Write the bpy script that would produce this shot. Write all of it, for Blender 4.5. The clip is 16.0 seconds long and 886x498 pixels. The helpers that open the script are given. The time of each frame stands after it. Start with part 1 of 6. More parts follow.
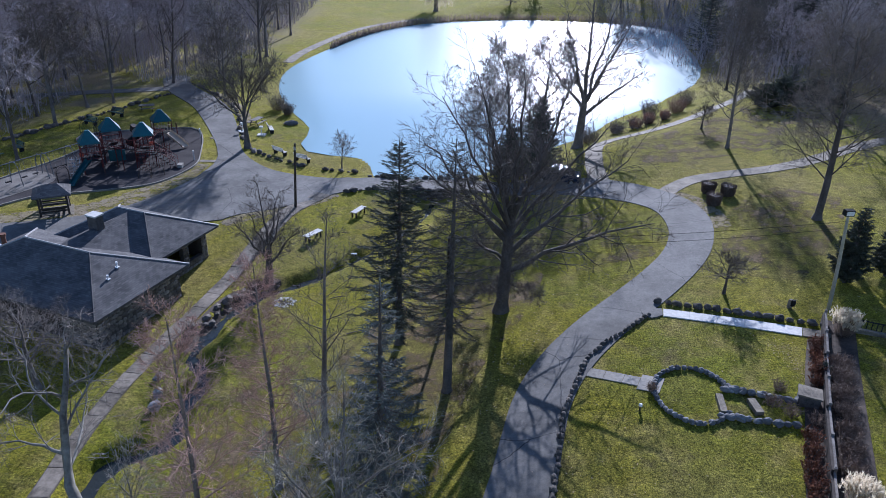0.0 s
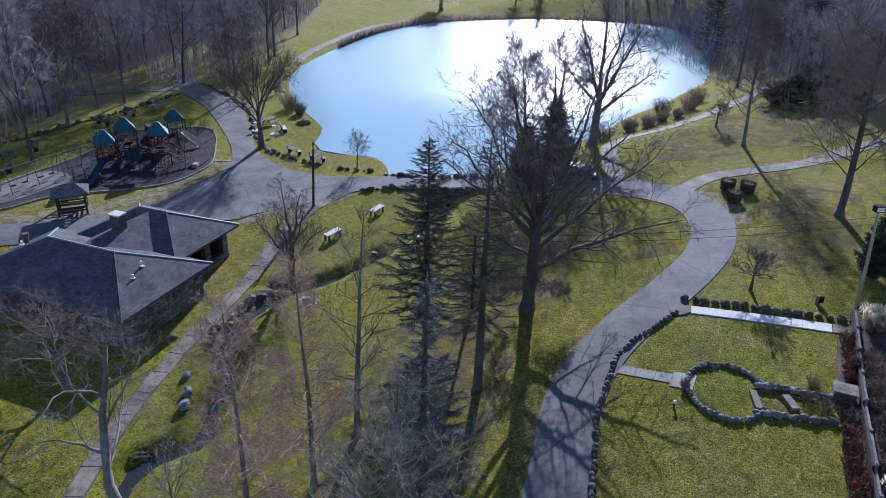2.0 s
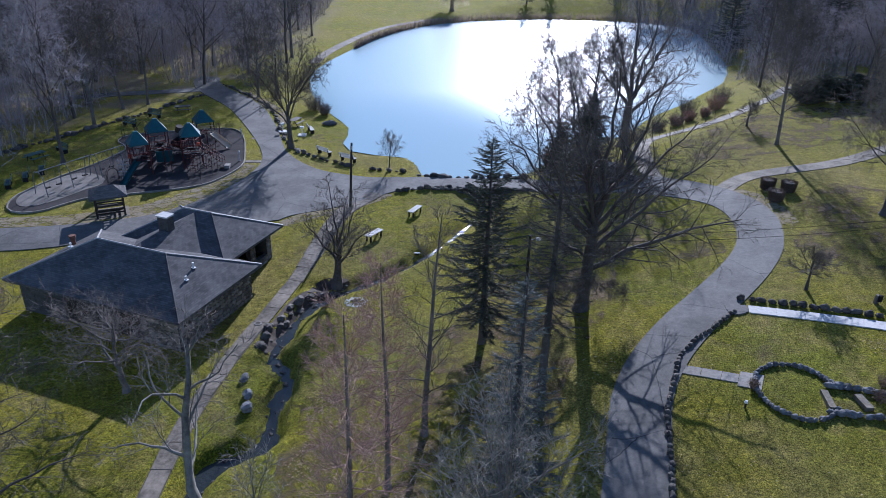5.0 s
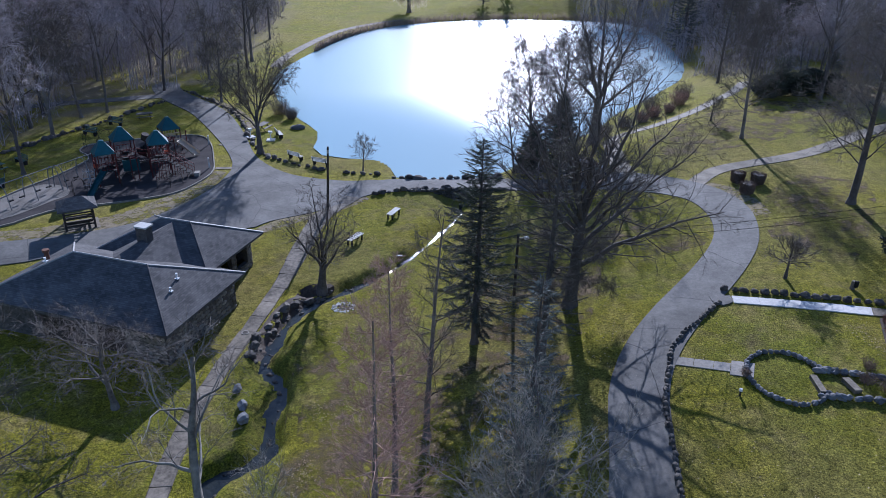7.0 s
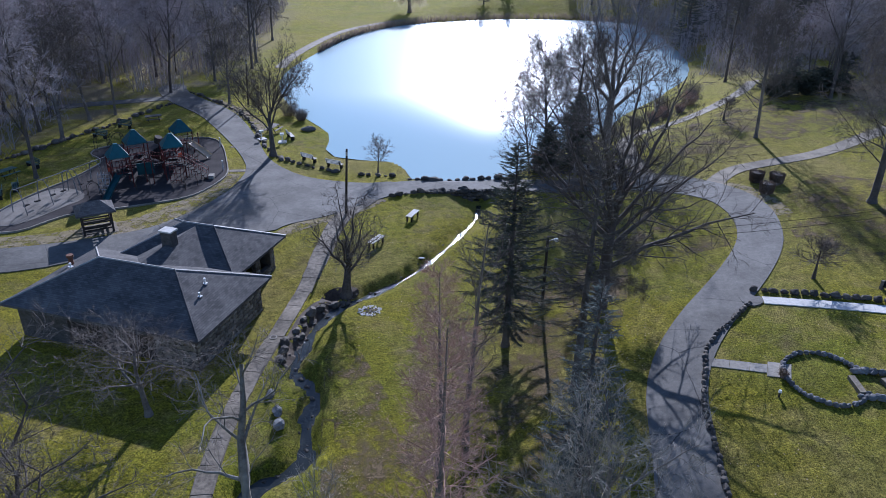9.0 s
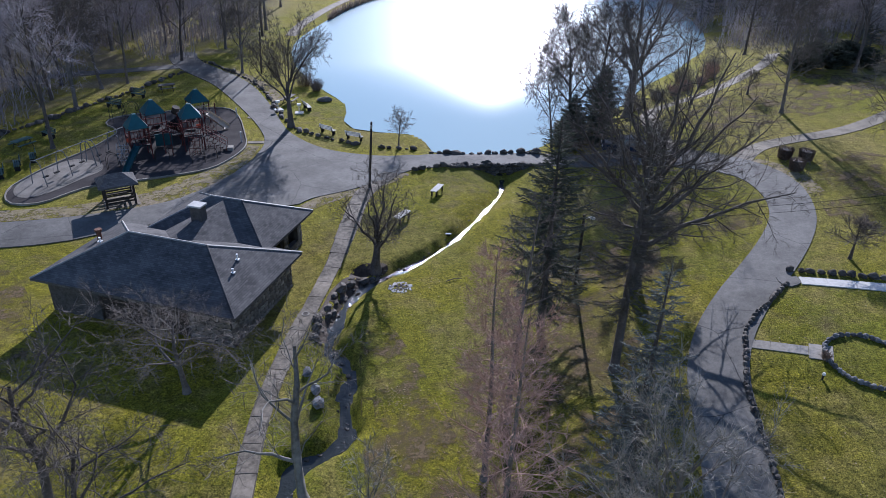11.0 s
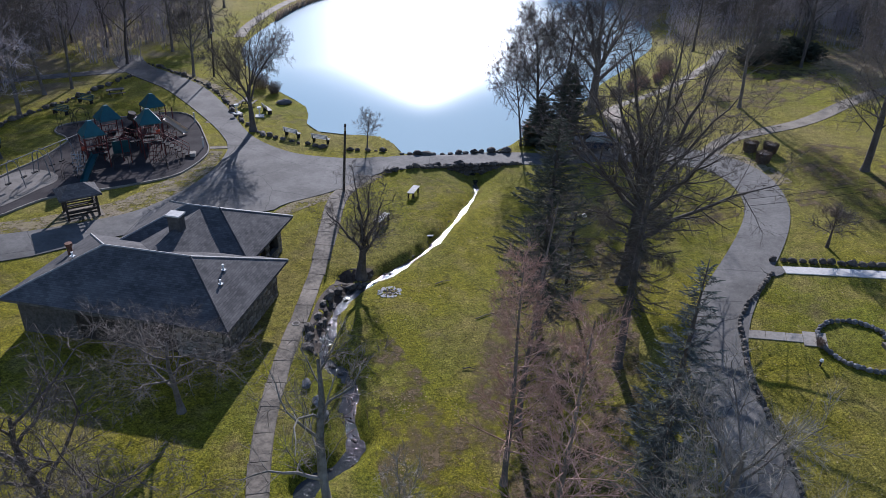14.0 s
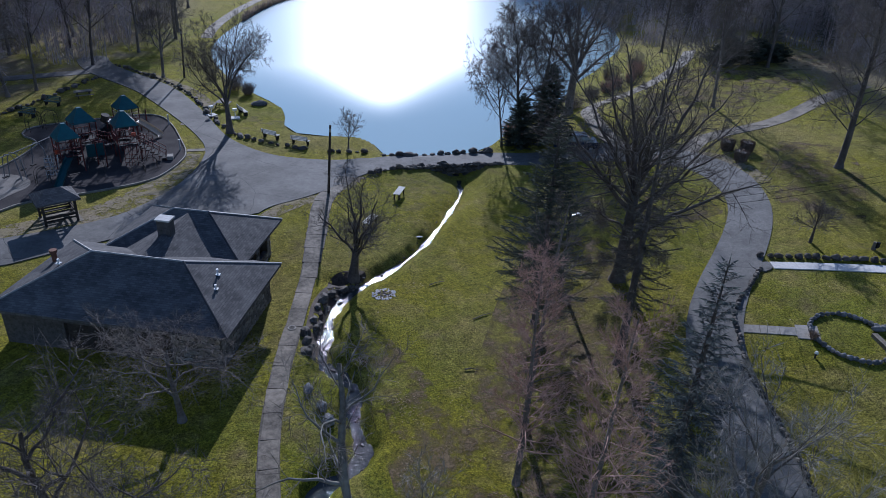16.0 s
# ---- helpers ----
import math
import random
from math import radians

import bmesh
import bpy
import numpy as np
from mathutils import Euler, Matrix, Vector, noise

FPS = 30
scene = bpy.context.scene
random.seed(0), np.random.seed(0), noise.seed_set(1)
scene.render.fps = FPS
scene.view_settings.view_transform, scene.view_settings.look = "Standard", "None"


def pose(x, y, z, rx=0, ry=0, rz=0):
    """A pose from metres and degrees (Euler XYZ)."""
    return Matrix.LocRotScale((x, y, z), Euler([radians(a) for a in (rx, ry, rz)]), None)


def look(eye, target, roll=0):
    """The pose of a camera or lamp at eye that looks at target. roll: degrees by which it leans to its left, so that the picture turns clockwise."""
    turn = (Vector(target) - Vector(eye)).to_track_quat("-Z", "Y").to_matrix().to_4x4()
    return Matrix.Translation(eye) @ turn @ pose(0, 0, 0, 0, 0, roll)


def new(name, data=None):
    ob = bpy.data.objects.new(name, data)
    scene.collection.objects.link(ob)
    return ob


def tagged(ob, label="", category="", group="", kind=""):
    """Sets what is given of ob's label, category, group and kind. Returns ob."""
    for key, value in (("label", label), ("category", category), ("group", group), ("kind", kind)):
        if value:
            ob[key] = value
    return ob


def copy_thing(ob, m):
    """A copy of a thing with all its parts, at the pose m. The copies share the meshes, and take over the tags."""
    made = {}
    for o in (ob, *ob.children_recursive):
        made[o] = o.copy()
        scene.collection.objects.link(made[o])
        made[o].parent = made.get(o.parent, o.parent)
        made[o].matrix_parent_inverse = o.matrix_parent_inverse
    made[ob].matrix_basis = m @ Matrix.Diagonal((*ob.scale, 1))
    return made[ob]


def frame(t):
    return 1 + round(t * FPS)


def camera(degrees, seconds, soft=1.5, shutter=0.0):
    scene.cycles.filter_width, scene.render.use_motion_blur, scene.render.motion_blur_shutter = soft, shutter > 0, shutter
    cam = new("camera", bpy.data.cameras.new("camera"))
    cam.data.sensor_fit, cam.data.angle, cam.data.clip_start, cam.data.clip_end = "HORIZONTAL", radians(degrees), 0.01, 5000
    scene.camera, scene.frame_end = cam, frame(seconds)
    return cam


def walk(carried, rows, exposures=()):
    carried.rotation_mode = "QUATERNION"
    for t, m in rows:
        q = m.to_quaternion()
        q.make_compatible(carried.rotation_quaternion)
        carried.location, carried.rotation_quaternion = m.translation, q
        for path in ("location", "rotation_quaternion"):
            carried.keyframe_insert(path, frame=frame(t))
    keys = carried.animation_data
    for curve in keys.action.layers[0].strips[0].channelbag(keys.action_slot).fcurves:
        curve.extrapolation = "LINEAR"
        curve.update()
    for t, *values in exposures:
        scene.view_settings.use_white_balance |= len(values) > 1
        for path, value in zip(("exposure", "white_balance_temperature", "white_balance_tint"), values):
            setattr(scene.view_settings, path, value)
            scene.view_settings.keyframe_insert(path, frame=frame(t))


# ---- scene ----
cam = camera(64.5, 16.0, 0.7)
PATH = [
    (0, (-1.528, -0.084, 22.158), (-1.465, 1.713, 21.283), 1.9),
    (0.5, (-1.736, -0.065, 22.106), (-1.672, 1.732, 21.231), 1.8),
    (1, (-2.074, -0.044, 22.045), (-2.009, 1.753, 21.169), 1.8),
    (1.5, (-2.551, -0.033, 21.99), (-2.487, 1.764, 21.116), 1.7),
    (2, (-3.146, -0.024, 21.954), (-3.082, 1.773, 21.079), 1.7),
    (2.5, (-3.791, 0.01, 21.912), (-3.726, 1.807, 21.038), 1.6),
    (3, (-4.385, 0.059, 21.862), (-4.32, 1.857, 20.989), 1.5),
    (3.5, (-5.025, 0.129, 21.81), (-4.96, 1.927, 20.937), 1.5),
    (4, (-5.604, 0.175, 21.79), (-5.539, 1.973, 20.918), 1.4),
    (4.5, (-6.125, 0.214, 21.762), (-6.059, 2.013, 20.89), 1.4),
    (4.7, (-6.318, 0.225, 21.76), (-6.252, 2.023, 20.887), 1.5),
    (6.8, (-8.261, 0.35, 21.732), (-8.096, 2.143, 20.863), 1.2),
    (7, (-8.513, 0.405, 21.732), (-8.323, 2.197, 20.864), 1.3),
    (7.5, (-9.117, 0.484, 21.741), (-8.908, 2.274, 20.873), 1.4),
    (8, (-9.63, 0.595, 21.726), (-9.42, 2.385, 20.858), 1.4),
    (8.2, (-9.839, 0.646, 21.73), (-9.63, 2.437, 20.864), 1.3),
    (10.3, (-12.063, 1.391, 21.938), (-11.856, 3.157, 21.022), 1.2),
    (10.5, (-12.285, 1.489, 21.95), (-12.077, 3.241, 21.009), 1.5),
    (11, (-12.822, 1.766, 21.952), (-12.611, 3.515, 21.006), 1.7),
    (11.5, (-13.304, 1.936, 21.902), (-13.092, 3.685, 20.955), 1.7),
    (12, (-13.648, 2.117, 21.856), (-13.328, 3.851, 20.912), 1.8),
    (12.5, (-14.287, 2.391, 21.788), (-13.909, 4.115, 20.846), 2.0),
    (13, (-14.83, 2.61, 21.726), (-14.451, 4.334, 20.785), 2.1),
    (13.5, (-15.339, 2.776, 21.677), (-14.96, 4.499, 20.736), 2.2),
    (14, (-15.84, 2.874, 21.654), (-15.462, 4.598, 20.714), 2.3),
    (14.5, (-16.324, 2.972, 21.674), (-15.937, 4.694, 20.733), 2.3),
    (15, (-16.907, 3.156, 21.61), (-16.501, 4.875, 20.672), 2.6),
    (15.5, (-17.432, 3.314, 21.555), (-17.02, 5.033, 20.619), 2.9),
    (16, (-17.913, 3.46, 21.495), (-17.426, 5.161, 20.562), 3.1),
]
EXPOSURES = ((0.0, 0.66, 5070, 20), (4.0, 0.54, 5060, 20), (8.0, 0.52, 5020, 20), (11.0, 0.60, 5350, 20), (13.5, 0.56, 5550, 20), (14.5, 0.40, 5450, 20), (16.0, 0.08, 5050, 18))
import mathutils.geometry

walk(cam, [(t, look(eye, target, roll)) for t, eye, target, roll in PATH], EXPOSURES)

# ---- light ----
SUN_AZ, SUN_EL = 10.6, 24.2          # degrees to the right of +y, above the horizon
world = bpy.data.worlds.new("world")
scene.world = world
world.use_nodes = True
wn = world.node_tree
sky = wn.nodes.new("ShaderNodeTexSky")
sky.sky_type = "NISHITA"
sky.sun_disc = False
sky.sun_elevation, sky.sun_rotation = radians(SUN_EL), radians(SUN_AZ)
sky.air_density, sky.dust_density, sky.ozone_density = 1.0, 0.2, 1.2
bg = wn.nodes["Background"]
bg.inputs[1].default_value = 0.092
wn.links.new(sky.outputs[0], bg.inputs[0])
sun_data = bpy.data.lights.new("sun", "SUN")
sun_data.energy, sun_data.angle, sun_data.color = 5.0, radians(0.55), (1.0, 0.93, 0.82)
sun = new("sun", sun_data)
sun.matrix_world = look((40 * math.sin(radians(SUN_AZ)), 40 * math.cos(radians(SUN_AZ)), 40 * math.tan(radians(SUN_EL))), (0, 0, 0))


# ---- materials ----
def material(name, build):
    m = bpy.data.materials.new(name)
    m.use_nodes = True
    n = m.node_tree
    b = n.nodes["Principled BSDF"]
    build(n, b)
    return m


def node(n, kind, **values):
    x = n.nodes.new(kind)
    for key, value in values.items():
        x.inputs[key].default_value = value
    return x


def coords(n):
    g = n.nodes.new("ShaderNodeNewGeometry")
    return g.outputs["Position"]


def noise_tex(n, scale, detail=4.0, rough=0.55, where=None):
    x = node(n, "ShaderNodeTexNoise", Scale=scale, Detail=detail, Roughness=rough)
    n.links.new(where if where else coords(n), x.inputs["Vector"])
    return x.outputs[0]


def ramp(n, fac, stops):
    r = n.nodes.new("ShaderNodeValToRGB")
    els = r.color_ramp.elements
    while len(els) < len(stops):
        els.new(0.5)
    for e, (p, c) in zip(els, stops):
        e.position, e.color = p, (*c, 1)
    n.links.new(fac, r.inputs[0])
    return r.outputs[0]


def mix(n, fac, a, b, mode="MIX"):
    x = n.nodes.new("ShaderNodeMix")
    x.data_type, x.blend_type = "RGBA", mode
    for slot, value in ((0, fac), (6, a), (7, b)):
        if isinstance(value, (int, float)):
            x.inputs[slot].default_value = value
        elif isinstance(value, tuple):
            x.inputs[slot].default_value = (*value, 1)
        else:
            n.links.new(value, x.inputs[slot])
    return x.outputs[2]


def grey(n, fac, low, high):
    return ramp(n, fac, ((low, (0, 0, 0)), (high, (1, 1, 1))))


def bump(n, b, height, strength, distance):
    x = node(n, "ShaderNodeBump", Strength=strength, Distance=distance)
    n.links.new(height, x.inputs["Height"])
    n.links.new(x.outputs[0], b.inputs["Normal"])


def plain(name, dark, light, scale, rough=0.85, bump_size=0.01, metal=0.0, coarse=None, spec=0.3, per_object=0.0):
    """A surface of two tones at two scales with a fine relief."""
    def build(n, b):
        fine = noise_tex(n, scale, 5, 0.6)
        wide = noise_tex(n, coarse if coarse else scale * 0.12, 3)
        c = ramp(n, fine, ((0.36, dark), (0.64, light)))
        c = mix(n, 0.5, c, ramp(n, wide, ((0.38, dark), (0.62, light))))
        if per_object:
            info = n.nodes.new("ShaderNodeObjectInfo")
            c = mix(n, per_object, c, ramp(n, info.outputs["Random"], ((0.0, (0.25, 0.25, 0.25)), (1.0, (0.8, 0.8, 0.8)))), "OVERLAY")
        n.links.new(c, b.inputs["Base Color"])
        b.inputs["Roughness"].default_value, b.inputs["Metallic"].default_value = rough, metal
        b.inputs["Specular IOR Level"].default_value = spec
        if bump_size:
            bump(n, b, fine, 0.6, bump_size)
    return material(name, build)


def build_grass(n, b):
    wide = noise_tex(n, 0.055, 4, 0.6)
    mid = noise_tex(n, 0.42, 5, 0.65)
    tuft = noise_tex(n, 1.7, 6, 0.75)
    fine = noise_tex(n, 8.0, 5, 0.8)
    green = ramp(n, fine, ((0.37, (0.032, 0.040, 0.007)), (0.63, (0.286, 0.246, 0.020))))
    lush = ramp(n, fine, ((0.37, (0.022, 0.038, 0.008)), (0.63, (0.200, 0.202, 0.014))))
    straw = ramp(n, fine, ((0.37, (0.066, 0.054, 0.024)), (0.63, (0.310, 0.246, 0.082))))
    bare = ramp(n, fine, ((0.3, (0.060, 0.044, 0.030)), (0.7, (0.150, 0.112, 0.072))))
    c = mix(n, grey(n, noise_tex(n, 0.11, 3), 0.42, 0.62), green, lush)
    c = mix(n, mix(n, 0.85, (0, 0, 0), grey(n, wide, 0.46, 0.64)), c, straw)
    c = mix(n, mix(n, 0.85, (0, 0, 0), grey(n, mid, 0.49, 0.68)), c, straw)
    c = mix(n, mix(n, 0.85, (0, 0, 0), grey(n, noise_tex(n, 0.23, 5, 0.7), 0.57, 0.71)), c, bare)
    c = mix(n, 0.6, c, ramp(n, tuft, ((0.36, (0.18, 0.18, 0.17)), (0.64, (0.80, 0.80, 0.78)))), "OVERLAY")
    c = mix(n, 0.65, c, ramp(n, noise_tex(n, 15.0, 4, 0.75), ((0.38, (0.10, 0.10, 0.09)), (0.62, (0.88, 0.88, 0.86)))), "OVERLAY")
    # fallen leaves under the woods, away from the mown lawns
    sep = n.nodes.new("ShaderNodeSeparateXYZ")
    n.links.new(coords(n), sep.inputs[0])

    def beyond(axis, start, end):
        r = n.nodes.new("ShaderNodeMapRange")
        r.inputs[1].default_value, r.inputs[2].default_value = start, end
        n.links.new(sep.outputs[axis], r.inputs[0])
        return r.outputs[0]

    def largest(a, c2):
        x = n.nodes.new("ShaderNodeMath")
        x.operation = "MAXIMUM"
        n.links.new(a, x.inputs[0])
        n.links.new(c2, x.inputs[1])
        return x.outputs[0]
    # west of the dry wall, and not on the pond's banks
    slant = node(n, "ShaderNodeVectorMath")
    slant.operation = "DOT_PRODUCT"
    n.links.new(mix(n, 6.0, coords(n), node_colour(n, 0.16), "ADD"), slant.inputs[0])
    slant.inputs[1].default_value = (-0.882, 0.471, 0.0)
    dry = n.nodes.new("ShaderNodeMapRange")
    dry.inputs[1].default_value, dry.inputs[2].default_value = 77.5, 81.5
    n.links.new(slant.outputs["Value"], dry.inputs[0])
    least = n.nodes.new("ShaderNodeMath")
    least.operation = "MINIMUM"
    n.links.new(dry.outputs[0], least.inputs[0])
    n.links.new(beyond(0, -26.0, -32.0), least.inputs[1])
    wood = largest(least.outputs[0], beyond(0, 40.0, 49.0))
    litter = ramp(n, noise_tex(n, 5.0, 5, 0.7), ((0.3, (0.075, 0.060, 0.052)), (0.7, (0.215, 0.170, 0.145))))
    c = mix(n, mix(n, grey(n, noise_tex(n, 0.16, 5, 0.65), 0.40, 0.54), (0, 0, 0), wood), c, litter)
    n.links.new(c, b.inputs["Base Color"])
    b.inputs["Roughness"].default_value = 0.95
    b.inputs["Specular IOR Level"].default_value = 0.05
    b.inputs["Sheen Weight"].default_value, b.inputs["Sheen Roughness"].default_value = 0.18, 0.45
    b.inputs["Sheen Tint"].default_value = (0.95, 0.88, 0.18, 1)
    bump(n, b, noise_tex(n, 9.0, 6, 0.8), 1.0, 0.09)


def build_asphalt(n, b):
    fine = noise_tex(n, 30.0, 4, 0.7)
    wide = noise_tex(n, 0.35, 5, 0.6)
    c = ramp(n, fine, ((0.34, (0.066, 0.063, 0.058)), (0.66, (0.172, 0.165, 0.152))))
    c = mix(n, 0.5, c, ramp(n, wide, ((0.38, (0.072, 0.070, 0.067)), (0.62, (0.185, 0.178, 0.168)))))
    c = mix(n, 0.4, c, ramp(n, noise_tex(n, 3.5, 7, 0.8), ((0.34, (0.22, 0.22, 0.22)), (0.66, (0.78, 0.78, 0.76)))), "OVERLAY")
    crack = node(n, "ShaderNodeTexVoronoi", Scale=0.14)
    crack.feature = "DISTANCE_TO_EDGE"
    n.links.new(mix(n, 0.6, coords(n), node_colour(n, 0.5), "ADD"), crack.inputs["Vector"])
    c = mix(n, grey(n, crack.outputs[0], 0.0, 0.004), (0.03, 0.03, 0.031), c)
    n.links.new(c, b.inputs["Base Color"])
    b.inputs["Roughness"].default_value = 0.85
    b.inputs["Specular IOR Level"].default_value = 0.22
    bump(n, b, fine, 0.5, 0.01)


def node_colour(n, scale):
    x = node(n, "ShaderNodeTexNoise", Scale=scale, Detail=3.0)
    n.links.new(coords(n), x.inputs["Vector"])
    return x.outputs["Color"]


def water(name, tint, wave, strength, rough, calm=None):
    def build(n, b):
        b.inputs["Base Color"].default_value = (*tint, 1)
        b.inputs["IOR"].default_value = 1.33
        b.inputs["Specular IOR Level"].default_value = 0.5
        ripple = node(n, "ShaderNodeBump", Strength=strength, Distance=0.05)
        n.links.new(noise_tex(n, wave, 4, 0.6), ripple.inputs["Height"])
        n.links.new(ripple.outputs[0], b.inputs["Normal"])
        b.inputs["Roughness"].default_value = rough
        if not calm:
            return
        # the wind reaches the open water; the lee of the dam lies calm
        sep = n.nodes.new("ShaderNodeSeparateXYZ")
        n.links.new(mix(n, calm[3], coords(n), node_colour(n, 0.07), "ADD"), sep.inputs[0])
        for low, high, socket in ((rough, calm[2], b.inputs["Roughness"]), (0.012, strength, ripple.inputs["Strength"])):
            r = n.nodes.new("ShaderNodeMapRange")
            for slot, value in enumerate((calm[0], calm[1], low, high)):
                r.inputs[slot + 1].default_value = value
            n.links.new(sep.outputs[1], r.inputs[0])
            n.links.new(r.outputs[0], socket)
    return material(name, build)


def build_shingle(n, b):
    tex = n.nodes.new("ShaderNodeTexCoord")
    brick = node(n, "ShaderNodeTexBrick", Scale=1.0)
    brick.inputs["Brick Width"].default_value, brick.inputs["Row Height"].default_value = 0.30, 0.14
    brick.inputs["Mortar Size"].default_value = 0.012
    brick.inputs["Color1"].default_value, brick.inputs["Color2"].default_value = (0.066, 0.065, 0.067, 1), (0.150, 0.145, 0.142, 1)
    brick.inputs["Mortar"].default_value = (0.05, 0.05, 0.052, 1)
    n.links.new(tex.outputs["UV"], brick.inputs["Vector"])
    c = mix(n, 0.4, brick.outputs[0], ramp(n, noise_tex(n, 0.9, 5), ((0.36, (0.058, 0.058, 0.060)), (0.64, (0.162, 0.156, 0.150)))))
    n.links.new(c, b.inputs["Base Color"])
    b.inputs["Roughness"].default_value = 0.85
    b.inputs["Specular IOR Level"].default_value = 0.05
    bump(n, b, brick.outputs["Fac"], -0.5, 0.02)


def build_masonry(n, b):
    c = ramp(n, noise_tex(n, 5.0, 5, 0.7), ((0.3, (0.035, 0.032, 0.030)), (0.7, (0.11, 0.10, 0.092))))
    n.links.new(c, b.inputs["Base Color"])
    b.inputs["Roughness"].default_value = 0.95
    bump(n, b, noise_tex(n, 10.0), 0.7, 0.03)


GRASS = material("grass", build_grass)
ASPHALT = material("asphalt", build_asphalt)
SHINGLE = material("shingle", build_shingle)
MASONRY = material("masonry", build_masonry)
# Pale base colour: silty water plus some painted reflection of the sky.
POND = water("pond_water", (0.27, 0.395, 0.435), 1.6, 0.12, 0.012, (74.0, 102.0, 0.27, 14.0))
BROOK = water("brook_water", (0.028, 0.032, 0.030), 5.0, 0.7, 0.10)
PAVING = plain("weathered_concrete", (0.078, 0.066, 0.050), (0.250, 0.214, 0.160), 7.0, coarse=0.8)
PALE = plain("pale_concrete", (0.42, 0.41, 0.38), (0.62, 0.60, 0.57), 6.0, coarse=0.5)
KERB = plain("kerb_concrete", (0.16, 0.146, 0.124), (0.33, 0.305, 0.265), 6.0, coarse=0.5)
RUBBER = plain("rubber_mat", (0.034, 0.031, 0.032), (0.072, 0.065, 0.064), 12.0, coarse=0.5, rough=1.0, spec=0.08)
SAND = plain("grey_sand", (0.085, 0.077, 0.068), (0.20, 0.185, 0.165), 8.0, coarse=0.5)
STONE = plain("field_stone", (0.058, 0.058, 0.061), (0.20, 0.198, 0.196), 5.0, bump_size=0.04, per_object=0.6)
STONE_DARK = plain("dark_wet_stone", (0.04, 0.036, 0.032), (0.14, 0.12, 0.10), 5.0, bump_size=0.05, per_object=0.6)
WALL_STONE = plain("wall_stone", (0.06, 0.053, 0.046), (0.25, 0.225, 0.195), 6.0, bump_size=0.02, per_object=0.85)
BARK = plain("grey_bark", (0.085, 0.075, 0.068), (0.22, 0.195, 0.175), 9.0, bump_size=0.03)
BARK_DARK = plain("dark_bark", (0.050, 0.043, 0.039), (0.135, 0.115, 0.102), 9.0, bump_size=0.03)
BARK_PALE = plain("pale_mottled_bark", (0.08, 0.073, 0.063), (0.27, 0.255, 0.22), 4.0, bump_size=0.02)
TWIG = plain("grey_twig", (0.115, 0.095, 0.082), (0.28, 0.235, 0.20), 6.0, bump_size=0)
TWIG_DARK = plain("dark_twig", (0.075, 0.062, 0.054), (0.185, 0.155, 0.132), 6.0, bump_size=0)
# Woodland twigs: the pale violet of distance haze is mixed into the colour.
TWIG_HAZE = plain("haze_violet_twig", (0.24, 0.21, 0.215), (0.50, 0.44, 0.45), 0.6, bump_size=0)
TWIG_BROWN = plain("brown_twig", (0.10, 0.068, 0.048), (0.27, 0.19, 0.135), 6.0, bump_size=0)
REED = plain("dry_reed", (0.15, 0.115, 0.095), (0.36, 0.285, 0.225), 3.0, bump_size=0)
TWIG_PINK = plain("reddish_twig", (0.25, 0.155, 0.118), (0.46, 0.30, 0.24), 6.0, bump_size=0)
TWIG_PALE = plain("pale_twig", (0.17, 0.155, 0.13), (0.36, 0.33, 0.285), 6.0, bump_size=0)
NEEDLE = plain("dark_needles", (0.036, 0.042, 0.034), (0.100, 0.112, 0.078), 8.0, bump_size=0)
NEEDLE_BROWN = plain("brownish_needles", (0.048, 0.045, 0.036), (0.125, 0.115, 0.085), 8.0, bump_size=0)
# Needles of the far pines, greyed and lightened to paint in haze.
NEEDLE_HAZE = plain("haze_lightened_needles", (0.050, 0.056, 0.052), (0.125, 0.135, 0.118), 2.0, bump_size=0)
NEEDLE_BLUE = plain("blue_needles", (0.055, 0.066, 0.062), (0.150, 0.172, 0.162), 8.0, bump_size=0)
RUST_LEAF = plain("rust_leaves", (0.12, 0.055, 0.034), (0.34, 0.17, 0.10), 7.0, bump_size=0)
STRAW = plain("straw_plume", (0.48, 0.41, 0.29), (0.80, 0.71, 0.55), 9.0, bump_size=0)
LEAF_PALE = plain("dry_leaf", (0.28, 0.20, 0.11), (0.62, 0.52, 0.36), 3.0, bump_size=0)
TIMBER = plain("dark_stained_timber", (0.022, 0.018, 0.015), (0.065, 0.052, 0.043), 12.0)
WEATHERED = plain("weathered_grey_timber", (0.10, 0.088, 0.076), (0.24, 0.215, 0.19), 10.0)
WHITE_PAINT = plain("white_paint", (0.62, 0.62, 0.60), (0.80, 0.80, 0.78), 6.0, rough=0.5, bump_size=0)
TEAL = plain("teal_plastic", (0.008, 0.066, 0.080), (0.016, 0.105, 0.120), 3.0, rough=0.45, bump_size=0, spec=0.5)
# Darker copy of the teal, with the shade put into the colour.
TEAL_SHADED = plain("shaded_teal_plastic", (0.006, 0.045, 0.052), (0.012, 0.07, 0.08), 3.0, rough=0.5, bump_size=0)
GREY_PAINT = plain("grey_paint", (0.10, 0.105, 0.11), (0.19, 0.195, 0.20), 6.0, rough=0.6, bump_size=0)
GREEN_PAINT = plain("green_paint", (0.05, 0.10, 0.085), (0.11, 0.17, 0.15), 5.0, rough=0.5, bump_size=0)
MAROON = plain("maroon_metal", (0.075, 0.020, 0.020), (0.13, 0.035, 0.032), 5.0, rough=0.7, bump_size=0, spec=0.15)
TAN = plain("tan_plastic", (0.42, 0.33, 0.22), (0.56, 0.45, 0.32), 4.0, rough=0.5, bump_size=0)
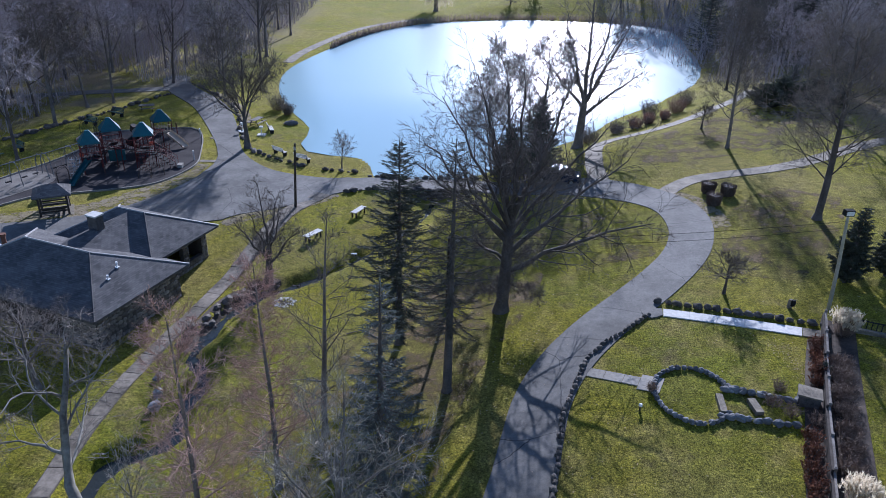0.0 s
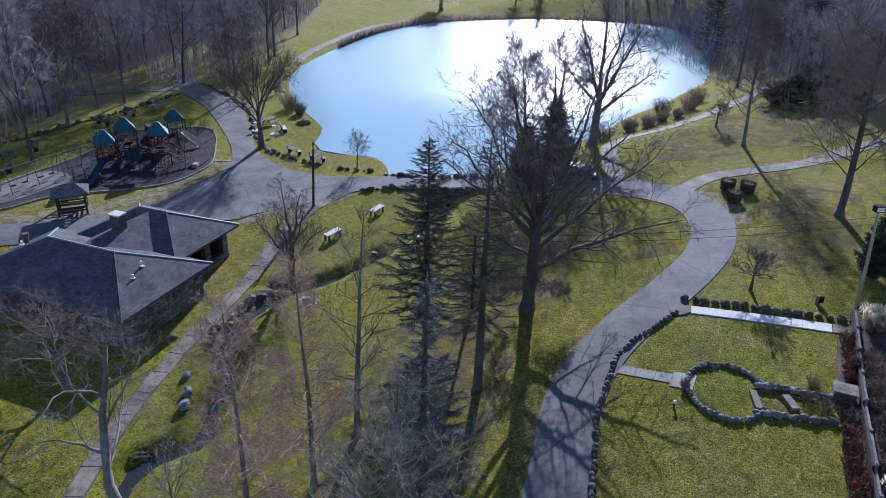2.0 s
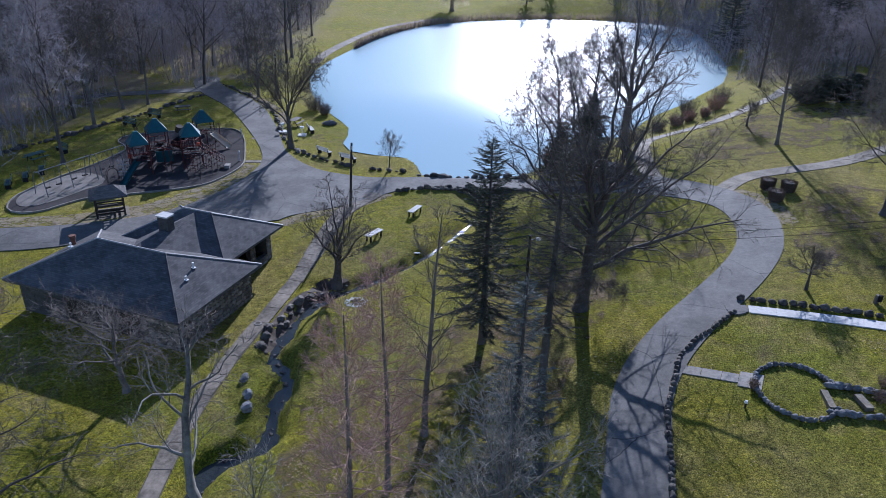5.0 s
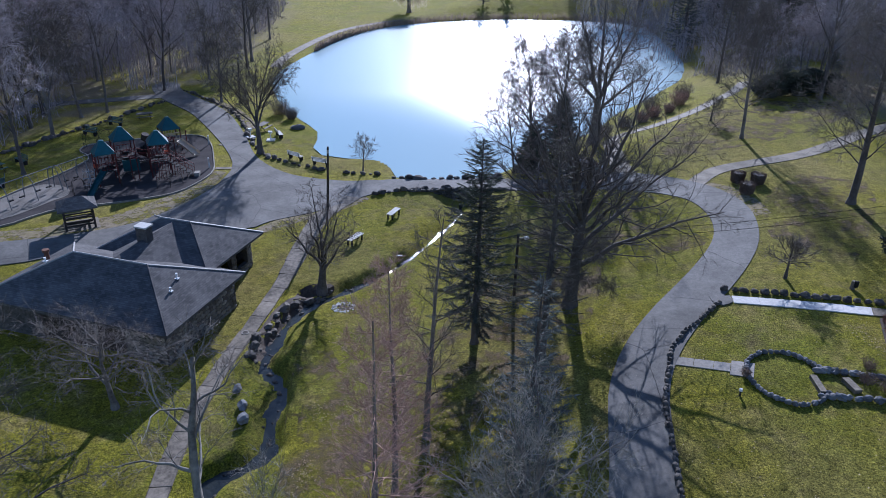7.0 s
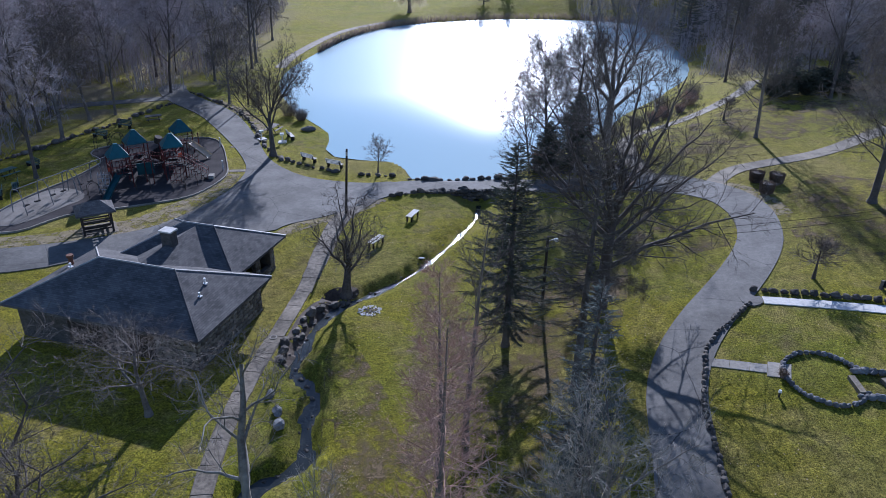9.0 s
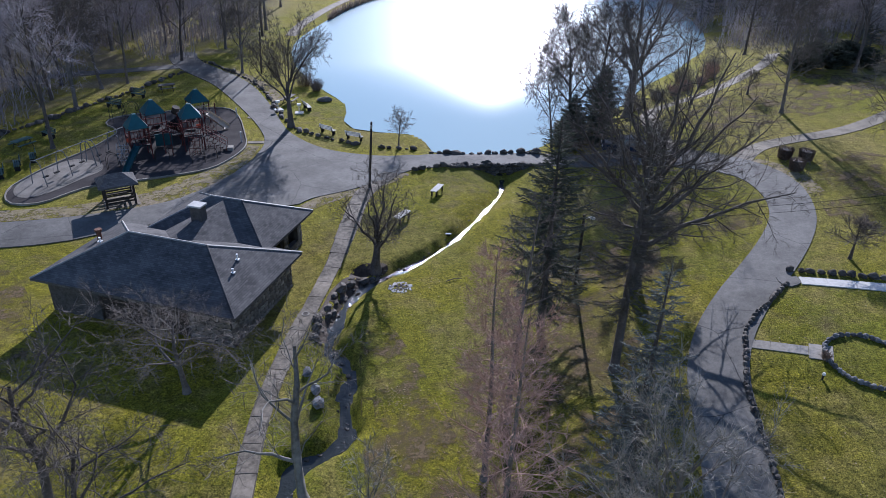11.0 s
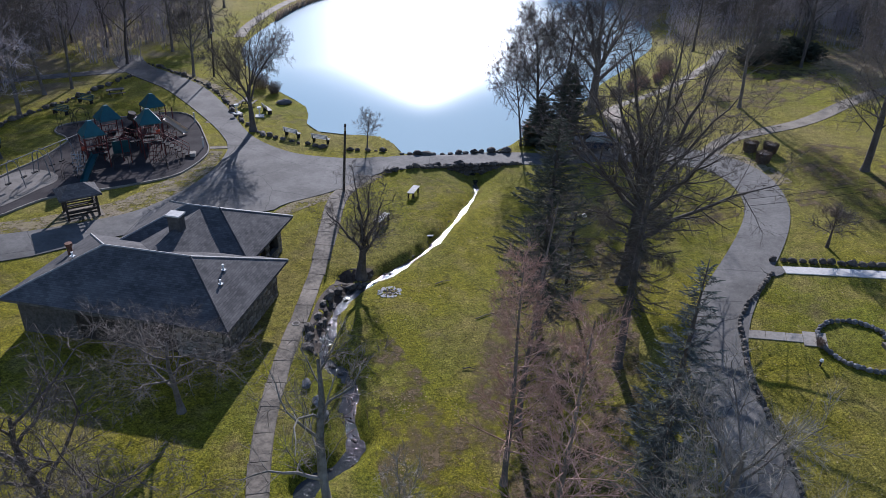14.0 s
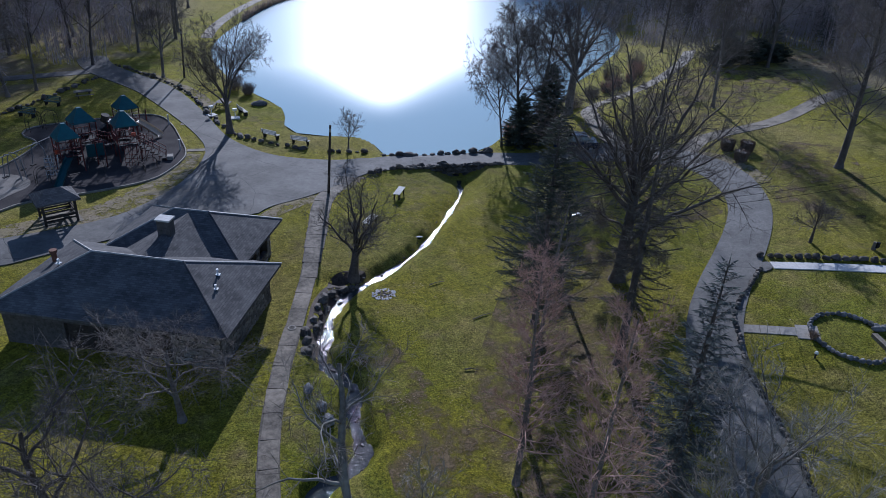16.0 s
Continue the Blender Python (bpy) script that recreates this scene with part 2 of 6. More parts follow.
RED = plain("red_plastic", (0.38, 0.06, 0.03), (0.52, 0.10, 0.05), 4.0, rough=0.45, bump_size=0)
RUSTY = plain("rusty_iron", (0.10, 0.045, 0.028), (0.22, 0.11, 0.07), 6.0, rough=0.8, bump_size=0.01)
STEEL = plain("galvanised_steel", (0.30, 0.31, 0.32), (0.48, 0.49, 0.50), 6.0, rough=0.45, metal=0.7, bump_size=0)
BLACK = plain("black_metal", (0.012, 0.012, 0.013), (0.03, 0.03, 0.032), 6.0, rough=0.8, bump_size=0, spec=0.15)
# Paler cap colour that stands in for light along the roof's edges.
CAP_LIT = plain("lit_ridge_cap", (0.22, 0.215, 0.205), (0.36, 0.35, 0.335), 5.0, rough=0.5, bump_size=0)
CAR_BLUE = plain("dark_blue_car_paint", (0.012, 0.02, 0.045), (0.02, 0.03, 0.06), 2.0, rough=0.2, bump_size=0, spec=0.6)
GLASS = plain("dark_glass", (0.01, 0.012, 0.014), (0.02, 0.022, 0.024), 2.0, rough=0.05, bump_size=0, spec=0.8)


def build_verge(n, b):
    """Trodden straw and soil with ragged, thinning edges."""
    fine = noise_tex(n, 8.0, 5, 0.8)
    straw = ramp(n, fine, ((0.25, (0.12, 0.098, 0.050)), (0.75, (0.34, 0.285, 0.155))))
    soil = ramp(n, fine, ((0.25, (0.125, 0.10, 0.066)), (0.75, (0.34, 0.285, 0.20))))
    n.links.new(mix(n, grey(n, noise_tex(n, 0.8, 5, 0.7), 0.42, 0.6), straw, soil), b.inputs["Base Color"])
    b.inputs["Roughness"].default_value, b.inputs["Specular IOR Level"].default_value = 0.95, 0.1
    n.links.new(grey(n, noise_tex(n, 1.3, 6, 0.75), 0.40, 0.52), b.inputs["Alpha"])
    bump(n, b, fine, 0.9, 0.05)


def build_litter(n, b):
    """Brown needles and leaves, thinly spread over the grass."""
    fine = noise_tex(n, 8.0, 5, 0.8)
    n.links.new(ramp(n, fine, ((0.25, (0.062, 0.046, 0.026)), (0.75, (0.225, 0.165, 0.090)))), b.inputs["Base Color"])
    b.inputs["Roughness"].default_value, b.inputs["Specular IOR Level"].default_value = 0.95, 0.1
    n.links.new(grey(n, noise_tex(n, 0.5, 7, 0.78), 0.47, 0.62), b.inputs["Alpha"])
    bump(n, b, fine, 0.9, 0.05)


LITTER = material("needle_litter", build_litter)
VERGE = material("trodden_verge", build_verge)
SOIL = plain("joint_soil", (0.045, 0.040, 0.030), (0.13, 0.11, 0.08), 6.0, bump_size=0.02)
SLAB = plain("path_concrete", (0.052, 0.044, 0.033), (0.225, 0.192, 0.15), 4.0, coarse=0.55, per_object=0.25, bump_size=0.02)
EARTH = plain("dark_earth", (0.026, 0.019, 0.014), (0.095, 0.068, 0.048), 5.0, bump_size=0.04)



def let_through(m, share):
    """Thin leaves and plumes that let a share of the light pass."""
    n = m.node_tree
    b, out = n.nodes["Principled BSDF"], n.nodes["Material Output"]
    thin = n.nodes.new("ShaderNodeBsdfTranslucent")
    both = n.nodes.new("ShaderNodeMixShader")
    both.inputs[0].default_value = share
    n.links.new(b.inputs["Base Color"].links[0].from_socket, thin.inputs[0])
    n.links.new(b.outputs[0], both.inputs[1])
    n.links.new(thin.outputs[0], both.inputs[2])
    n.links.new(both.outputs[0], out.inputs[0])


let_through(STRAW, 0.7)
for m in (REED, RUST_LEAF, LEAF_PALE):
    let_through(m, 0.5)
for m in (NEEDLE, NEEDLE_HAZE, NEEDLE_BLUE, NEEDLE_BROWN):
    let_through(m, 0.25)

# ---- mesh helpers ----
class Geo:
    """Vertices and faces of one part."""

    def __init__(self, thin=False):
        self.v, self.f, self.thin = [], [], thin

    def add(self, verts, faces):
        k = len(self.v)
        self.v.extend(verts)
        self.f.extend([tuple(i + k for i in f) for f in faces])
        return self

    def box(self, x, y, z, sx, sy, sz, rz=0.0, taper=1.0):
        """A block with its centre at x, y, z; taper narrows the top."""
        c, s = math.cos(rz), math.sin(rz)
        vs = []
        for dz in (-0.5, 0.5):
            k = taper if dz > 0 else 1.0
            for dx, dy in ((-0.5, -0.5), (0.5, -0.5), (0.5, 0.5), (-0.5, 0.5)):
                a, b2 = dx * sx * k, dy * sy * k
                vs.append((x + a * c - b2 * s, y + a * s + b2 * c, z + dz * sz))
        return self.add(vs, [(3, 2, 1, 0), (4, 5, 6, 7), (0, 1, 5, 4), (1, 2, 6, 5), (2, 3, 7, 6), (3, 0, 4, 7)])

    def tube(self, pts, radii, n=6, cap=True):
        pts = [Vector(p) for p in pts]
        vs, fs = [], []
        for i, p in enumerate(pts):
            d = (pts[min(i + 1, len(pts) - 1)] - pts[max(i - 1, 0)]).normalized()
            a = d.cross(Vector((0, 0, 1)) if abs(d.z) < 0.9 else Vector((1, 0, 0))).normalized()
            b2 = d.cross(a)
            r = radii[i] if isinstance(radii, (list, tuple)) else radii
            for k in range(n):
                w = 2 * math.pi * k / n
                vs.append(p + (a * math.cos(w) + b2 * math.sin(w)) * r)
        for i in range(len(pts) - 1):
            for k in range(n):
                k2 = (k + 1) % n
                fs.append((i * n + k, i * n + k2, (i + 1) * n + k2, (i + 1) * n + k))
        if cap:
            fs.append(tuple(range(n - 1, -1, -1)))
            fs.append(tuple((len(pts) - 1) * n + k for k in range(n)))
        return self.add([tuple(q) for q in vs], fs)

    def spike(self, p, q, r):
        """A tapering twig from p to q: three-sided, or one narrow blade where the part is thin."""
        d = q - p
        a = Vector((-d.y, d.x, 0.0))
        if a.length < 1e-6:
            a = Vector((1, 0, 0))
        a.normalize()
        b2 = d.cross(a)
        b2.normalize()
        k = len(self.v)
        if self.thin:
            w = a * (r * math.cos(k * 0.8)) + b2 * (r * math.sin(k * 0.8))
            self.v.extend([tuple(p + w), tuple(p - w), tuple(q)])
            self.f.append((k, k + 1, k + 2))
            return
        self.v.extend([tuple(p + a * r), tuple(p - a * (r * 0.5) + b2 * (r * 0.87)), tuple(p - a * (r * 0.5) - b2 * (r * 0.87)), tuple(q)])
        self.f.extend([(k, k + 1, k + 3), (k + 1, k + 2, k + 3), (k + 2, k, k + 3)])

    def blob(self, x, y, z, rx, ry, rz, seed, rough=0.22, turn=0.0):
        """An uneven stone-like lump."""
        off = Vector((seed * 7.31, seed * 3.17, seed * 1.93))
        c, s = math.cos(turn), math.sin(turn)
        vs = []
        for q in ICO_V:
            k = 1 + rough * noise.noise(q * 1.3 + off) * 1.6 + rough * 0.5 * noise.noise(q * 3.1 + off)
            a, b2 = q.x * rx * k, q.y * ry * k
            vs.append((x + a * c - b2 * s, y + a * s + b2 * c, z + max(q.z * rz * k, -0.75 * rz)))
        return self.add(vs, ICO_F)

    def mesh(self, name, mat, smooth=False):
        me = bpy.data.meshes.new(name)
        me.from_pydata(self.v, [], self.f)
        me.materials.append(mat)
        if smooth:
            me.polygons.foreach_set("use_smooth", [True] * len(me.polygons))
        me.update()
        return me


_b = bmesh.new()
bmesh.ops.create_icosphere(_b, subdivisions=2, radius=1.0)
_b.verts.ensure_lookup_table()
ICO_V = [v.co.copy() for v in _b.verts]
ICO_F = [tuple(v.index for v in f.verts) for f in _b.faces]
_b.free()


def part(name, geo, mat, parent=None, label="", smooth=False):
    ob = new(name, geo.mesh(name, mat, smooth))
    ob.parent = parent
    return tagged(ob, label=label)


def thing(name, x, y, z, rz=0.0, label="", category="", group="", kind=""):
    ob = new(name)
    ob.empty_display_size = 0.3
    ob.matrix_basis = pose(x, y, z, 0, 0, rz)
    return tagged(ob, label, category, group, kind)


# ---- the ground's form ----
POND_Z = -1.98
POND_LINE = [(3.6, 65.4), (7.6, 70.6), (12.0, 75.0), (18.7, 81.4), (22.5, 87.9), (26.6, 92.4), (31.3, 97.3), (35.4, 102.7), (40.4, 108.6), (46.1, 119.7),
             (49.6, 132.5), (51.7, 144.5), (55.7, 162.7), (53.5, 170.6), (46.0, 176.0), (29.4, 178.6), (11.8, 175.4), (-3.1, 167.1),
             (-13.8, 151.2), (-20.9, 126.8), (-23.8, 113.2), (-22.7, 102.0), (-20.0, 92.5), (-17.2, 86.4), (-14.9, 82.1),
             (-14.8, 78.2), (-15.3, 74.5), (-13.6, 72.4), (-11.0, 71.7), (-8.0, 71.2), (-6.9, 69.4), (-6.7, 65.6), (-4.8, 65.0), (-0.4, 64.9)]
BROOK_LINE = [(-0.6, 60.2), (-1.16, 57.05), (-2.79, 54.23), (-3.96, 52.29), (-5.04, 50.54), (-6.71, 48.15), (-8.53, 46.16), (-10.26, 44.66), (-12.08, 43.29), (-13.44, 42.18), (-14.34, 40.25), (-14.84, 38.42),
              (-15.35, 36.5), (-15.25, 35.28), (-14.34, 34.27), (-13.85, 32.86), (-14.34, 31.64), (-14.24, 29.82), (-14.09, 28.32), (-14.95, 27.29), (-16.46, 26.69), (-17.06, 24.77), (-16.35, 22.27), (-17.45, 19.25), (-16.95, 12.75)]


def chaikin(pts, times=2, closed=True):
    for _ in range(times):
        out = []
        n = len(pts)
        for i in range(n if closed else n - 1):
            a, b2 = pts[i], pts[(i + 1) % n]
            out += [(a[0] * 0.75 + b2[0] * 0.25, a[1] * 0.75 + b2[1] * 0.25), (a[0] * 0.25 + b2[0] * 0.75, a[1] * 0.25 + b2[1] * 0.75)]
        pts = out if closed else [pts[0]] + out + [pts[-1]]
    return pts


def along(pts, step, closed=False):
    """Points at even steps along a line, with the direction there."""
    out, left = [], 0.0
    n = len(pts)
    for i in range(n if closed else n - 1):
        a, b2 = Vector(pts[i]), Vector(pts[(i + 1) % n])
        d = b2 - a
        length = d.length
        if length < 1e-9:
            continue
        d /= length
        s = left
        while s < length:
            q = a + d * s
            out.append((q.x, q.y, math.atan2(d.y, d.x)))
            s += step
        left = s - length
    return out


POND_SHAPE = chaikin(POND_LINE, 2)
BROOK_SHAPE = chaikin(BROOK_LINE, 2, False)


def line_distance(xs, ys, pts, closed):
    """Distance of many points to a line, and the place along it, 0 to 1."""
    p = np.array(pts)
    q = np.roll(p, -1, 0) if closed else p[1:]
    p = p if closed else p[:-1]
    best, where = np.full(xs.shape, 1e9), np.zeros(xs.shape)
    for i, (a, b2) in enumerate(zip(p, q)):
        d = b2 - a
        s = np.clip(((xs - a[0]) * d[0] + (ys - a[1]) * d[1]) / max(d @ d, 1e-9), 0, 1)
        r = np.hypot(xs - a[0] - s * d[0], ys - a[1] - s * d[1])
        near = r < best
        best = np.where(near, r, best)
        where = np.where(near, (i + s) / len(p), where)
    return best, where


def within(xs, ys, pts):
    p = np.array(pts)
    ins = np.zeros(xs.shape, bool)
    for (x1, y1), (x2, y2) in zip(p, np.roll(p, -1, 0)):
        cross = ((y1 > ys) != (y2 > ys)) & (xs < (x2 - x1) * (ys - y1) / (y2 - y1 + 1e-12) + x1)
        ins ^= cross
    return ins


def smooth01(v):
    v = np.clip(v, 0, 1)
    return v * v * (3 - 2 * v)


def heights(xs, ys):
    xs, ys = np.asarray(xs, float), np.asarray(ys, float)
    # the valley floor, with the garden's slope on the east
    xc = -5 + 10 * smooth01((ys - 35) / 25)
    e = 2.5 * np.log1p(np.exp(np.minimum((xs - xc) / 2.5, 40)))
    floor = -2.45 + 0.5 * smooth01((ys - 42) / 12)
    z = floor + (3.0 + 0.45 * smooth01((ys - 36) / 12) - floor) * (1 - np.exp(-e / 20))
    z = z + 0.10 * np.sin(xs * 0.21 + 1.3) * np.sin(ys * 0.17) * smooth01((np.abs(xs + 25) - 22) / 10)
    # wooded slopes far out
    z = z + 10 * smooth01((np.hypot(xs + 5, ys - 80) - 75) / 260) * np.where(ys > 150, 0.6, 1.0)
    # the road's low dam over the culvert
    dam = smooth01(1.25 - np.abs(ys - 62.7) / 4.2) * smooth01((xs + 12) / 6) * smooth01((12 - xs) / 6)
    z = z + dam * (-1.62 - z)
    # the pond
    r, _ = line_distance(xs, ys, POND_SHAPE, True)
    ins = within(xs, ys, POND_SHAPE)
    z = np.where(ins, np.minimum(z, POND_Z - np.minimum(0.05 + r * 0.25, 1.2)), np.minimum(z, POND_Z + 0.06 + r * 0.30))
    # the brook's bed
    r, s = line_distance(xs, ys, BROOK_SHAPE, False)
    bed = brook_level(s) - 0.11
    width = 0.10 + 0.18 * smooth01((s - 0.15) / 0.3) + 0.1 * np.sin(s * 70) + 0.06 * np.sin(s * 190)
    wall = bed + (z - bed) * smooth01((r - width) / 0.75)
    z = np.where(r < 2.2, np.minimum(z, wall), z)
    # the gully below the culvert
    open_ = smooth01((ys - 49) / 9)
    gully = bed + 0.02 + np.maximum(r - 0.07, 0) * (0.34 + 0.25 * (1 - open_)) + 0.10 * smooth01((r - 0.16) / 0.2)
    gully = gully + 2.5 * (1 - smooth01((ys - 42) / 9))
    z = np.where((ys > 42) & (ys < 61.1) & (r < 7), np.minimum(z, gully), z)
    # the hollow washed out beside the tree on the bank
    return z - 0.55 * np.exp(-((xs + 13.3) ** 2 / 0.9 + (ys - 43.9) ** 2 / 0.3))


def brook_level(s):
    return -2.6 - 0.5 * s


def height(x, y):
    return float(heights(np.array([x]), np.array([y]))[0])


def drape(name, outline, mat, lift, skirt=0.15, step=0.8, parent=None, level=None, exact=False):
    """A sheet with an outline that lies on the ground, with a turned-down edge."""

    edge = [(x, y) for x, y, _ in along(outline, step, True)]
    if exact:
        edge = []
        for a, b2 in zip(outline, outline[1:] + outline[:1]):
            n = max(1, round(math.dist(a, b2) / step))
            edge += [(a[0] + (b2[0] - a[0]) * i / n, a[1] + (b2[1] - a[1]) * i / n) for i in range(n)]
    p = np.array(edge)
    lo, hi = p.min(0), p.max(0)
    gx, gy = np.meshgrid(np.arange(lo[0], hi[0], step * 1.3), np.arange(lo[1], hi[1], step * 1.3))
    gx, gy = gx.ravel(), gy.ravel()
    ok = within(gx, gy, edge)
    ok &= line_distance(gx, gy, edge, True)[0] > step * 0.5
    pts = [Vector(q) for q in edge] + [Vector(q) for q in zip(gx[ok], gy[ok])]
    vs, _, fs, _, _, _ = mathutils.geometry.delaunay_2d_cdt(pts, [], [list(range(len(edge)))], 1, 1e-5)
    xs, ys = np.array([q.x for q in vs]), np.array([q.y for q in vs])
    zs = np.full(xs.shape, level) if level is not None else heights(xs, ys) + lift
    g = Geo()
    g.v = [tuple(map(float, q)) for q in zip(xs, ys, zs)]
    g.f = [tuple(f) for f in fs]
    if skirt:
        count = {}
        for f in fs:
            for a, b2 in zip(f, list(f[1:]) + [f[0]]):
                count[(a, b2)] = count.get((a, b2), 0) + 1
        for a, b2 in [k for k in count if (k[1], k[0]) not in count]:
            k = len(g.v)
            g.v += [(g.v[a][0], g.v[a][1], g.v[a][2] - skirt), (g.v[b2][0], g.v[b2][1], g.v[b2][2] - skirt)]
            g.f.append((b2, a, k, k + 1))
    return part(name, g, mat, parent)


def ribbon(centre, half, times=2):
    """The outline of a strip along a line; half: its half width, one for all or one for each point."""
    halves = half if isinstance(half, (list, tuple)) else [half] * len(centre)
    left, right = [], []
    for i, (x, y) in enumerate(centre):
        a, b2 = Vector(centre[max(i - 1, 0)]), Vector(centre[min(i + 1, len(centre) - 1)])
        d = (b2 - a).normalized()
        left.append((x - d.y * halves[i], y + d.x * halves[i]))
        right.append((x + d.y * halves[i], y - d.x * halves[i]))
    return chaikin(left, times, False) + chaikin(right, times, False)[::-1]


# ---- the ground ----
def spread(start, end, fine0, fine1, step, growth):
    mid = list(np.arange(fine0, fine1 + 1e-6, step))
    out, s, v = [], step, fine1
    while v < end:
        s *= growth
        v += s
        out.append(v)
    low, s, v = [], step, fine0
    while v > start:
        s *= growth
        v -= s
        low.append(v)
    return np.array(low[::-1] + mid + out)


gx = spread(-2600, 2600, -22.0, 4.0, 0.36, 1.06)
gy = spread(-600, 3000, 20.0, 66.0, 0.40, 1.055)
mx, my = np.meshgrid(gx, gy)
mz = heights(mx.ravel(), my.ravel())
nx, ny = len(gx), len(gy)
ground_mesh = bpy.data.meshes.new("ground")
idx = np.arange(nx * ny).reshape(ny, nx)
quads = np.stack([idx[:-1, :-1], idx[:-1, 1:], idx[1:, 1:], idx[1:, :-1]], -1).reshape(-1, 4)
ground_mesh.from_pydata(np.stack([mx.ravel(), my.ravel(), mz], -1).tolist(), [], quads.tolist())
ground_mesh.materials.append(GRASS)
ground_mesh.polygons.foreach_set("use_smooth", [True] * len(ground_mesh.polygons))
ground = tagged(new("ground", ground_mesh), "patchy winter grass with straw and bare spots", "ground", kind="structure")

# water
pond = tagged(drape("water", POND_SHAPE, POND, 0, 0, 3.0, level=POND_Z), "wide rippled pond, sky reflection partly put into its pale colour", "pond", kind="structure")
bg_ = Geo()
bk = along(BROOK_SHAPE, 0.5)
for i, (x, y, a) in enumerate(bk):
    zw = float(brook_level(i / len(bk))) - 0.06
    for k in (-1.05, 1.05):
        bg_.v.append((x - math.sin(a) * k, y + math.cos(a) * k, zw))
    if i:
        bg_.f.append((2 * i - 2, 2 * i - 1, 2 * i + 1, 2 * i))
tagged(part("brook", bg_, BROOK), "narrow stony brook running through the lawn", "brook", kind="structure")

# roads and paths
ROAD_EAST = [(0.75, 16.16), (1.86, 19.77), (3.07, 22.87), (3.87, 25.77), (4.77, 28.79), (6.41, 31.72), (8.9, 34.58), (11.75, 37.3), (14.41, 40.05), (16.88, 43.14), (18.29, 46.13), (19.0, 49.14), (18.9, 52.0), (17.7, 54.6),
             (15.3, 57.2), (11.9, 59.6), (8.0, 61.4), (3.8, 62.5), (-0.5, 62.8), (-4.7, 62.7), (-8.7, 62.5)]
road = tagged(drape("road", ribbon(ROAD_EAST, [1.5, 1.5, 1.5, 1.48, 1.5, 1.5, 1.5, 1.5, 1.5, 1.5, 1.55, 1.7, 1.75, 1.9, 2.1, 2.0, 1.7, 1.5, 1.5, 1.55, 1.7], 1), ASPHALT, 0.05), "worn grey asphalt park road with fine cracks", "road", kind="structure")
JUNCTION = [(-7.66, 64.36), (-11.14, 64.59), (-15.37, 65.9), (-17.65, 67.59), (-20.01, 70.8), (-21.28, 73.76), (-22.52, 78.25), (-23.87, 82.74), (-26.38, 89.68), (-29.01, 94.16), (-32.31, 98.35), (-35.7, 103.14), (-36.74, 108.13),
            (-40.53, 106.73), (-39.1, 101.8), (-36.7, 97.45), (-33.81, 93.65), (-31.29, 90.3), (-28.59, 84.83), (-26.27, 79.72), (-24.14, 74.7), (-22.51, 69.43), (-22.95, 65.57), (-23.67, 62.92), (-24.98, 59.64),
            (-27.46, 56.13), (-29.32, 54.66), (-32.44, 53.44), (-36.21, 52.45), (-40.34, 51.93), (-48.85, 51.27), (-67.12, 51.41), (-67.65, 47.19), (-49.19, 47.4), (-39.63, 48.13), (-34.97, 48.71), (-31.79, 50.06), (-25.84, 52.45), (-18.31, 53.91), (-17.5, 55.26),
            (-15.49, 56.16), (-13.47, 57.28), (-11.22, 59.18), (-9.06, 60.64), (-7.29, 61.35)]
tagged(drape("road_junction", chaikin(JUNCTION, 1), ASPHALT, 0.066), "broad asphalt junction with tree shadows", "road", kind="structure")
PATH_LINE = [(-10.4, 60.6), (-11.9, 58.4), (-13.1, 56.2), (-13.7, 53.6), (-14.2, 50.3), (-14.7, 47.7), (-15.4, 44.4), (-16.05, 41.6), (-16.75, 38.6), (-17.5, 35.6), (-18.0, 33.0), (-18.35, 30.8), (-18.56, 28.5), (-18.65, 25.8), (-18.7, 20), (-18.8, 12)]
footpath = tagged(drape("footpath", ribbon(PATH_LINE, [0.85, 0.8, 0.78, 0.76, 0.72, 0.62] + [0.52] * 10), SOIL, 0.012, step=0.4), "stained concrete footpath of slabs beside the brook", "path", kind="structure")
tagged(drape("footpath_north", ribbon([(-37.18, 99.44), (-41.43, 97.94), (-48.29, 95.72), (-53.84, 93.24), (-67.15, 90.34)], 1.1), ASPHALT, 0.05), "narrow asphalt path into the woods", "path", kind="structure")
for line in ([(-25.4, 77.0), (-23.0, 76.4)], [(-24.3, 69.0), (-22.2, 69.0)]):
    tagged(drape("kerb_walk", ribbon(line, 0.32), PAVING, 0.04, step=0.3), "short concrete walk from the road to the playground", "path", kind="structure")
tagged(drape("footpath_east", ribbon([(17.6, 53.6), (20.0, 56.2), (22.24, 57.91), (26.08, 58.59), (30.28, 59.32), (34.11, 60.88), (40.19, 64.32), (49.58, 68.07)], 0.8), PAVING, 0.04), "pale concrete path across the east lawn", "path", kind="structure")
tagged(drape("footpath_shore", ribbon([(14.6, 58.8), (14.9, 64), (16.4, 70.5), (18.8, 73.6), (23.4, 75.0), (28.7, 77.9), (32.2, 80.5), (36.5, 84.5), (42, 92)], 0.85), PAVING, 0.04), "gravelly path along the pond's east shore", "path", kind="structure")
tagged(drape("footpath_far", ribbon([(-24.3, 119.4), (-23.7, 126.8), (-21.6, 136.6), (-18.4, 148.7), (-14.1, 160.2), (-6.1, 170.2), (-1.5, 173.6)], 0.9), PAVING, 0.05), "pale path along the far bank", "path", kind="structure")

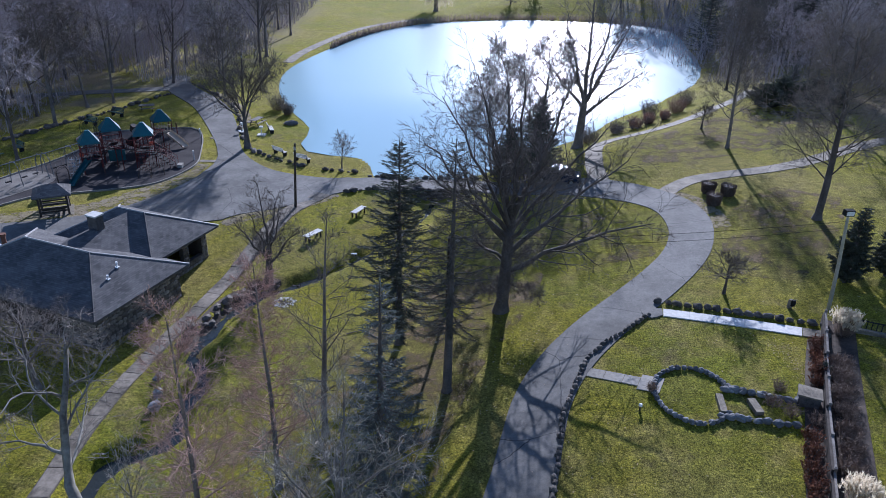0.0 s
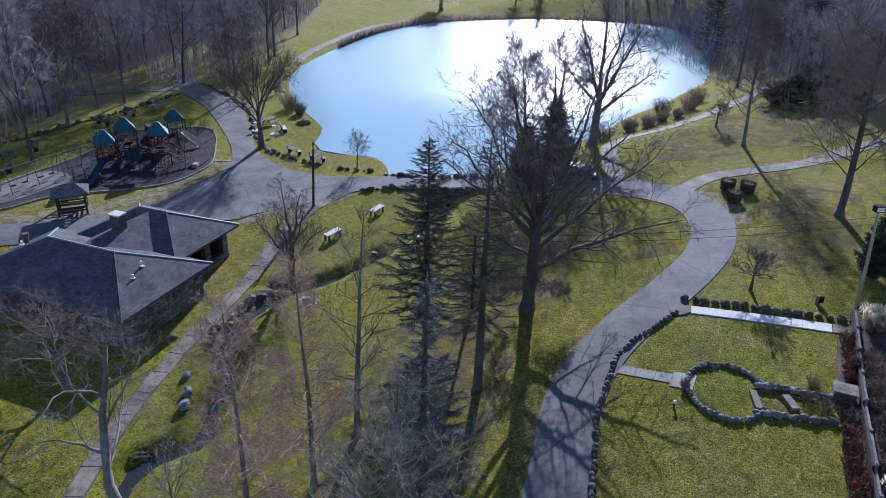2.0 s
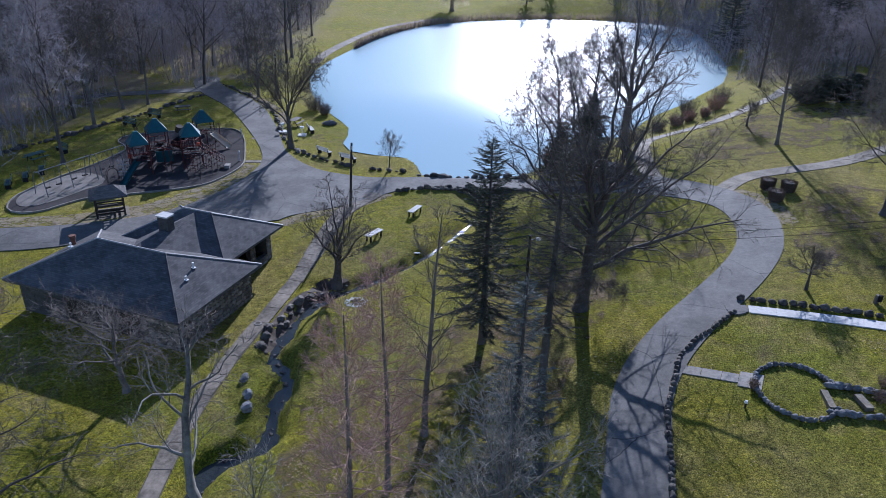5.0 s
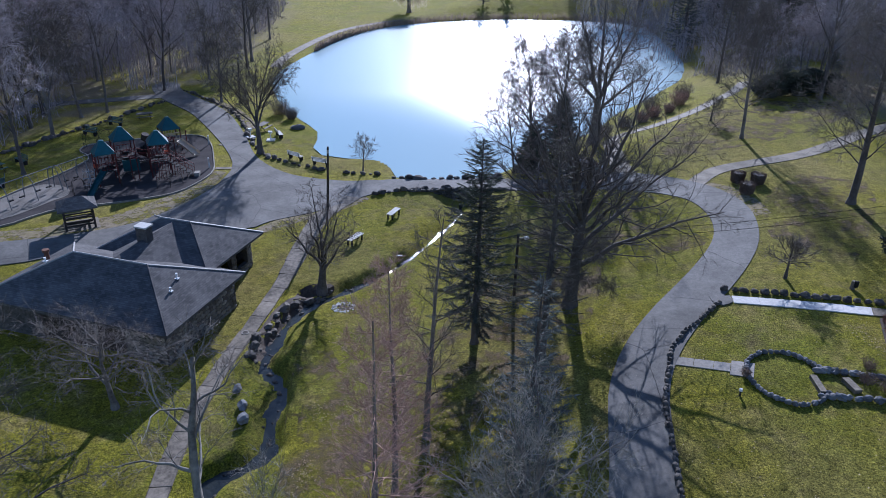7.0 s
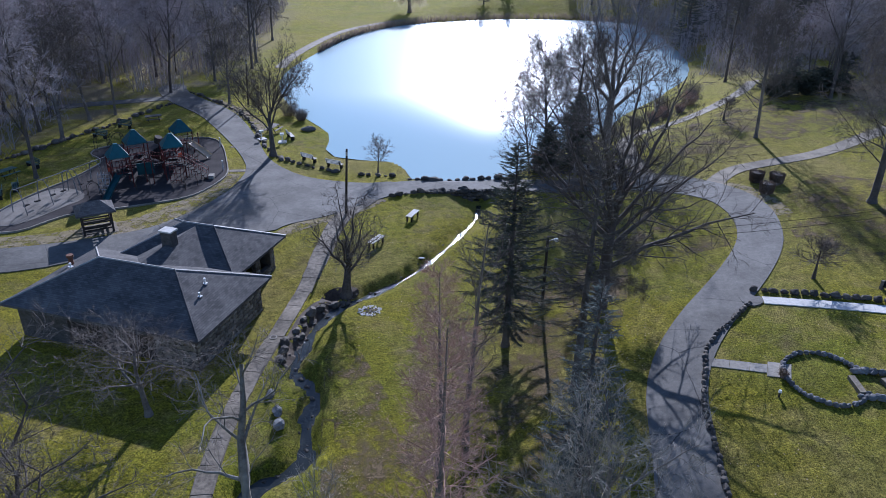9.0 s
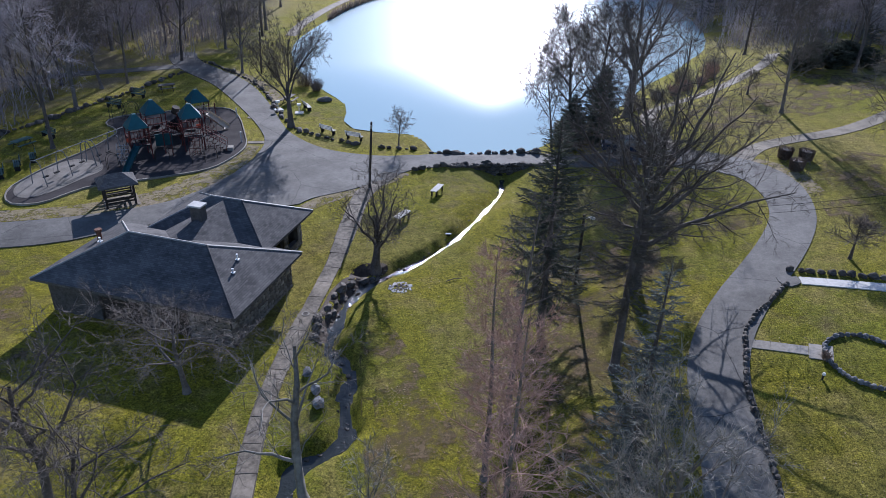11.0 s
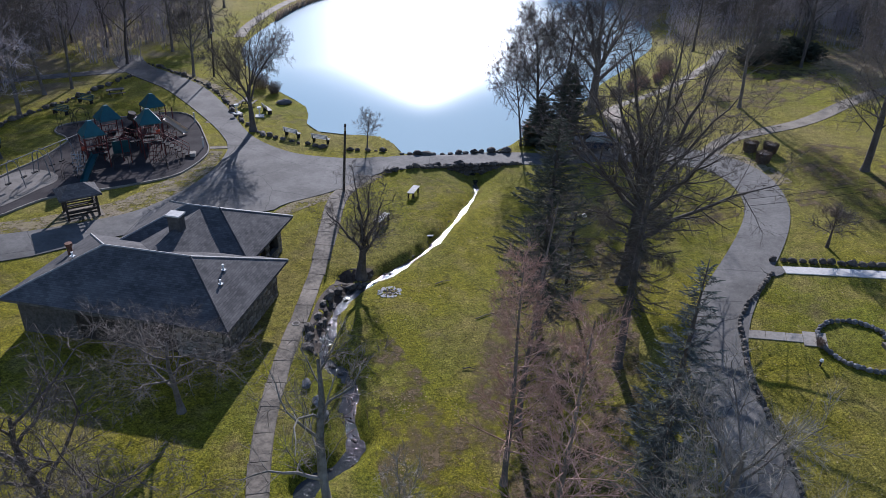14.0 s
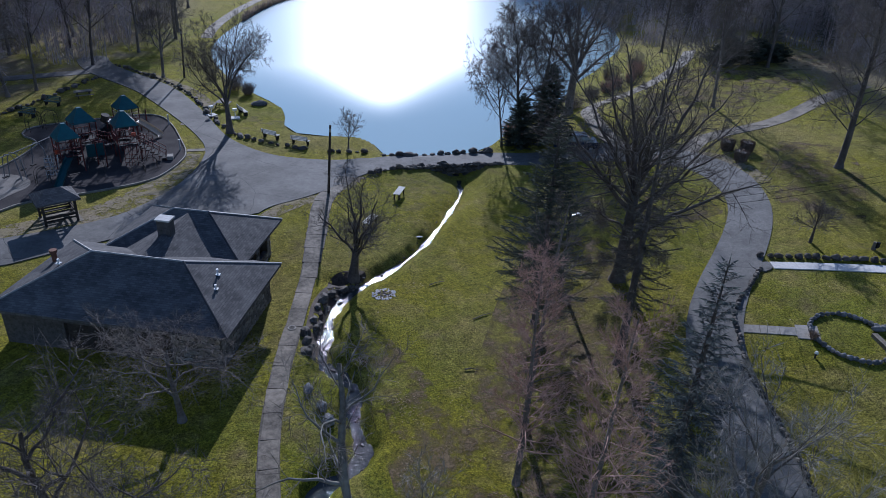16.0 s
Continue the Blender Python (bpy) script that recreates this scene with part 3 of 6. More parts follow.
# trodden verges along the roads
for line, half in (([(-44, 52.9), (-40.4, 53.1), (-36.5, 53.5), (-32.6, 54.7), (-29.6, 56.0), (-27.3, 58.2), (-25.4, 61.4), (-24.2, 64.8), (-23.6, 68.0)], [0.8, 1.0, 1.0, 1.2, 1.4, 1.7, 1.4, 0.8, 0.6]),
                   ([(-17.9, 53.3), (-16.0, 55.3), (-13.6, 56.6), (-11.4, 58.5), (-9.2, 60.1)], [0.6, 0.8, 0.8, 0.7, 0.5]),
                   ([(-22.6, 83.0), (-24.8, 89.0), (-27.6, 93.6), (-31.0, 98.0)], [0.7, 0.8, 0.8, 0.6]),
                   ([(20.9, 47.0), (21.1, 50.0), (20.6, 53.2), (19.2, 55.8)], [0.6, 0.9, 0.9, 0.5])):
    tagged(drape("verge", ribbon(line, half), VERGE, 0.03, 0, 0.6), "trodden straw and bare soil beside the road", "verge", kind="structure")

for line, half in (([(-6.5, 9.0), (-6.5, 16.0), (-6.0, 22.0), (-4.5, 28.0), (-2.0, 34.0), (1.5, 39.5), (4.5, 44.0)], [4.5, 5.2, 4.8, 4.6, 4.2, 4.4, 3.0]),
                   ([(-45.0, 47.0), (-40.0, 42.5), (-37.0, 36.0), (-35.0, 29.0), (-34.0, 20.0)], [3.0, 5.0, 5.0, 4.5, 4.0]), ([(20.5, 39.0), (23.0, 44.0), (26.5, 49.0), (30.0, 53.0)], [2.0, 3.5, 4.0, 2.5]), ([(-12.5, 37.0), (-11.5, 31.0), (-10.8, 25.0), (-11.5, 19.0)], [1.0, 2.0, 2.4, 2.0]), ([(33, 75), (40, 78), (47, 80), (55, 79)], [3, 4, 4, 4]), ([(19, 64), (24, 67), (31, 70), (38, 73), (44, 75)], [2, 4.5, 5.5, 5, 3]), ([(9, 52), (12, 48), (13, 43)], [3, 3.5, 2])):
    tagged(drape("leaf_litter", ribbon(line, half), LITTER, 0.022, 0, 0.7), "brown needles and leaves thinly covering the grass", "leaf litter", kind="structure")

# playground floor
MAT_LINE = [(-30.0, 80.48), (-27.55, 80.14), (-26.1, 76.7), (-24.96, 71.71), (-24.21, 68.12), (-24.62, 65.99), (-25.53, 63.73), (-26.63, 61.87), (-29.76, 60.41), (-32.58, 59.48), (-35.58, 58.65),
            (-37.02, 57.0), (-38.08, 55.38), (-39.61, 54.82), (-41.13, 55.44), (-42.16, 57.85), (-41.58, 60.73), (-40.42, 63.95), (-38.89, 66.81), (-37.91, 69.74), (-37.32, 72.77), (-39.8, 75.1), (-39.22, 77.24), (-37.2, 78.17), (-33.42, 79.33)]
MAT_SHAPE = chaikin(MAT_LINE, 1)
tagged(drape("playground_floor", MAT_SHAPE, RUBBER, 0.05, step=1.0), "black rubber safety surface of the playground", "playground floor", kind="structure")
SAND_LINE = [(-41.77, 59.84), (-40.23, 63.96), (-38.8, 65.23), (-36.22, 63.87), (-35.75, 61.81), (-36.81, 60.47), (-37.88, 58.25), (-39.03, 56.62), (-40.46, 56.16), (-41.59, 57.68)]
tagged(drape("sand_bed", chaikin(SAND_LINE, 2), SAND, 0.075, step=0.6), "grey wood-chip bed under the swings", "sand bed", kind="structure")


# ---- trees ----
def turned(d, angle, about, rng):
    """The direction d, bent by an angle to the side named by about (radians round d)."""
    a = d.cross(Vector((0, 0, 1)) if abs(d.z) < 0.95 else Vector((1, 0, 0))).normalized()
    b2 = d.cross(a)
    return (d * math.cos(angle) + (a * math.cos(about) + b2 * math.sin(about)) * math.sin(angle)).normalized()


def limb(rng, wood, fine, p, d, length, r, level, P):
    n = P["segments"][level]
    pts, radii = [p.copy()], [r]
    for i in range(n):
        d = d + Vector((rng.gauss(0, 1), rng.gauss(0, 1), rng.gauss(0, 1))) * P["wobble"][level]
        d.z += P["up"][level]
        d.normalize()
        p = p + d * (length / n)
        pts.append(p.copy())
        radii.append(max(r * (1 - (i + 1) / n * (1 - P["end"][level])), 0.006))
    grow(rng, wood, fine, pts, radii, length, level, P)


def grow(rng, wood, fine, pts, radii, length, level, P):
    """The wood along pts, with the limbs or twigs that spring from it."""
    n, r = len(pts) - 1, radii[0]
    last = level == len(P["kids"])
    sides = P.get("sides", (8, 6, 4, 3, 3))[level]
    if last and n == 1:
        fine.spike(pts[0], pts[1], r)
    else:
        (fine if level >= P["fine_from"] else wood).tube(pts, radii, sides, False)
    if last:
        for k in range(P["twigs"]):
            s = (0.12 + 0.88 * (k + rng.random()) / P["twigs"]) * n
            i = min(int(s), n - 1)
            q = pts[i].lerp(pts[i + 1], min(s - i, 1.0))
            e = (pts[i + 1] - pts[i]).normalized()
            w = turned(e, rng.uniform(0.3, 0.85), rng.uniform(0, 6.28), rng)
            w.z += P["up"][level]
            tip = q + w * (P["twig_length"] * rng.uniform(0.5, 1.25))
            fine.spike(q, tip, P["twig_r"])
            for _ in range(P.get("sub", 0)):
                o = q.lerp(tip, rng.uniform(0.2, 0.75))
                fine.spike(o, o + turned(w.normalized(), rng.uniform(0.4, 0.9), rng.uniform(0, 6.28), rng) * (P["twig_length"] * rng.uniform(0.3, 0.6)), P["twig_r"] * 0.7)
        fine.spike(pts[-1], pts[-1] + (pts[-1] - pts[-2]).normalized() * P["twig_length"], P["twig_r"])
        return
    kids = P["kids"][level]
    spin = rng.uniform(0, 6.28)
    for k in range(kids):
        s = P["from"][level] + (1 - P["from"][level]) * ((k + rng.uniform(0.2, 0.8)) / kids)
        s = min(s, 0.999) * n
        i = min(int(s), n - 1)
        q = pts[i].lerp(pts[i + 1], s - i)
        e = (pts[i + 1] - pts[i]).normalized()
        spin += 2.4 + rng.uniform(-0.5, 0.5)
        w = turned(e, radians(P["angle"][level]) * rng.uniform(0.75, 1.25), spin, rng)
        rr = radii[i] * P["thin"][level] * rng.uniform(0.8, 1.1)
        reach = length * P["ratio"][level] * (1 - P["shrink"][level] * s / n) * rng.uniform(0.75, 1.25)
        limb(rng, wood, fine, q, w, reach, rr, level + 1, P)


ROUND = dict(segments=(6, 6, 4, 2), wobble=(0.05, 0.15, 0.22, 0.28), up=(0.02, 0.05, 0.03, 0.02), end=(0.3, 0.2, 0.25, 0.35), kids=(13, 10, 8), twigs=8, twig_length=0.46, twig_r=0.0085, sub=2,
             angle=(48, 44, 44), thin=(0.50, 0.5, 0.5), ratio=(0.62, 0.5, 0.5), shrink=(0.35, 0.45, 0.4), fine_from=3)
ROUND["from"] = (0.28, 0.2, 0.15)
AFAR = dict(ROUND, twig_length=0.7, twig_r=0.014, sub=2, twigs=7)
FOREST = dict(ROUND, segments=(5, 3, 1, 1), sides=(6, 4, 3, 3), kids=(16, 6, 4), twigs=7, sub=1, twig_length=1.5, twig_r=0.024, angle=(38, 46, 48), ratio=(0.52, 0.56, 0.6))
FOREST["from"] = (0.24, 0.2, 0.15)
LARCH = dict(segments=(10, 3, 2), wobble=(0.012, 0.08, 0.15), up=(0.0, 0.05, 0.06), end=(0.12, 0.2, 0.3), kids=(80, 8), twigs=8, twig_length=0.34, twig_r=0.0070, sub=2,
             angle=(68, 42), thin=(0.30, 0.5), ratio=(0.22, 0.4), shrink=(0.72, 0.4), fine_from=1)
LARCH["from"] = (0.14, 0.2)
GNARLED = dict(ROUND, wobble=(0.12, 0.24, 0.28, 0.3), kids=(10, 8, 7), angle=(48, 48, 46), twig_r=0.008, ratio=(0.75, 0.5, 0.5))
GNARLED["from"] = (0.30, 0.15, 0.15)
SMALL = dict(ROUND, kids=(12, 7), segments=(4, 4, 3), twigs=9, twig_length=0.40, twig_r=0.010, sub=1, angle=(42, 40), ratio=(0.75, 0.5), fine_from=2)
FAN = dict(ROUND, kids=(11, 10, 7), angle=(36, 40, 42), ratio=(2.0, 0.34, 0.45), shrink=(0.2, 0.3, 0.4), up=(0.02, 0.035, 0.02, 0.02), thin=(0.48, 0.45, 0.5))
FAN["from"] = (0.5, 0.25, 0.15)
SPREAD = dict(ROUND, kids=(11, 9, 6), angle=(62, 46, 46), up=(0.02, 0.05, 0.02, 0.0), ratio=(0.95, 0.42, 0.5), shrink=(0.2, 0.35, 0.4), twig_r=0.008)
SPREAD["from"] = (0.3, 0.15, 0.15)
BROAD = dict(ROUND, kids=(34, 10, 6), angle=(56, 44, 42), ratio=(0.5, 0.4, 0.46), shrink=(0.6, 0.35, 0.4), up=(0.01, 0.03, 0.01, 0.0), wobble=(0.03, 0.1, 0.16, 0.16), thin=(0.24, 0.5, 0.5), twig_r=0.0085, twig_length=0.6, sub=2, twigs=6)
BROAD["from"] = (0.2, 0.2, 0.15)
OAK = dict(ROUND, kids=(0, 15, 8), segments=(6, 7, 5, 2), angle=(50, 42, 44), ratio=(0.9, 0.36, 0.42), shrink=(0.35, 0.30, 0.4), up=(0.02, 0.02, 0.02, 0.01), wobble=(0.06, 0.13, 0.16, 0.2), thin=(0.33, 0.42, 0.5), twig_r=0.008, twig_length=0.46, twigs=8, sub=2)
OAK["from"] = (0.32, 0.18, 0.12)


def fit_size(parts, h, reach):
    """Scales a grown tree to its height and the half width of its crown."""
    pts = np.array([q for g in parts for q in g.v])
    fz = h / np.percentile(pts[:, 2], 99.7)
    fr = reach / np.percentile(np.hypot(pts[:, 0], pts[:, 1]), 97) if reach else fz
    for g in parts:
        g.v = [(x * fr, y * fr, z * fz if z > 0 else z) for x, y, z in g.v]


def bare_tree(name, x, y, h, r, seed, P, bark, twig, label, group="", lean=(0, 0), trunk=0.62, reach=None):
    """A leafless tree: a trunk with its limbs, and a crown of fine twigs."""
    rng = random.Random(seed)
    t = thing(name, x, y, height(x, y), 0, label, "tree", group)
    wood, fine = Geo(), Geo(True)
    d = Vector((lean[0], lean[1], 1)).normalized()
    # root flare
    wood.tube([(0, 0, -0.25), (0, 0, 0.05), tuple(d * 0.5)], [r * 1.7, r * 1.4, r * 1.02], 8, False)
    limb(rng, wood, fine, Vector((0, 0, 0.3)), d, h * trunk, r, 0, P)
    fit_size((wood, fine), h, reach)
    part("trunk", wood, bark, t, smooth=True)
    part("crown", fine, twig, t)
    return t


def limbed_tree(name, x, y, h, r, seed, P, bark, twig, label, fork, limbs, reach=None):
    """A leafless tree with named great limbs: start height, compass angle, out, up, radius."""
    rng = random.Random(seed)
    t = thing(name, x, y, height(x, y), 0, label, "tree")
    wood, fine = Geo(), Geo(True)
    stem = [Vector((0, 0, -0.25)), Vector((0, 0, 0.1)), Vector((0.02, 0, 0.7)), Vector((0.08, 0, fork * 0.5)), Vector((0.16, 0.05, fork))]
    wood.tube(stem, [r * 1.75, r * 1.4, r * 1.05, r * 0.92, r * 0.72], 10, False)
    for z0, turn, out, up, rad in limbs:
        a = radians(turn)
        p0 = Vector((0.16 * z0 / fork, 0, z0))
        tip = p0 + Vector((math.cos(a) * out, math.sin(a) * out, up))
        mid = p0.lerp(tip, 0.45) + Vector((rng.gauss(0, 0.25), rng.gauss(0, 0.25), 0.12 * out - 0.05 * up))
        pts = []
        for i in range(8):
            k = i / 7
            q = p0 * (1 - k) ** 2 + mid * (2 * k * (1 - k)) + tip * k ** 2
            pts.append(q + Vector((rng.gauss(0, 0.10), rng.gauss(0, 0.10), rng.gauss(0, 0.08))) * (0 if i == 0 else 1))
        grow(rng, wood, fine, pts, [max(rad * (1 - 0.85 * i / 7), 0.015) for i in range(8)], (tip - p0).length, 1, P)
    fit_size((wood, fine), h, reach)
    part("trunk", wood, bark, t, smooth=True)
    part("crown", fine, twig, t)
    return t


def conifer(name, x, y, h, spread_r, seed, needle, bark, label, bare=0.1, group="", density=1.0, droop=0.25, category="tree", sparse=0.0, needle_w=0.05, step=0.026):
    rng = random.Random(seed)
    t = thing(name, x, y, height(x, y), 0, label, category, group)
    wood, leaf = Geo(), Geo(True)
    r = h * 0.016 + 0.03
    wood.tube([(0, 0, -0.2), (0, 0, 0.3), (rng.uniform(-.1, .1), 0, h * 0.5), (0, 0, h)], [r * 1.5, r, r * 0.6, 0.015], 7, False)
    z = h * bare
    while z < h * 0.985:
        k = (z - h * bare) / (h * (1 - bare))
        reach = spread_r * (1 - k) ** 0.85 * min(1.0, 0.55 + k * 3.5) + 0.12
        count = 6 if k < 0.7 else 5
        spin = rng.uniform(0, 6.28)
        for i in range(count):
            if rng.random() < sparse:
                continue
            a = spin + 6.283 * i / count + rng.uniform(-0.3, 0.3)
            L = reach * rng.uniform(0.62, 1.18)
            out = Vector((math.cos(a), math.sin(a), 0))
            side = Vector((-out.y, out.x, 0))
            tilt = 0.35 * k - droop * (1 - k)
            p0 = Vector((0, 0, z + rng.uniform(-0.1, 0.1)))
            p1 = p0 + out * L * 0.55 + Vector((0, 0, L * tilt * 0.8))
            p2 = p0 + out * L + Vector((0, 0, L * (tilt + 0.12)))
            wood.tube([p0, p1, p2], [0.012 + L * 0.010, 0.008 + L * 0.004, 0.004], 3, False)
            m = max(3, int(L * 7.5 * density))
            for j in range(m):
                s = 0.16 + 0.84 * (j + rng.random()) / m
                q = p0.lerp(p1, s * 2) if s < 0.5 else p1.lerp(p2, s * 2 - 1)
                for sg in (-1, 1):
                    w = out * rng.uniform(0.3, 0.8) + side * sg * rng.uniform(0.35, 1.0) + Vector((0, 0, rng.uniform(-0.45, 0.2)))
                    leaf.spike(q, q + w * (0.16 + 0.36 * (1 - s * 0.55) * min(1, L / 1.2)) * min(1.0, 0.45 + needle_w * 11) * rng.uniform(0.7, 1.3), rng.uniform(0.5, 1.0) * needle_w)
            leaf.spike(p2, p2 + out * 0.25 + Vector((0, 0, 0.05)), 0.04)
        z += max(0.15, h * step * (1.15 - 0.5 * k)) * rng.uniform(0.85, 1.15)
    leaf.spike(Vector((0, 0, h - 0.4)), Vector((0, 0, h + 0.25)), 0.05)
    part("trunk", wood, bark, t, smooth=True)
    part("crown", leaf, needle, t)
    return t


def shrub(name, x, y, h, w, seed, mat, label, category="shrub", group="", stems=60, leaf=0.10, leaves=8, wood=None, top_from=0.35, fat=0.28, rise=0.3):
    """A shrub of many stems, with leaves or plumes along them."""
    rng = random.Random(seed)
    t = thing(name, x, y, height(x, y), rng.uniform(0, 360), label, category, group)
    st, lf = Geo(True), Geo(leaves > 5 and leaf > 0.15)
    for _ in range(stems):
        a, k = rng.uniform(0, 6.28), rng.random() ** 0.5
        base = Vector((math.cos(a) * k * w * 0.22, math.sin(a) * k * w * 0.22, -0.05))
        top = Vector((math.cos(a) * k * w * 0.5 * rng.uniform(0.7, 1.15), math.sin(a) * k * w * 0.5 * rng.uniform(0.7, 1.15), h * rng.uniform(0.6, 1.05) * (1 - 0.25 * k)))
        st.spike(base, top, 0.012)
        for _ in range(leaves):
            q = base.lerp(top, rng.uniform(top_from, 1.0))
            e = Vector((rng.gauss(0, 1), rng.gauss(0, 1), rng.gauss(rise, 1))).normalized()
            lf.spike(q, q + e * leaf * rng.uniform(0.7, 1.5), leaf * fat)
    part("stems", st, wood if wood else TWIG, t)
    part("foliage", lf, mat, t)
    return t


# the trees of the lawn, from the near edge to the pond
conifer("spruce_tree", -2.75, 35.7, 12.7, 3.4, 11, NEEDLE, BARK_DARK, "tall dark green spruce on the lawn", bare=0.14, density=3.0, sparse=0.1, needle_w=0.032, step=0.019)
conifer("spruce_tree", 0.0, 30.5, 14.0, 2.3, 12, NEEDLE_BROWN, BARK_DARK, "thin half-bare dark spruce on the lawn", bare=0.26, density=2.4, sparse=0.36, needle_w=0.024, step=0.021)
conifer("blue_spruce", -2.9, 20.9, 12.4, 2.3, 13, NEEDLE_BLUE, BARK_DARK, "bluish spruce near the asphalt road", bare=0.10, density=3.0, sparse=0.25, needle_w=0.028, step=0.022)
limbed_tree("oak_tree", 3.6, 37.9, 16.6, 0.40, 21, OAK, BARK_DARK, TWIG_DARK, "large bare tree with wide dark limbs", 6.6,
            ((2.9, -8, 8.8, 4.2, 0.19), (4.2, 8, 7.4, 6.0, 0.18), (4.6, 60, 6.0, 5.0, 0.15), (3.6, 175, 4.2, 2.2, 0.11), (5.0, 165, 5.4, 6.2, 0.18), (5.6, 215, 4.8, 6.4, 0.17), (5.2, -70, 5.0, 5.4, 0.15),
             (6.2, 120, 3.6, 8.0, 0.19), (6.4, 190, 2.6, 9.2, 0.21), (6.5, -30, 3.0, 9.0, 0.20), (6.4, 40, 4.2, 7.6, 0.18), (6.5, 270, 1.6, 9.8, 0.19), (5.8, 0, 5.6, 7.0, 0.16), (5.4, 185, 6.2, 5.0, 0.15), (6.0, 150, 5.2, 7.6, 0.15), (6.1, 240, 3.8, 8.0, 0.15),
             (1.4, 190, 2.2, -0.2, 0.035), (2.0, 320, 2.6, 0.2, 0.04), (2.6, 250, 2.8, 0.4, 0.045), (3.2, 120, 3.0, 0.6, 0.05), (3.4, 30, 3.2, 0.4, 0.05), (4.0, 280, 3.2, 1.2, 0.06)))
bare_tree("larch_tree", -7.9, 24.5, 12.0, 0.15, 22, LARCH, BARK, TWIG_PINK, "slender bare larch with fine reddish twigs", "larches on the lawn", trunk=0.96)
bare_tree("larch_tree", -8.9, 17.4, 14.4, 0.17, 23, LARCH, BARK, TWIG_PINK, "slender bare larch with fine reddish twigs", "larches on the lawn", trunk=0.96)
bare_tree("young_oak", -6.2, 28.0, 12.8, 0.17, 24, dict(LARCH, kids=(26, 8), ratio=(0.30, 0.45), angle=(50, 42), twigs=7), BARK, TWIG_DARK, "slender bare tree with forked upper limbs", trunk=0.93)
bare_tree("sycamore", -14.6, 20.9, 10.2, 0.24, 25, dict(GNARLED, kids=(8, 6, 4), twigs=4, sub=1, ratio=(0.46, 0.5, 0.5), thin=(0.42, 0.5, 0.5), **{"from": (0.38, 0.15, 0.15)}), BARK_PALE, TWIG, "leaning sycamore with pale mottled bark", lean=(-0.16, 0.04), trunk=0.75)
bare_tree("young_birch", -12.9, 21.3, 5.8, 0.07, 251, dict(SMALL, kids=(10, 6), angle=(30, 36)), BARK_PALE, TWIG_PALE, "thin pale young tree beside the brook", trunk=0.55)
bare_tree("hawthorn_tree", -4.1, 15.9, 11.8, 0.2, 26, dict(ROUND, kids=(13, 8, 5), twig_r=0.006, twigs=5, sub=1), BARK, TWIG_PALE, "bare tree with pale twiggy crown", trunk=0.5, reach=3.3)
bare_tree("crab_tree", -22.5, 31.85, 7.3, 0.20, 27, dict(SPREAD, kids=(13, 10, 7), ratio=(1.15, 0.42, 0.5), wobble=(0.08, 0.2, 0.25, 0.3), twigs=5, sub=1, twig_r=0.007), BARK, TWIG, "low spreading bare tree before the stone pavilion", reach=4.2)
bare_tree("ash_tree", -23.7, 20.6, 9.6, 0.19, 28, dict(GNARLED, kids=(9, 8, 7), twigs=5, sub=1, thin=(0.6, 0.5, 0.5)), BARK_DARK, TWIG_DARK, "forked bare tree on the near lawn")
bare_tree("ash_tree", -26.25, 23.9, 9.6, 0.2, 128, dict(GNARLED, kids=(9, 8, 7), twigs=5, sub=1, thin=(0.6, 0.5, 0.5)), BARK_DARK, TWIG_DARK, "forked bare tree on the near lawn")
limbed_tree("maple_tree", -12.35, 44.3, 8.1, 0.31, 29, dict(OAK, kids=(0, 11, 8), wobble=(0.08, 0.16, 0.2, 0.22), ratio=(0.9, 0.36, 0.45), twig_r=0.0075, twigs=6), BARK_DARK, TWIG_DARK, "gnarled bare tree on the brook's bank", 2.2,
            ((1.5, 20, 2.4, 2.6, 0.12), (1.7, 170, 2.5, 3.4, 0.14), (2.0, 240, 1.6, 4.4, 0.13), (2.1, 60, 1.5, 5.0, 0.15), (2.2, 330, 1.9, 4.6, 0.13), (2.2, 130, 0.9, 5.6, 0.14), (1.9, 290, 2.5, 3.0, 0.10)), reach=2.7)
bare_tree("shade_tree", -20.5, 73.7, 12.0, 0.42, 30, dict(FAN, twig_r=0.012, kids=(12, 14, 9), angle=(34, 40, 42), twigs=6), BARK_DARK, TWIG_DARK, "large bare tree beside the junction", trunk=0.34, reach=4.9)
bare_tree("sapling", -9.6, 67.1, 4.1, 0.06, 31, SMALL, BARK, TWIG, "young bare tree on the shore", trunk=0.5, reach=1.4)
limbed_tree("shore_tree", 15.1, 72.2, 17.5, 0.5, 32, dict(OAK, kids=(0, 12, 7), twig_r=0.014, twig_length=0.7, sub=1), BARK, TWIG, "tall bare tree with thick grey limbs by the pond", 5.2,
            ((3.6, 5, 6.2, 5.0, 0.22), (4.4, 170, 6.4, 6.6, 0.24), (5.0, 20, 5.0, 8.6, 0.24), (5.1, 200, 3.4, 10.0, 0.25), (5.2, 80, 2.6, 11.6, 0.28), (5.1, -60, 4.2, 8.0, 0.2), (4.8, 120, 5.2, 7.0, 0.2), (5.2, -10, 2.4, 11.0, 0.22)))
bare_tree("shore_tree", 5.3, 65.6, 12.0, 0.2, 33, dict(SPREAD, twig_r=0.014, twig_length=0.6, angle=(44, 46, 46)), BARK_DARK, TWIG_DARK, "bare tree leaning over the water", lean=(-0.15, 0.1), reach=4.0)
bare_tree("shore_tree", 7.4, 66.6, 13.5, 0.24, 34, dict(AFAR, kids=(13, 9, 6)), BARK_DARK, TWIG_DARK, "bare tree beside the dam", lean=(-0.05, 0.0), reach=4.2)
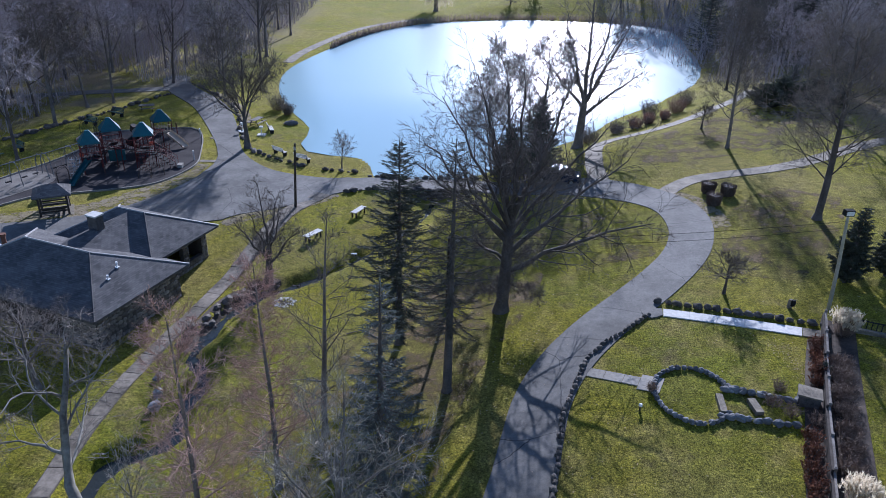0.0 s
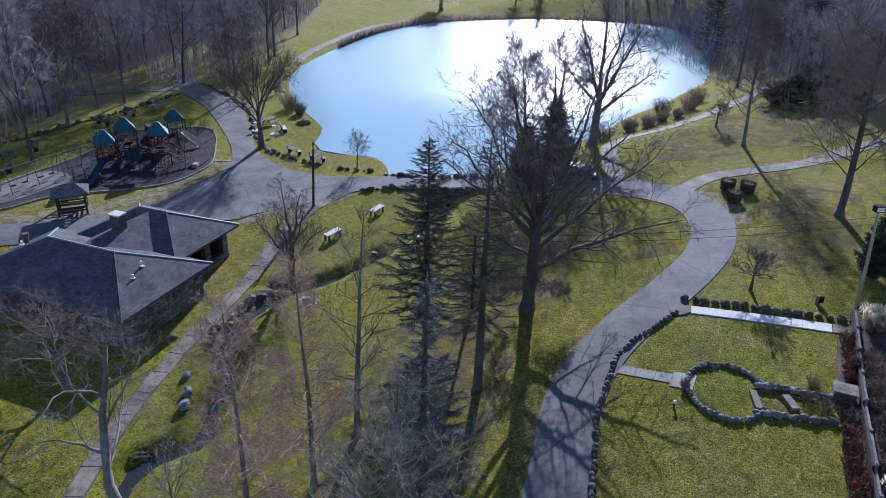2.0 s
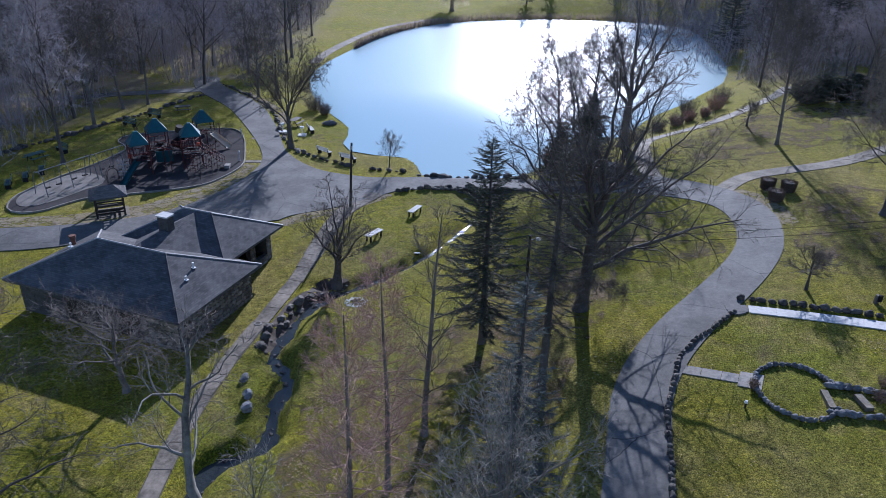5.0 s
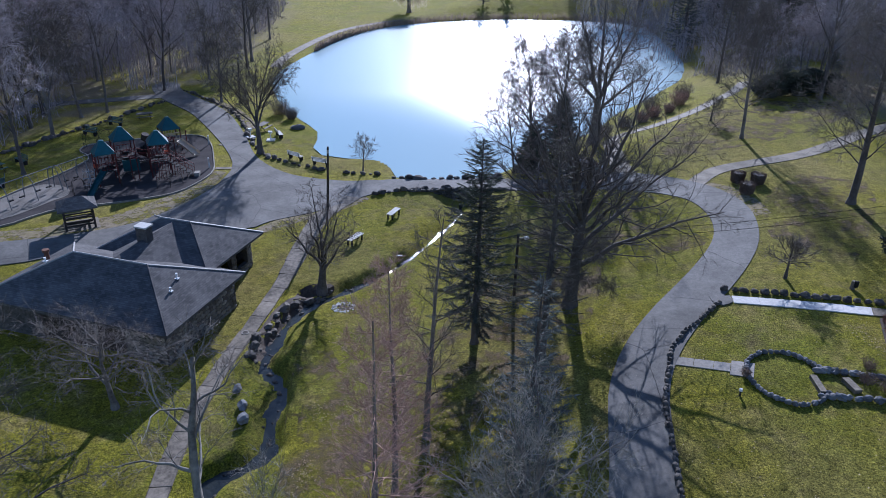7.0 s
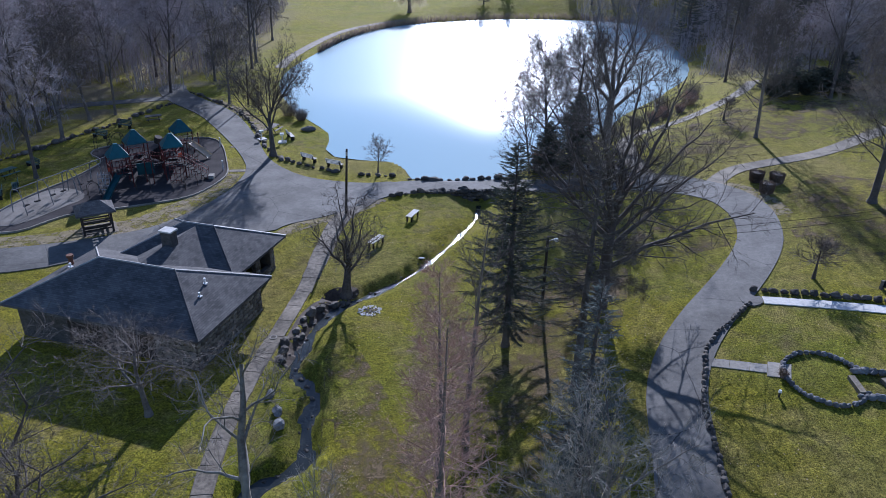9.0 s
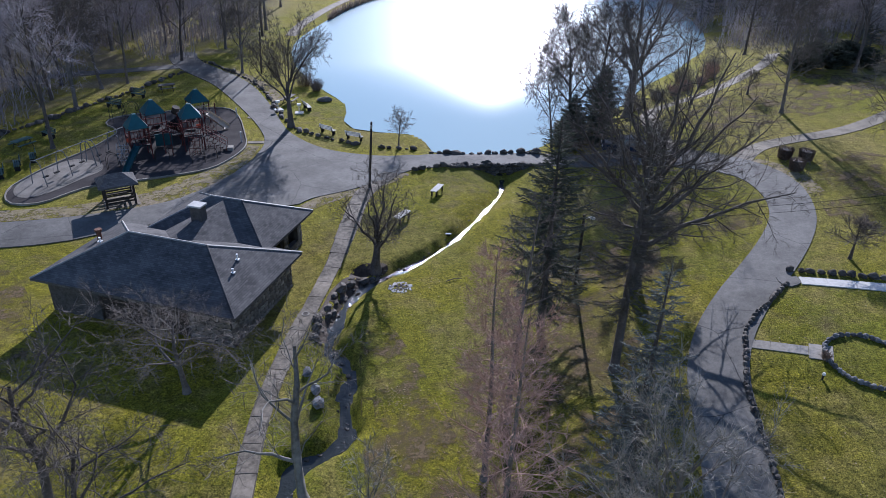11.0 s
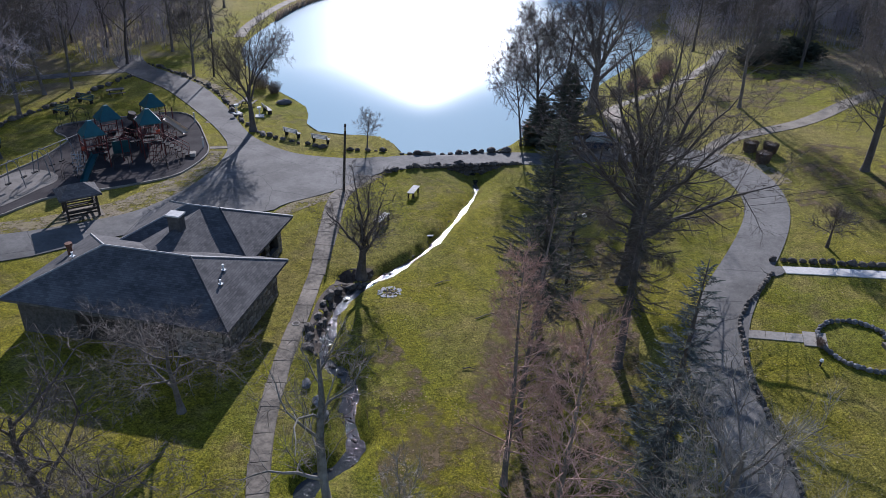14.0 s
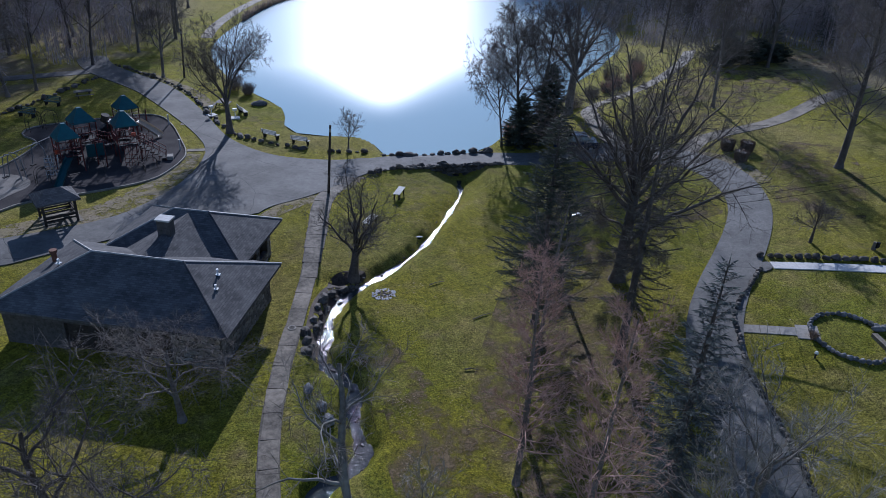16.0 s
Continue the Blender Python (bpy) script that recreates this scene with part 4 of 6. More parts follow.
bare_tree("shore_tree", 10.2, 68.4, 13.0, 0.24, 134, dict(AFAR, kids=(13, 9, 6)), BARK_DARK, TWIG_DARK, "bare tree beside the dam", lean=(0.05, 0.0), reach=4.0)
conifer("hemlock_tree", 9.6, 65.0, 7.6, 2.7, 35, NEEDLE, BARK_DARK, "dark evergreen beside the parked car", bare=0.04, density=2.6, needle_w=0.07)
conifer("hemlock_tree", 7.0, 65.3, 5.2, 2.2, 135, NEEDLE, BARK_DARK, "dark evergreen beside the dam", bare=0.04, density=2.6, needle_w=0.07)
bare_tree("lawn_tree", 28.4, 65.8, 14.5, 0.26, 36, BROAD, BARK, TWIG_DARK, "straight bare tree on the east lawn", trunk=0.9, reach=3.4)
bare_tree("lawn_tree", 27.9, 47.3, 16.0, 0.33, 37, dict(BROAD, kids=(30, 12, 7), ratio=(0.56, 0.4, 0.46)), BARK_DARK, TWIG, "large bare tree on the east lawn", trunk=0.86, reach=4.8)
bare_tree("bank_tree", 40.6, 96.8, 13.0, 0.24, 136, dict(BROAD, kids=(24, 8, 5)), BARK_DARK, TWIG_DARK, "straight bare tree on the pond's east bank", trunk=0.9, reach=3.4)
bare_tree("dogwood_tree", 17.25, 37.4, 3.2, 0.07, 38, dict(SMALL, kids=(12, 9), angle=(56, 44)), BARK_DARK, TWIG_DARK, "small bare reddish tree behind the stone row", trunk=0.5, reach=1.5)
bare_tree("dogwood_tree", 28.1, 72.2, 3.0, 0.07, 39, dict(SMALL, angle=(56, 44)), BARK_DARK, TWIG_DARK, "small bare tree on the east lawn", trunk=0.5, reach=1.5)
conifer("juniper", 25.0, 38.0, 5.0, 1.2, 40, NEEDLE, BARK_DARK, "narrow dark evergreen beside the lamp pole", bare=0.02, density=3.2, droop=-0.5, needle_w=0.06, step=0.02)
conifer("juniper", 27.9, 38.6, 4.2, 1.1, 41, NEEDLE, BARK_DARK, "narrow dark evergreen on the east lawn", bare=0.02, density=3.2, droop=-0.5, needle_w=0.06, step=0.02)

# ---- the woods ----
rng = random.Random(5)
kinds = []
for i, (bark, twig, P, hh) in enumerate(((BARK_DARK, TWIG_HAZE, FOREST, 18.0), (BARK, TWIG_HAZE, FOREST, 21.0), (BARK_DARK, TWIG_HAZE, dict(FOREST, angle=(28, 40, 44)), 22.0), (BARK, TWIG_DARK, FOREST, 16.0))):
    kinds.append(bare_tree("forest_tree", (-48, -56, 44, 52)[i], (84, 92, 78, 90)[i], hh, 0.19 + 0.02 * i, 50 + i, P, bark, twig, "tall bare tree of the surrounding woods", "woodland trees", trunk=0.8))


def free_for_trees(x, y):
    if within(np.array([x]), np.array([y]), POND_SHAPE)[0]:
        return False
    return float(line_distance(np.array([x]), np.array([y]), POND_SHAPE, True)[0][0]) > (2.5 if x > 30 else 5)


placed = []
tries = 0
for _x, _y in ((-41.7, 91.0), (-42.1, 68.0), (-44.0, 88.6), (-39.9, 115.6), (-33.0, 110.0), (-42.2, 113.0), (-28.6, 95.9)):
    placed.append((_x, _y))
    _s = rng.uniform(0.7, 0.95)
    copy_thing(kinds[len(placed) % 4], Matrix.LocRotScale((_x, _y, height(_x, _y)), Euler((0, 0, rng.uniform(0, 6.28))), (_s, _s, _s)))
while len(placed) < 205 and tries < 20000:
    tries += 1
    x, y = rng.uniform(-105, 115), 60 + 150 * rng.random() ** 1.25
    west = x < -43 - 0.04 * (y - 60) or (y > 99 and x < -30) or (y > 118 and x < -27)
    west &= not (y < 75 and x > -50)
    east = (x > 44 and y > 122) or (x > 66 + max(0, 80 - y) * 0.3 and y > 66) or (x > 52 and y > 110)
    far = y > 196 and not -25 < x < 46
    if not (west or east or far) or not free_for_trees(x, y) or (52 < y < 72 and -60 < x < 0):
        continue
    if any((x - a) ** 2 + (y - b2) ** 2 < 8 for a, b2 in placed):
        continue
    placed.append((x, y))
    s = rng.uniform(0.85, 1.25)
    copy_thing(kinds[len(placed) % 4], Matrix.LocRotScale((x, y, height(x, y)), Euler((rng.uniform(-.05, .05), rng.uniform(-.05, .05), rng.uniform(0, 6.28))), (s, s, s)))

# smaller trees at the east wood's edge
er = random.Random(31)
for i in range(16):
    x, y, s = er.uniform(46, 68), er.uniform(84, 108), er.uniform(0.45, 0.65)
    copy_thing(kinds[i % 4], Matrix.LocRotScale((x, y, height(x, y)), Euler((0, 0, er.uniform(0, 6.28))), (s, s, s)))

brush = Geo(True)
brush_at = []
br = random.Random(17)
n_brush = 0
while n_brush < 42000:
    x, y = br.uniform(-110, 110), br.uniform(62, 210)
    west = x < -47 - 0.04 * (y - 60) or (y > 103 and x < -34) or (y > 125 and x < -30)
    if not (west or (x > 43 and y > 84) or x > 56 or (y > 204 and not -25 < x < 46)) or noise.noise((x * 0.09, y * 0.09, 1.0)) < -0.12:
        continue
    brush_at.append((x, y))
    n_brush += 1
bz = heights(np.array([q[0] for q in brush_at]), np.array([q[1] for q in brush_at]))
for (x, y), z in zip(brush_at, bz):
    q = Vector((x, y, float(z)))
    if br.random() < 0.26:
        tip = q + Vector((br.gauss(0, 0.5), br.gauss(0, 0.5), br.uniform(2.5, 8.5)))
        brush.spike(q, tip, 0.05)
        for _ in range(8):
            o = q.lerp(tip, br.uniform(0.2, 0.95))
            brush.spike(o, o + Vector((br.gauss(0, 0.7), br.gauss(0, 0.7), br.uniform(0.3, 1.6))), 0.032)
    else:
        brush.spike(q, q + Vector((br.gauss(0, 0.7), br.gauss(0, 0.7), br.uniform(0.3, 1.3))), br.uniform(0.02, 0.045))
tagged(part("undergrowth", brush, TWIG_HAZE), "tangled bare undergrowth of the woods", "undergrowth", kind="stuff")

# ---- stones ----
STONES = []
for i in range(8):
    g = Geo()
    g.blob(0, 0, 0.45, 0.62, 0.5, 0.5, i + 1, 0.3)
    STONES.append((g.mesh("boulder", STONE, False), g.mesh("boulder", STONE_DARK, False)))


def stone_row(line, step, size, label, group, dark=False, seed=1, closed=False, parent=None, lift=0.0, name="boulder", jitter=0.12, even_row=False):
    rng = random.Random(seed)
    for x, y, a in along(line, step, closed):
        if rng.random() < 0.04 and parent is None:
            continue
        x, y = x + rng.uniform(-jitter, jitter), y + rng.uniform(-jitter, jitter)
        ob = new(name, STONES[rng.randrange(8)][1 if dark else 0])
        even = parent is not None or even_row
        s = size * (rng.uniform(0.85, 1.15) if even else rng.choice((0.62, 0.8, 0.95, 1.1, 1.3)) * rng.uniform(0.9, 1.1))
        m = Matrix.LocRotScale((x, y, height(x, y) - 0.08 * s + lift), Euler((rng.uniform(-.15, .15), rng.uniform(-.15, .15), a + rng.uniform(-.5, .5))), (s * rng.uniform(0.9, 1.25), s * rng.uniform(0.8, 1.05), s * (rng.uniform(0.85, 1.05) if even else rng.uniform(0.55, 0.95))))
        ob.matrix_basis = m
        if parent is None:
            tagged(ob, label, "boulder", group)
        else:
            ob.parent = parent
            ob.matrix_parent_inverse = parent.matrix_basis.inverted()


ROW_ROAD = chaikin([(12.02, 35.49), (10.81, 34.41), (9.3, 33.23), (8.11, 32.27), (7.34, 31.11), (6.9, 30.06), (6.13, 28.59), (5.68, 27.34), (5.28, 25.89), (4.83, 24.12), (4.31, 22.15), (3.31, 19.25)], 1, False)
stone_row(ROW_ROAD, 0.38, 0.30, "rough dark field stone edging the asphalt road", "stones along the road", True, seed=2, jitter=0.05, even_row=True)
stone_row([(13.02, 36.8), (14.29, 36.19), (16.86, 34.98), (19.55, 33.78), (21.4, 32.98)], 0.56, 0.40, "rough field stone behind the pale walk", "stones behind the walk", True, seed=3, jitter=0.05, even_row=True)
stone_row(chaikin([(-34.83, 102.5), (-31.92, 98.8), (-28.41, 94.31), (-26.08, 90.22), (-24.53, 86.46), (-23.47, 82.97), (-22.51, 79.27), (-21.45, 76.19), (-20.19, 73.22), (-19.1, 72.07), (-17.62, 70.54), (-15.93, 69.42), (-14.33, 68.41), (-13.32, 67.97)], 1, False), 0.9, 0.52,
          "dark boulder edging the park road", "boulders along the road", True, 4)
stone_row([(-11.31, 66.92), (-9.89, 66.67), (-8.56, 66.25), (-7.74, 65.99)], 0.8, 0.5, "dark boulder beside the shore sapling", "boulders along the road", True, 5)
stone_row([(-6.7, 64.7), (-4.5, 64.4), (-1.5, 64.35), (1.5, 64.3), (3.6, 64.2)], 0.78, 0.6, "dark boulder on the dam's pond side", "boulders on the dam", True, 6)
stone_row([(-8.4, 60.7), (-6.3, 61.1), (-4.0, 61.2), (-1.0, 61.22), (2.6, 61.1)], 0.66, 0.52, "dark boulder on the culvert's edge", "boulders on the dam", True, 7)
stone_row([(-36.2, 96.4), (-38.2, 91.7), (-40.7, 86.0), (-43.5, 81.1), (-45.8, 76.2), (-48.4, 71.9), (-52, 66)], 0.6, 0.55, "mossy stone of the low dry wall", "stones of the dry wall", True, 8, jitter=0.2)
# dark boulders in the brook's west bank
stone_row([(-12.2, 43.7), (-13.4, 42.8), (-14.4, 41.8), (-15.1, 40.4), (-15.6, 38.9), (-15.95, 37.2), (-16.1, 35.8)], 0.46, 0.52, "dark boulder in the brook's bank", "boulders along the brook", True, 9, jitter=0.3, lift=-0.1)
stone_row([(-16.3, 32.9), (-16.0, 31.6), (-15.55, 29.3)], 1.3, 0.5, "rounded grey boulder on the grass by the brook", "boulders along the brook", False, 10, jitter=0.2)

stone_row([(-10.6, 44.6), (-12.2, 43.5), (-13.6, 42.2), (-14.4, 40.3), (-14.9, 38.4), (-15.3, 36.5), (-15.1, 35.2), (-14.3, 34.2), (-13.9, 32.8), (-14.3, 31.5), (-14.3, 29.7), (-14.2, 28.2), (-15.0, 27.2), (-16.4, 26.6), (-17.0, 24.7)], 0.42, 0.2,
          "small wet stone lying in the brook", "stones in the brook", True, 19, jitter=0.42, lift=-0.02, name="brook_stone")

stone_row([(-0.9, 58.6), (-1.5, 57.0), (-3.1, 54.3), (-4.3, 52.3), (-5.4, 50.6), (-7.0, 48.3), (-8.8, 46.4), (-10.4, 45.0)], 0.7, 0.17, "small dark stone at the brook's edge", "stones in the brook", True, 29, jitter=0.25, lift=-0.06, name="brook_stone")
# Dark soil whose colour also carries the shade of the washed-out hollow.
tagged(drape("eroded_bank", chaikin([(-14.3, 43.9), (-13.4, 44.9), (-12.2, 45.0), (-11.3, 44.6), (-11.9, 43.8), (-12.9, 43.2), (-14.0, 42.6)], 2), EARTH, 0.02, 0.05, 0.3), "dark eroded soil round the tree roots, shade painted in", "bank", kind="structure")

# This dark soil strip also replaces the shade of a steeper bank.
tagged(drape("eroded_bank", ribbon([(-12.8, 43.8), (-13.9, 42.9), (-14.8, 41.4), (-15.35, 39.5), (-15.75, 37.6), (-15.95, 36.0)], [0.5, 0.6, 0.6, 0.5, 0.5, 0.3]), EARTH, 0.03, 0.05, 0.3), "dark eroded soil between the brook's boulders, shade painted in", "bank", kind="structure")

# ---- the stone pavilion ----
def shingle_uv(ob):
    me = ob.data
    uv = me.uv_layers.new(name="UVMap")
    for poly in me.polygons:
        n = poly.normal
        h = Vector((0, 0, 1)).cross(n)
        h = h.normalized() if h.length > 1e-4 else Vector((1, 0, 0))
        s = n.cross(h)
        for li in poly.loop_indices:
            q = me.vertices[me.loops[li].vertex_index].co
            uv.data[li].uv = (q.dot(h), q.dot(s))


GROUND_W = -2.45
house = thing("pavilion", -20.22, 34.7, GROUND_W, -22.5, "low stone park pavilion with hipped grey shingle roofs", "pavilion")
E0 = 0.10 - GROUND_W         # height of the eaves
R0 = 1.93 - GROUND_W         # height of the ridges


def hip_roof(name, x0, x1, y0, y1, ze, zr, inset=None):
    k = (y1 - y0) / 2 if inset is None else inset
    g = Geo()
    ym = (y0 + y1) / 2
    t = 0.16
    top = [(x0, y0, ze), (x1, y0, ze), (x1, y1, ze), (x0, y1, ze), (x0 + k, ym, zr), (x1 - k, ym, zr)]
    low = [(a, b2, c - t) for a, b2, c in top[:4]]
    g.add(top + low, [(0, 1, 5, 4), (1, 2, 5), (2, 3, 4, 5), (3, 0, 4), (1, 0, 6, 7), (2, 1, 7, 8), (3, 2, 8, 9), (0, 3, 9, 6), (6, 9, 8, 7)])
    ob = part(name, g, SHINGLE, house)
    shingle_uv(ob)
    # Light on the edges is painted by paler caps; one hip stays shingle.
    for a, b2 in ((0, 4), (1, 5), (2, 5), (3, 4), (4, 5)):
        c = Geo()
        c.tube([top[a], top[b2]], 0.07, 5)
        part("ridge_cap", c, CAP_LIT if a in (2, 3, 4) or b2 == 4 and a == 0 else SHINGLE, ob)
    return ob


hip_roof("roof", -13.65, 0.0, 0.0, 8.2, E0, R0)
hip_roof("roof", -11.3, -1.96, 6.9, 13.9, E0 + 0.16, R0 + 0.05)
g = Geo()
g.add([(-10.1, 4.3, E0 + 0.1), (-6.7, 4.3, R0 - 0.06), (-3.3, 4.3, E0 + 0.1), (-10.1, 10.4, E0 + 0.1), (-6.7, 10.4, R0 - 0.01), (-3.3, 10.4, E0 + 0.1)], [(0, 3, 4, 1), (1, 4, 5, 2), (0, 1, 2), (3, 5, 4), (0, 2, 5, 3)])
shingle_uv(part("roof", g, SHINGLE, house, "connecting roof between the two hips"))
# walls: x0, y0, x1, y1, foot, head
WALLS = ((-13.2, 0.7, -9.6, 1.05, 0, E0 - .15), (-9.6, 0.7, -6.8, 1.05, 1.75, E0 - .15), (-6.8, 0.7, -5.6, 1.05, 0, E0 - .15), (-5.6, 0.7, -3.6, 1.05, 1.75, E0 - .15), (-3.6, 0.7, -0.7, 1.05, 0, E0 - .15),
         (-1.05, 1.05, -0.7, 7.5, 0, E0 - .15), (-13.2, 1.05, -12.85, 7.5, 0, E0 - .15), (-13.2, 7.5, -0.7, 7.85, 0, E0 - .15),
         (-3.0, 7.85, -2.65, 9.0, 0, E0), (-3.0, 9.0, -2.65, 10.6, 0, 0.75), (-3.0, 10.6, -2.65, 11.2, 0, E0), (-3.0, 11.2, -2.65, 12.6, 0, 0.75), (-3.0, 12.6, -2.65, 13.2, 0, E0),
         (-10.6, 12.9, -3.0, 13.2, 0, E0), (-10.6, 7.85, -10.3, 12.9, 0, E0), (-3.0, 9.0, -2.65, 12.6, E0 - 0.25, E0))
for x0, y0, x1, y1, z0, z1 in WALLS:
    g = Geo()
    g.box((x0 + x1) / 2, (y0 + y1) / 2, (z0 - 0.3 * (z0 == 0) + z1) / 2, x1 - x0, y1 - y0, z1 - z0 + 0.3 * (z0 == 0))
    part("wall", g, MASONRY, house)
# Dark panels added in the wall openings, in place of their shaded depth.
for x0, x1 in ((-9.6, -6.8), (-5.6, -3.6)):
    g = Geo()
    g.box((x0 + x1) / 2, 0.93, 0.87, x1 - x0, 0.06, 1.75)
    part("door", g, TIMBER, house, "dark panel standing in for a shaded wall opening")
# fieldstones set in the walls that face the path and the lawn
SLABS = []
for i in range(6):
    g = Geo()
    g.blob(0, 0, 0, 0.5, 0.5, 0.5, 40 + i, 0.16)
    SLABS.append(g.mesh("stone", WALL_STONE))
wr = random.Random(61)


def face_stones(x0, y0, x1, y1, z0, z1, along_x):
    z = z0
    while z < z1 - 0.1:
        hgt = wr.uniform(0.2, 0.34)
        a, end = (x0, x1) if along_x else (y0, y1)
        while a < end - 0.1:
            wid = min(wr.uniform(0.26, 0.6), end - a)
            ob = new("stone", SLABS[wr.randrange(6)])
            ob.parent = house
            px, py = (a + wid / 2, y0) if along_x else (x0, a + wid / 2)
            ob.matrix_basis = Matrix.LocRotScale((px, py, min(z + hgt / 2, z1 - 0.08)), Euler((0, 0, 0)), (wid * 1.05, 0.14, hgt * 1.1) if along_x else (0.14, wid * 1.05, hgt * 1.1))
            a += wid
        z += hgt


face_stones(-0.7, 0.75, -0.7, 7.8, 0.0, E0 - 0.2, False)
face_stones(-2.65, 12.6, -2.65, 13.2, 0.0, E0 - 0.05, False)
face_stones(-2.65, 9.0, -2.65, 12.6, 0.0, 0.75, False)
face_stones(-2.65, 10.6, -2.65, 11.2, 0.75, E0 - 0.3, False)
face_stones(-3.5, 0.7, -0.75, 0.7, 0.0, E0 - 0.2, True)
chim = Geo()
chim.box(-6.75, 7.35, R0 + 0.0, 0.78, 0.62, 1.6)
chim = part("chimney", chim, MASONRY, house, "square fieldstone chimney")
g = Geo()
g.box(-6.75, 7.35, R0 + 0.85, 0.95, 0.78, 0.10)
part("cap", g, PALE, chim, "pale concrete chimney cap")
for x, y, zr in ((-2.3, 4.4, 0.32), (-1.9, 3.2, 0.22), (-11.2, 3.4, 0.22)):
    d = min(-x, y, 8.2 - y, x + 13.9)
    zz = E0 + (R0 - E0) * d / 4.1
    g = Geo()
    g.tube([(x, y, zz - 0.1), (x, y, zz + zr)], 0.055, 8)
    g.tube([(x, y, zz + zr), (x, y, zz + zr + 0.06)], 0.075, 8)
    v = part("vent_pipe", g, WHITE_PAINT, house, "white roof vent pipe")
    g = Geo()
    g.box(x, y, zz + 0.02, 0.26, 0.22, 0.05)
    part("flange", g, WHITE_PAINT, v)


zz = E0 + (R0 - E0) * 1.55 / 4.1
g = Geo()
g.tube([(-12.35, 4.6, zz - 0.3), (-12.35, 4.6, zz + 0.45), (-12.35, 4.6, zz + 0.46), (-12.35, 4.6, zz + 0.62)], [0.16, 0.15, 0.22, 0.22], 10)
part("flue", g, RUSTY, house, "rusty brown flue pipe")

# ---- the walled garden ----
walkway = thing("garden_walk", 16.4, 34.1, height(16.4, 34.1), 0, "pale new concrete walk below the stone row", "walk", kind="structure")
A, B, C, D = Vector((13.1, 36.0)), Vector((19.97, 33.0)), Vector((19.57, 32.19)), Vector((12.87, 35.2))
for i in range(5):
    s0, s1 = i / 5, (i + 1) / 5 - 0.0015
    ob = drape("slab", [tuple(A.lerp(B, s0)), tuple(A.lerp(B, s1)), tuple(D.lerp(C, s1)), tuple(D.lerp(C, s0))], PALE, 0.06, 0.1, 0.3, walkway, exact=True)
    ob.matrix_parent_inverse = walkway.matrix_basis.inverted()
tagged(drape("garden_walk_end", [(20.0, 32.99), (21.27, 32.44), (20.87, 31.69), (19.6, 32.18)], PAVING, 0.06, step=0.4), "older grey end of the concrete walk", "walk", kind="structure")
tagged(drape("garden_walk_start", [(11.82, 36.23), (13.06, 36.02), (12.82, 35.19), (12.11, 35.07), (11.7, 35.59)], ASPHALT, 0.08, step=0.4), "asphalt apron between road and walk", "walk", kind="structure")
slabs = [((7.0, 30.86), (8.26, 30.16)), ((8.28, 30.15), (9.13, 29.68)), ((9.15, 29.67), (9.85, 29.28)), ((9.87, 29.27), (10.85, 28.73))]
flags = thing("garden_path", 8.5, 29.0, height(8.5, 29.0), 0, "cracked flagstone path leading to the ring wall", "path", kind="structure")
for (x0, y0), (x1, y1) in slabs:
    w = 0.36 if x0 < 9.7 else 0.62
    c, s = 0.874, -0.485
    quad = [(x0 + s * w, y0 - c * w), (x1 + s * w, y1 - c * w), (x1 - s * w, y1 + c * w), (x0 - s * w, y0 + c * w)]
    ob = drape("flagstone", quad, KERB, 0.04, 0.1, 0.25, flags, exact=True)
    ob.matrix_parent_inverse = flags.matrix_basis.inverted()

ring = thing("ring_wall", 12.1, 27.8, height(12.1, 27.8), 0, "keyhole-shaped low wall of rounded field stones", "garden wall")
oval = []
for i in range(64):
    a = 6.283 * i / 64
    oval.append((12.08 + 1.78 * math.cos(a) * (1 + 0.05 * math.sin(a)), 27.8 + 2.2 * math.sin(a)))
ring_line = [q for q in oval if not (q[0] > 12.95 and 26.3 < q[1] < 27.75)]
k0 = max(range(len(ring_line)), key=lambda i: math.dist(ring_line[i], ring_line[i - 1]))
ring_line = ring_line[k0:] + ring_line[:k0]
stone_row(ring_line, 0.29, 0.29, "", "", False, 21, parent=ring, name="stone", jitter=0.03)
stone_row([(13.71, 27.91), (14.4, 27.6), (15.26, 27.25), (16.11, 26.89), (16.76, 26.59)], 0.40, 0.38, "", "", False, 22, parent=ring, name="stone", jitter=0.04)
stone_row([(12.81, 26.01), (13.5, 25.75), (14.35, 25.45), (15.21, 25.2), (16.07, 24.89)], 0.40, 0.38, "", "", False, 23, parent=ring, name="stone", jitter=0.04)
for x0, y0, x1, y1, w in ((13.25, 27.55, 13.0, 26.2, 0.32), (14.58, 27.0, 14.6, 25.95, 0.38)):
    g = Geo()
    zz = height((x0 + x1) / 2, (y0 + y1) / 2) - height(12.1, 27.8)
    g.box((x0 + x1) / 2 - 12.1, (y0 + y1) / 2 - 27.8, zz + 0.08, math.hypot(x1 - x0, y1 - y0), w, 0.24, math.atan2(y1 - y0, x1 - x0))
    part("step", g, PAVING, ring, "weathered concrete step")

slab_z = height(17.14, 26.6)
block = thing("stone_seat", 17.14, 26.6, slab_z, -26, "dark masonry block topped with pale slabs", "stone block")
g = Geo()
g.box(0, 0, 0.2, 0.95, 0.8, 0.7)
part("base", g, MASONRY, block)
for dx in (-0.27, 0.27):
    g = Geo()
    g.box(dx, 0, 0.6, 0.53, 0.95, 0.09)
    part("slab", g, PAVING, block)

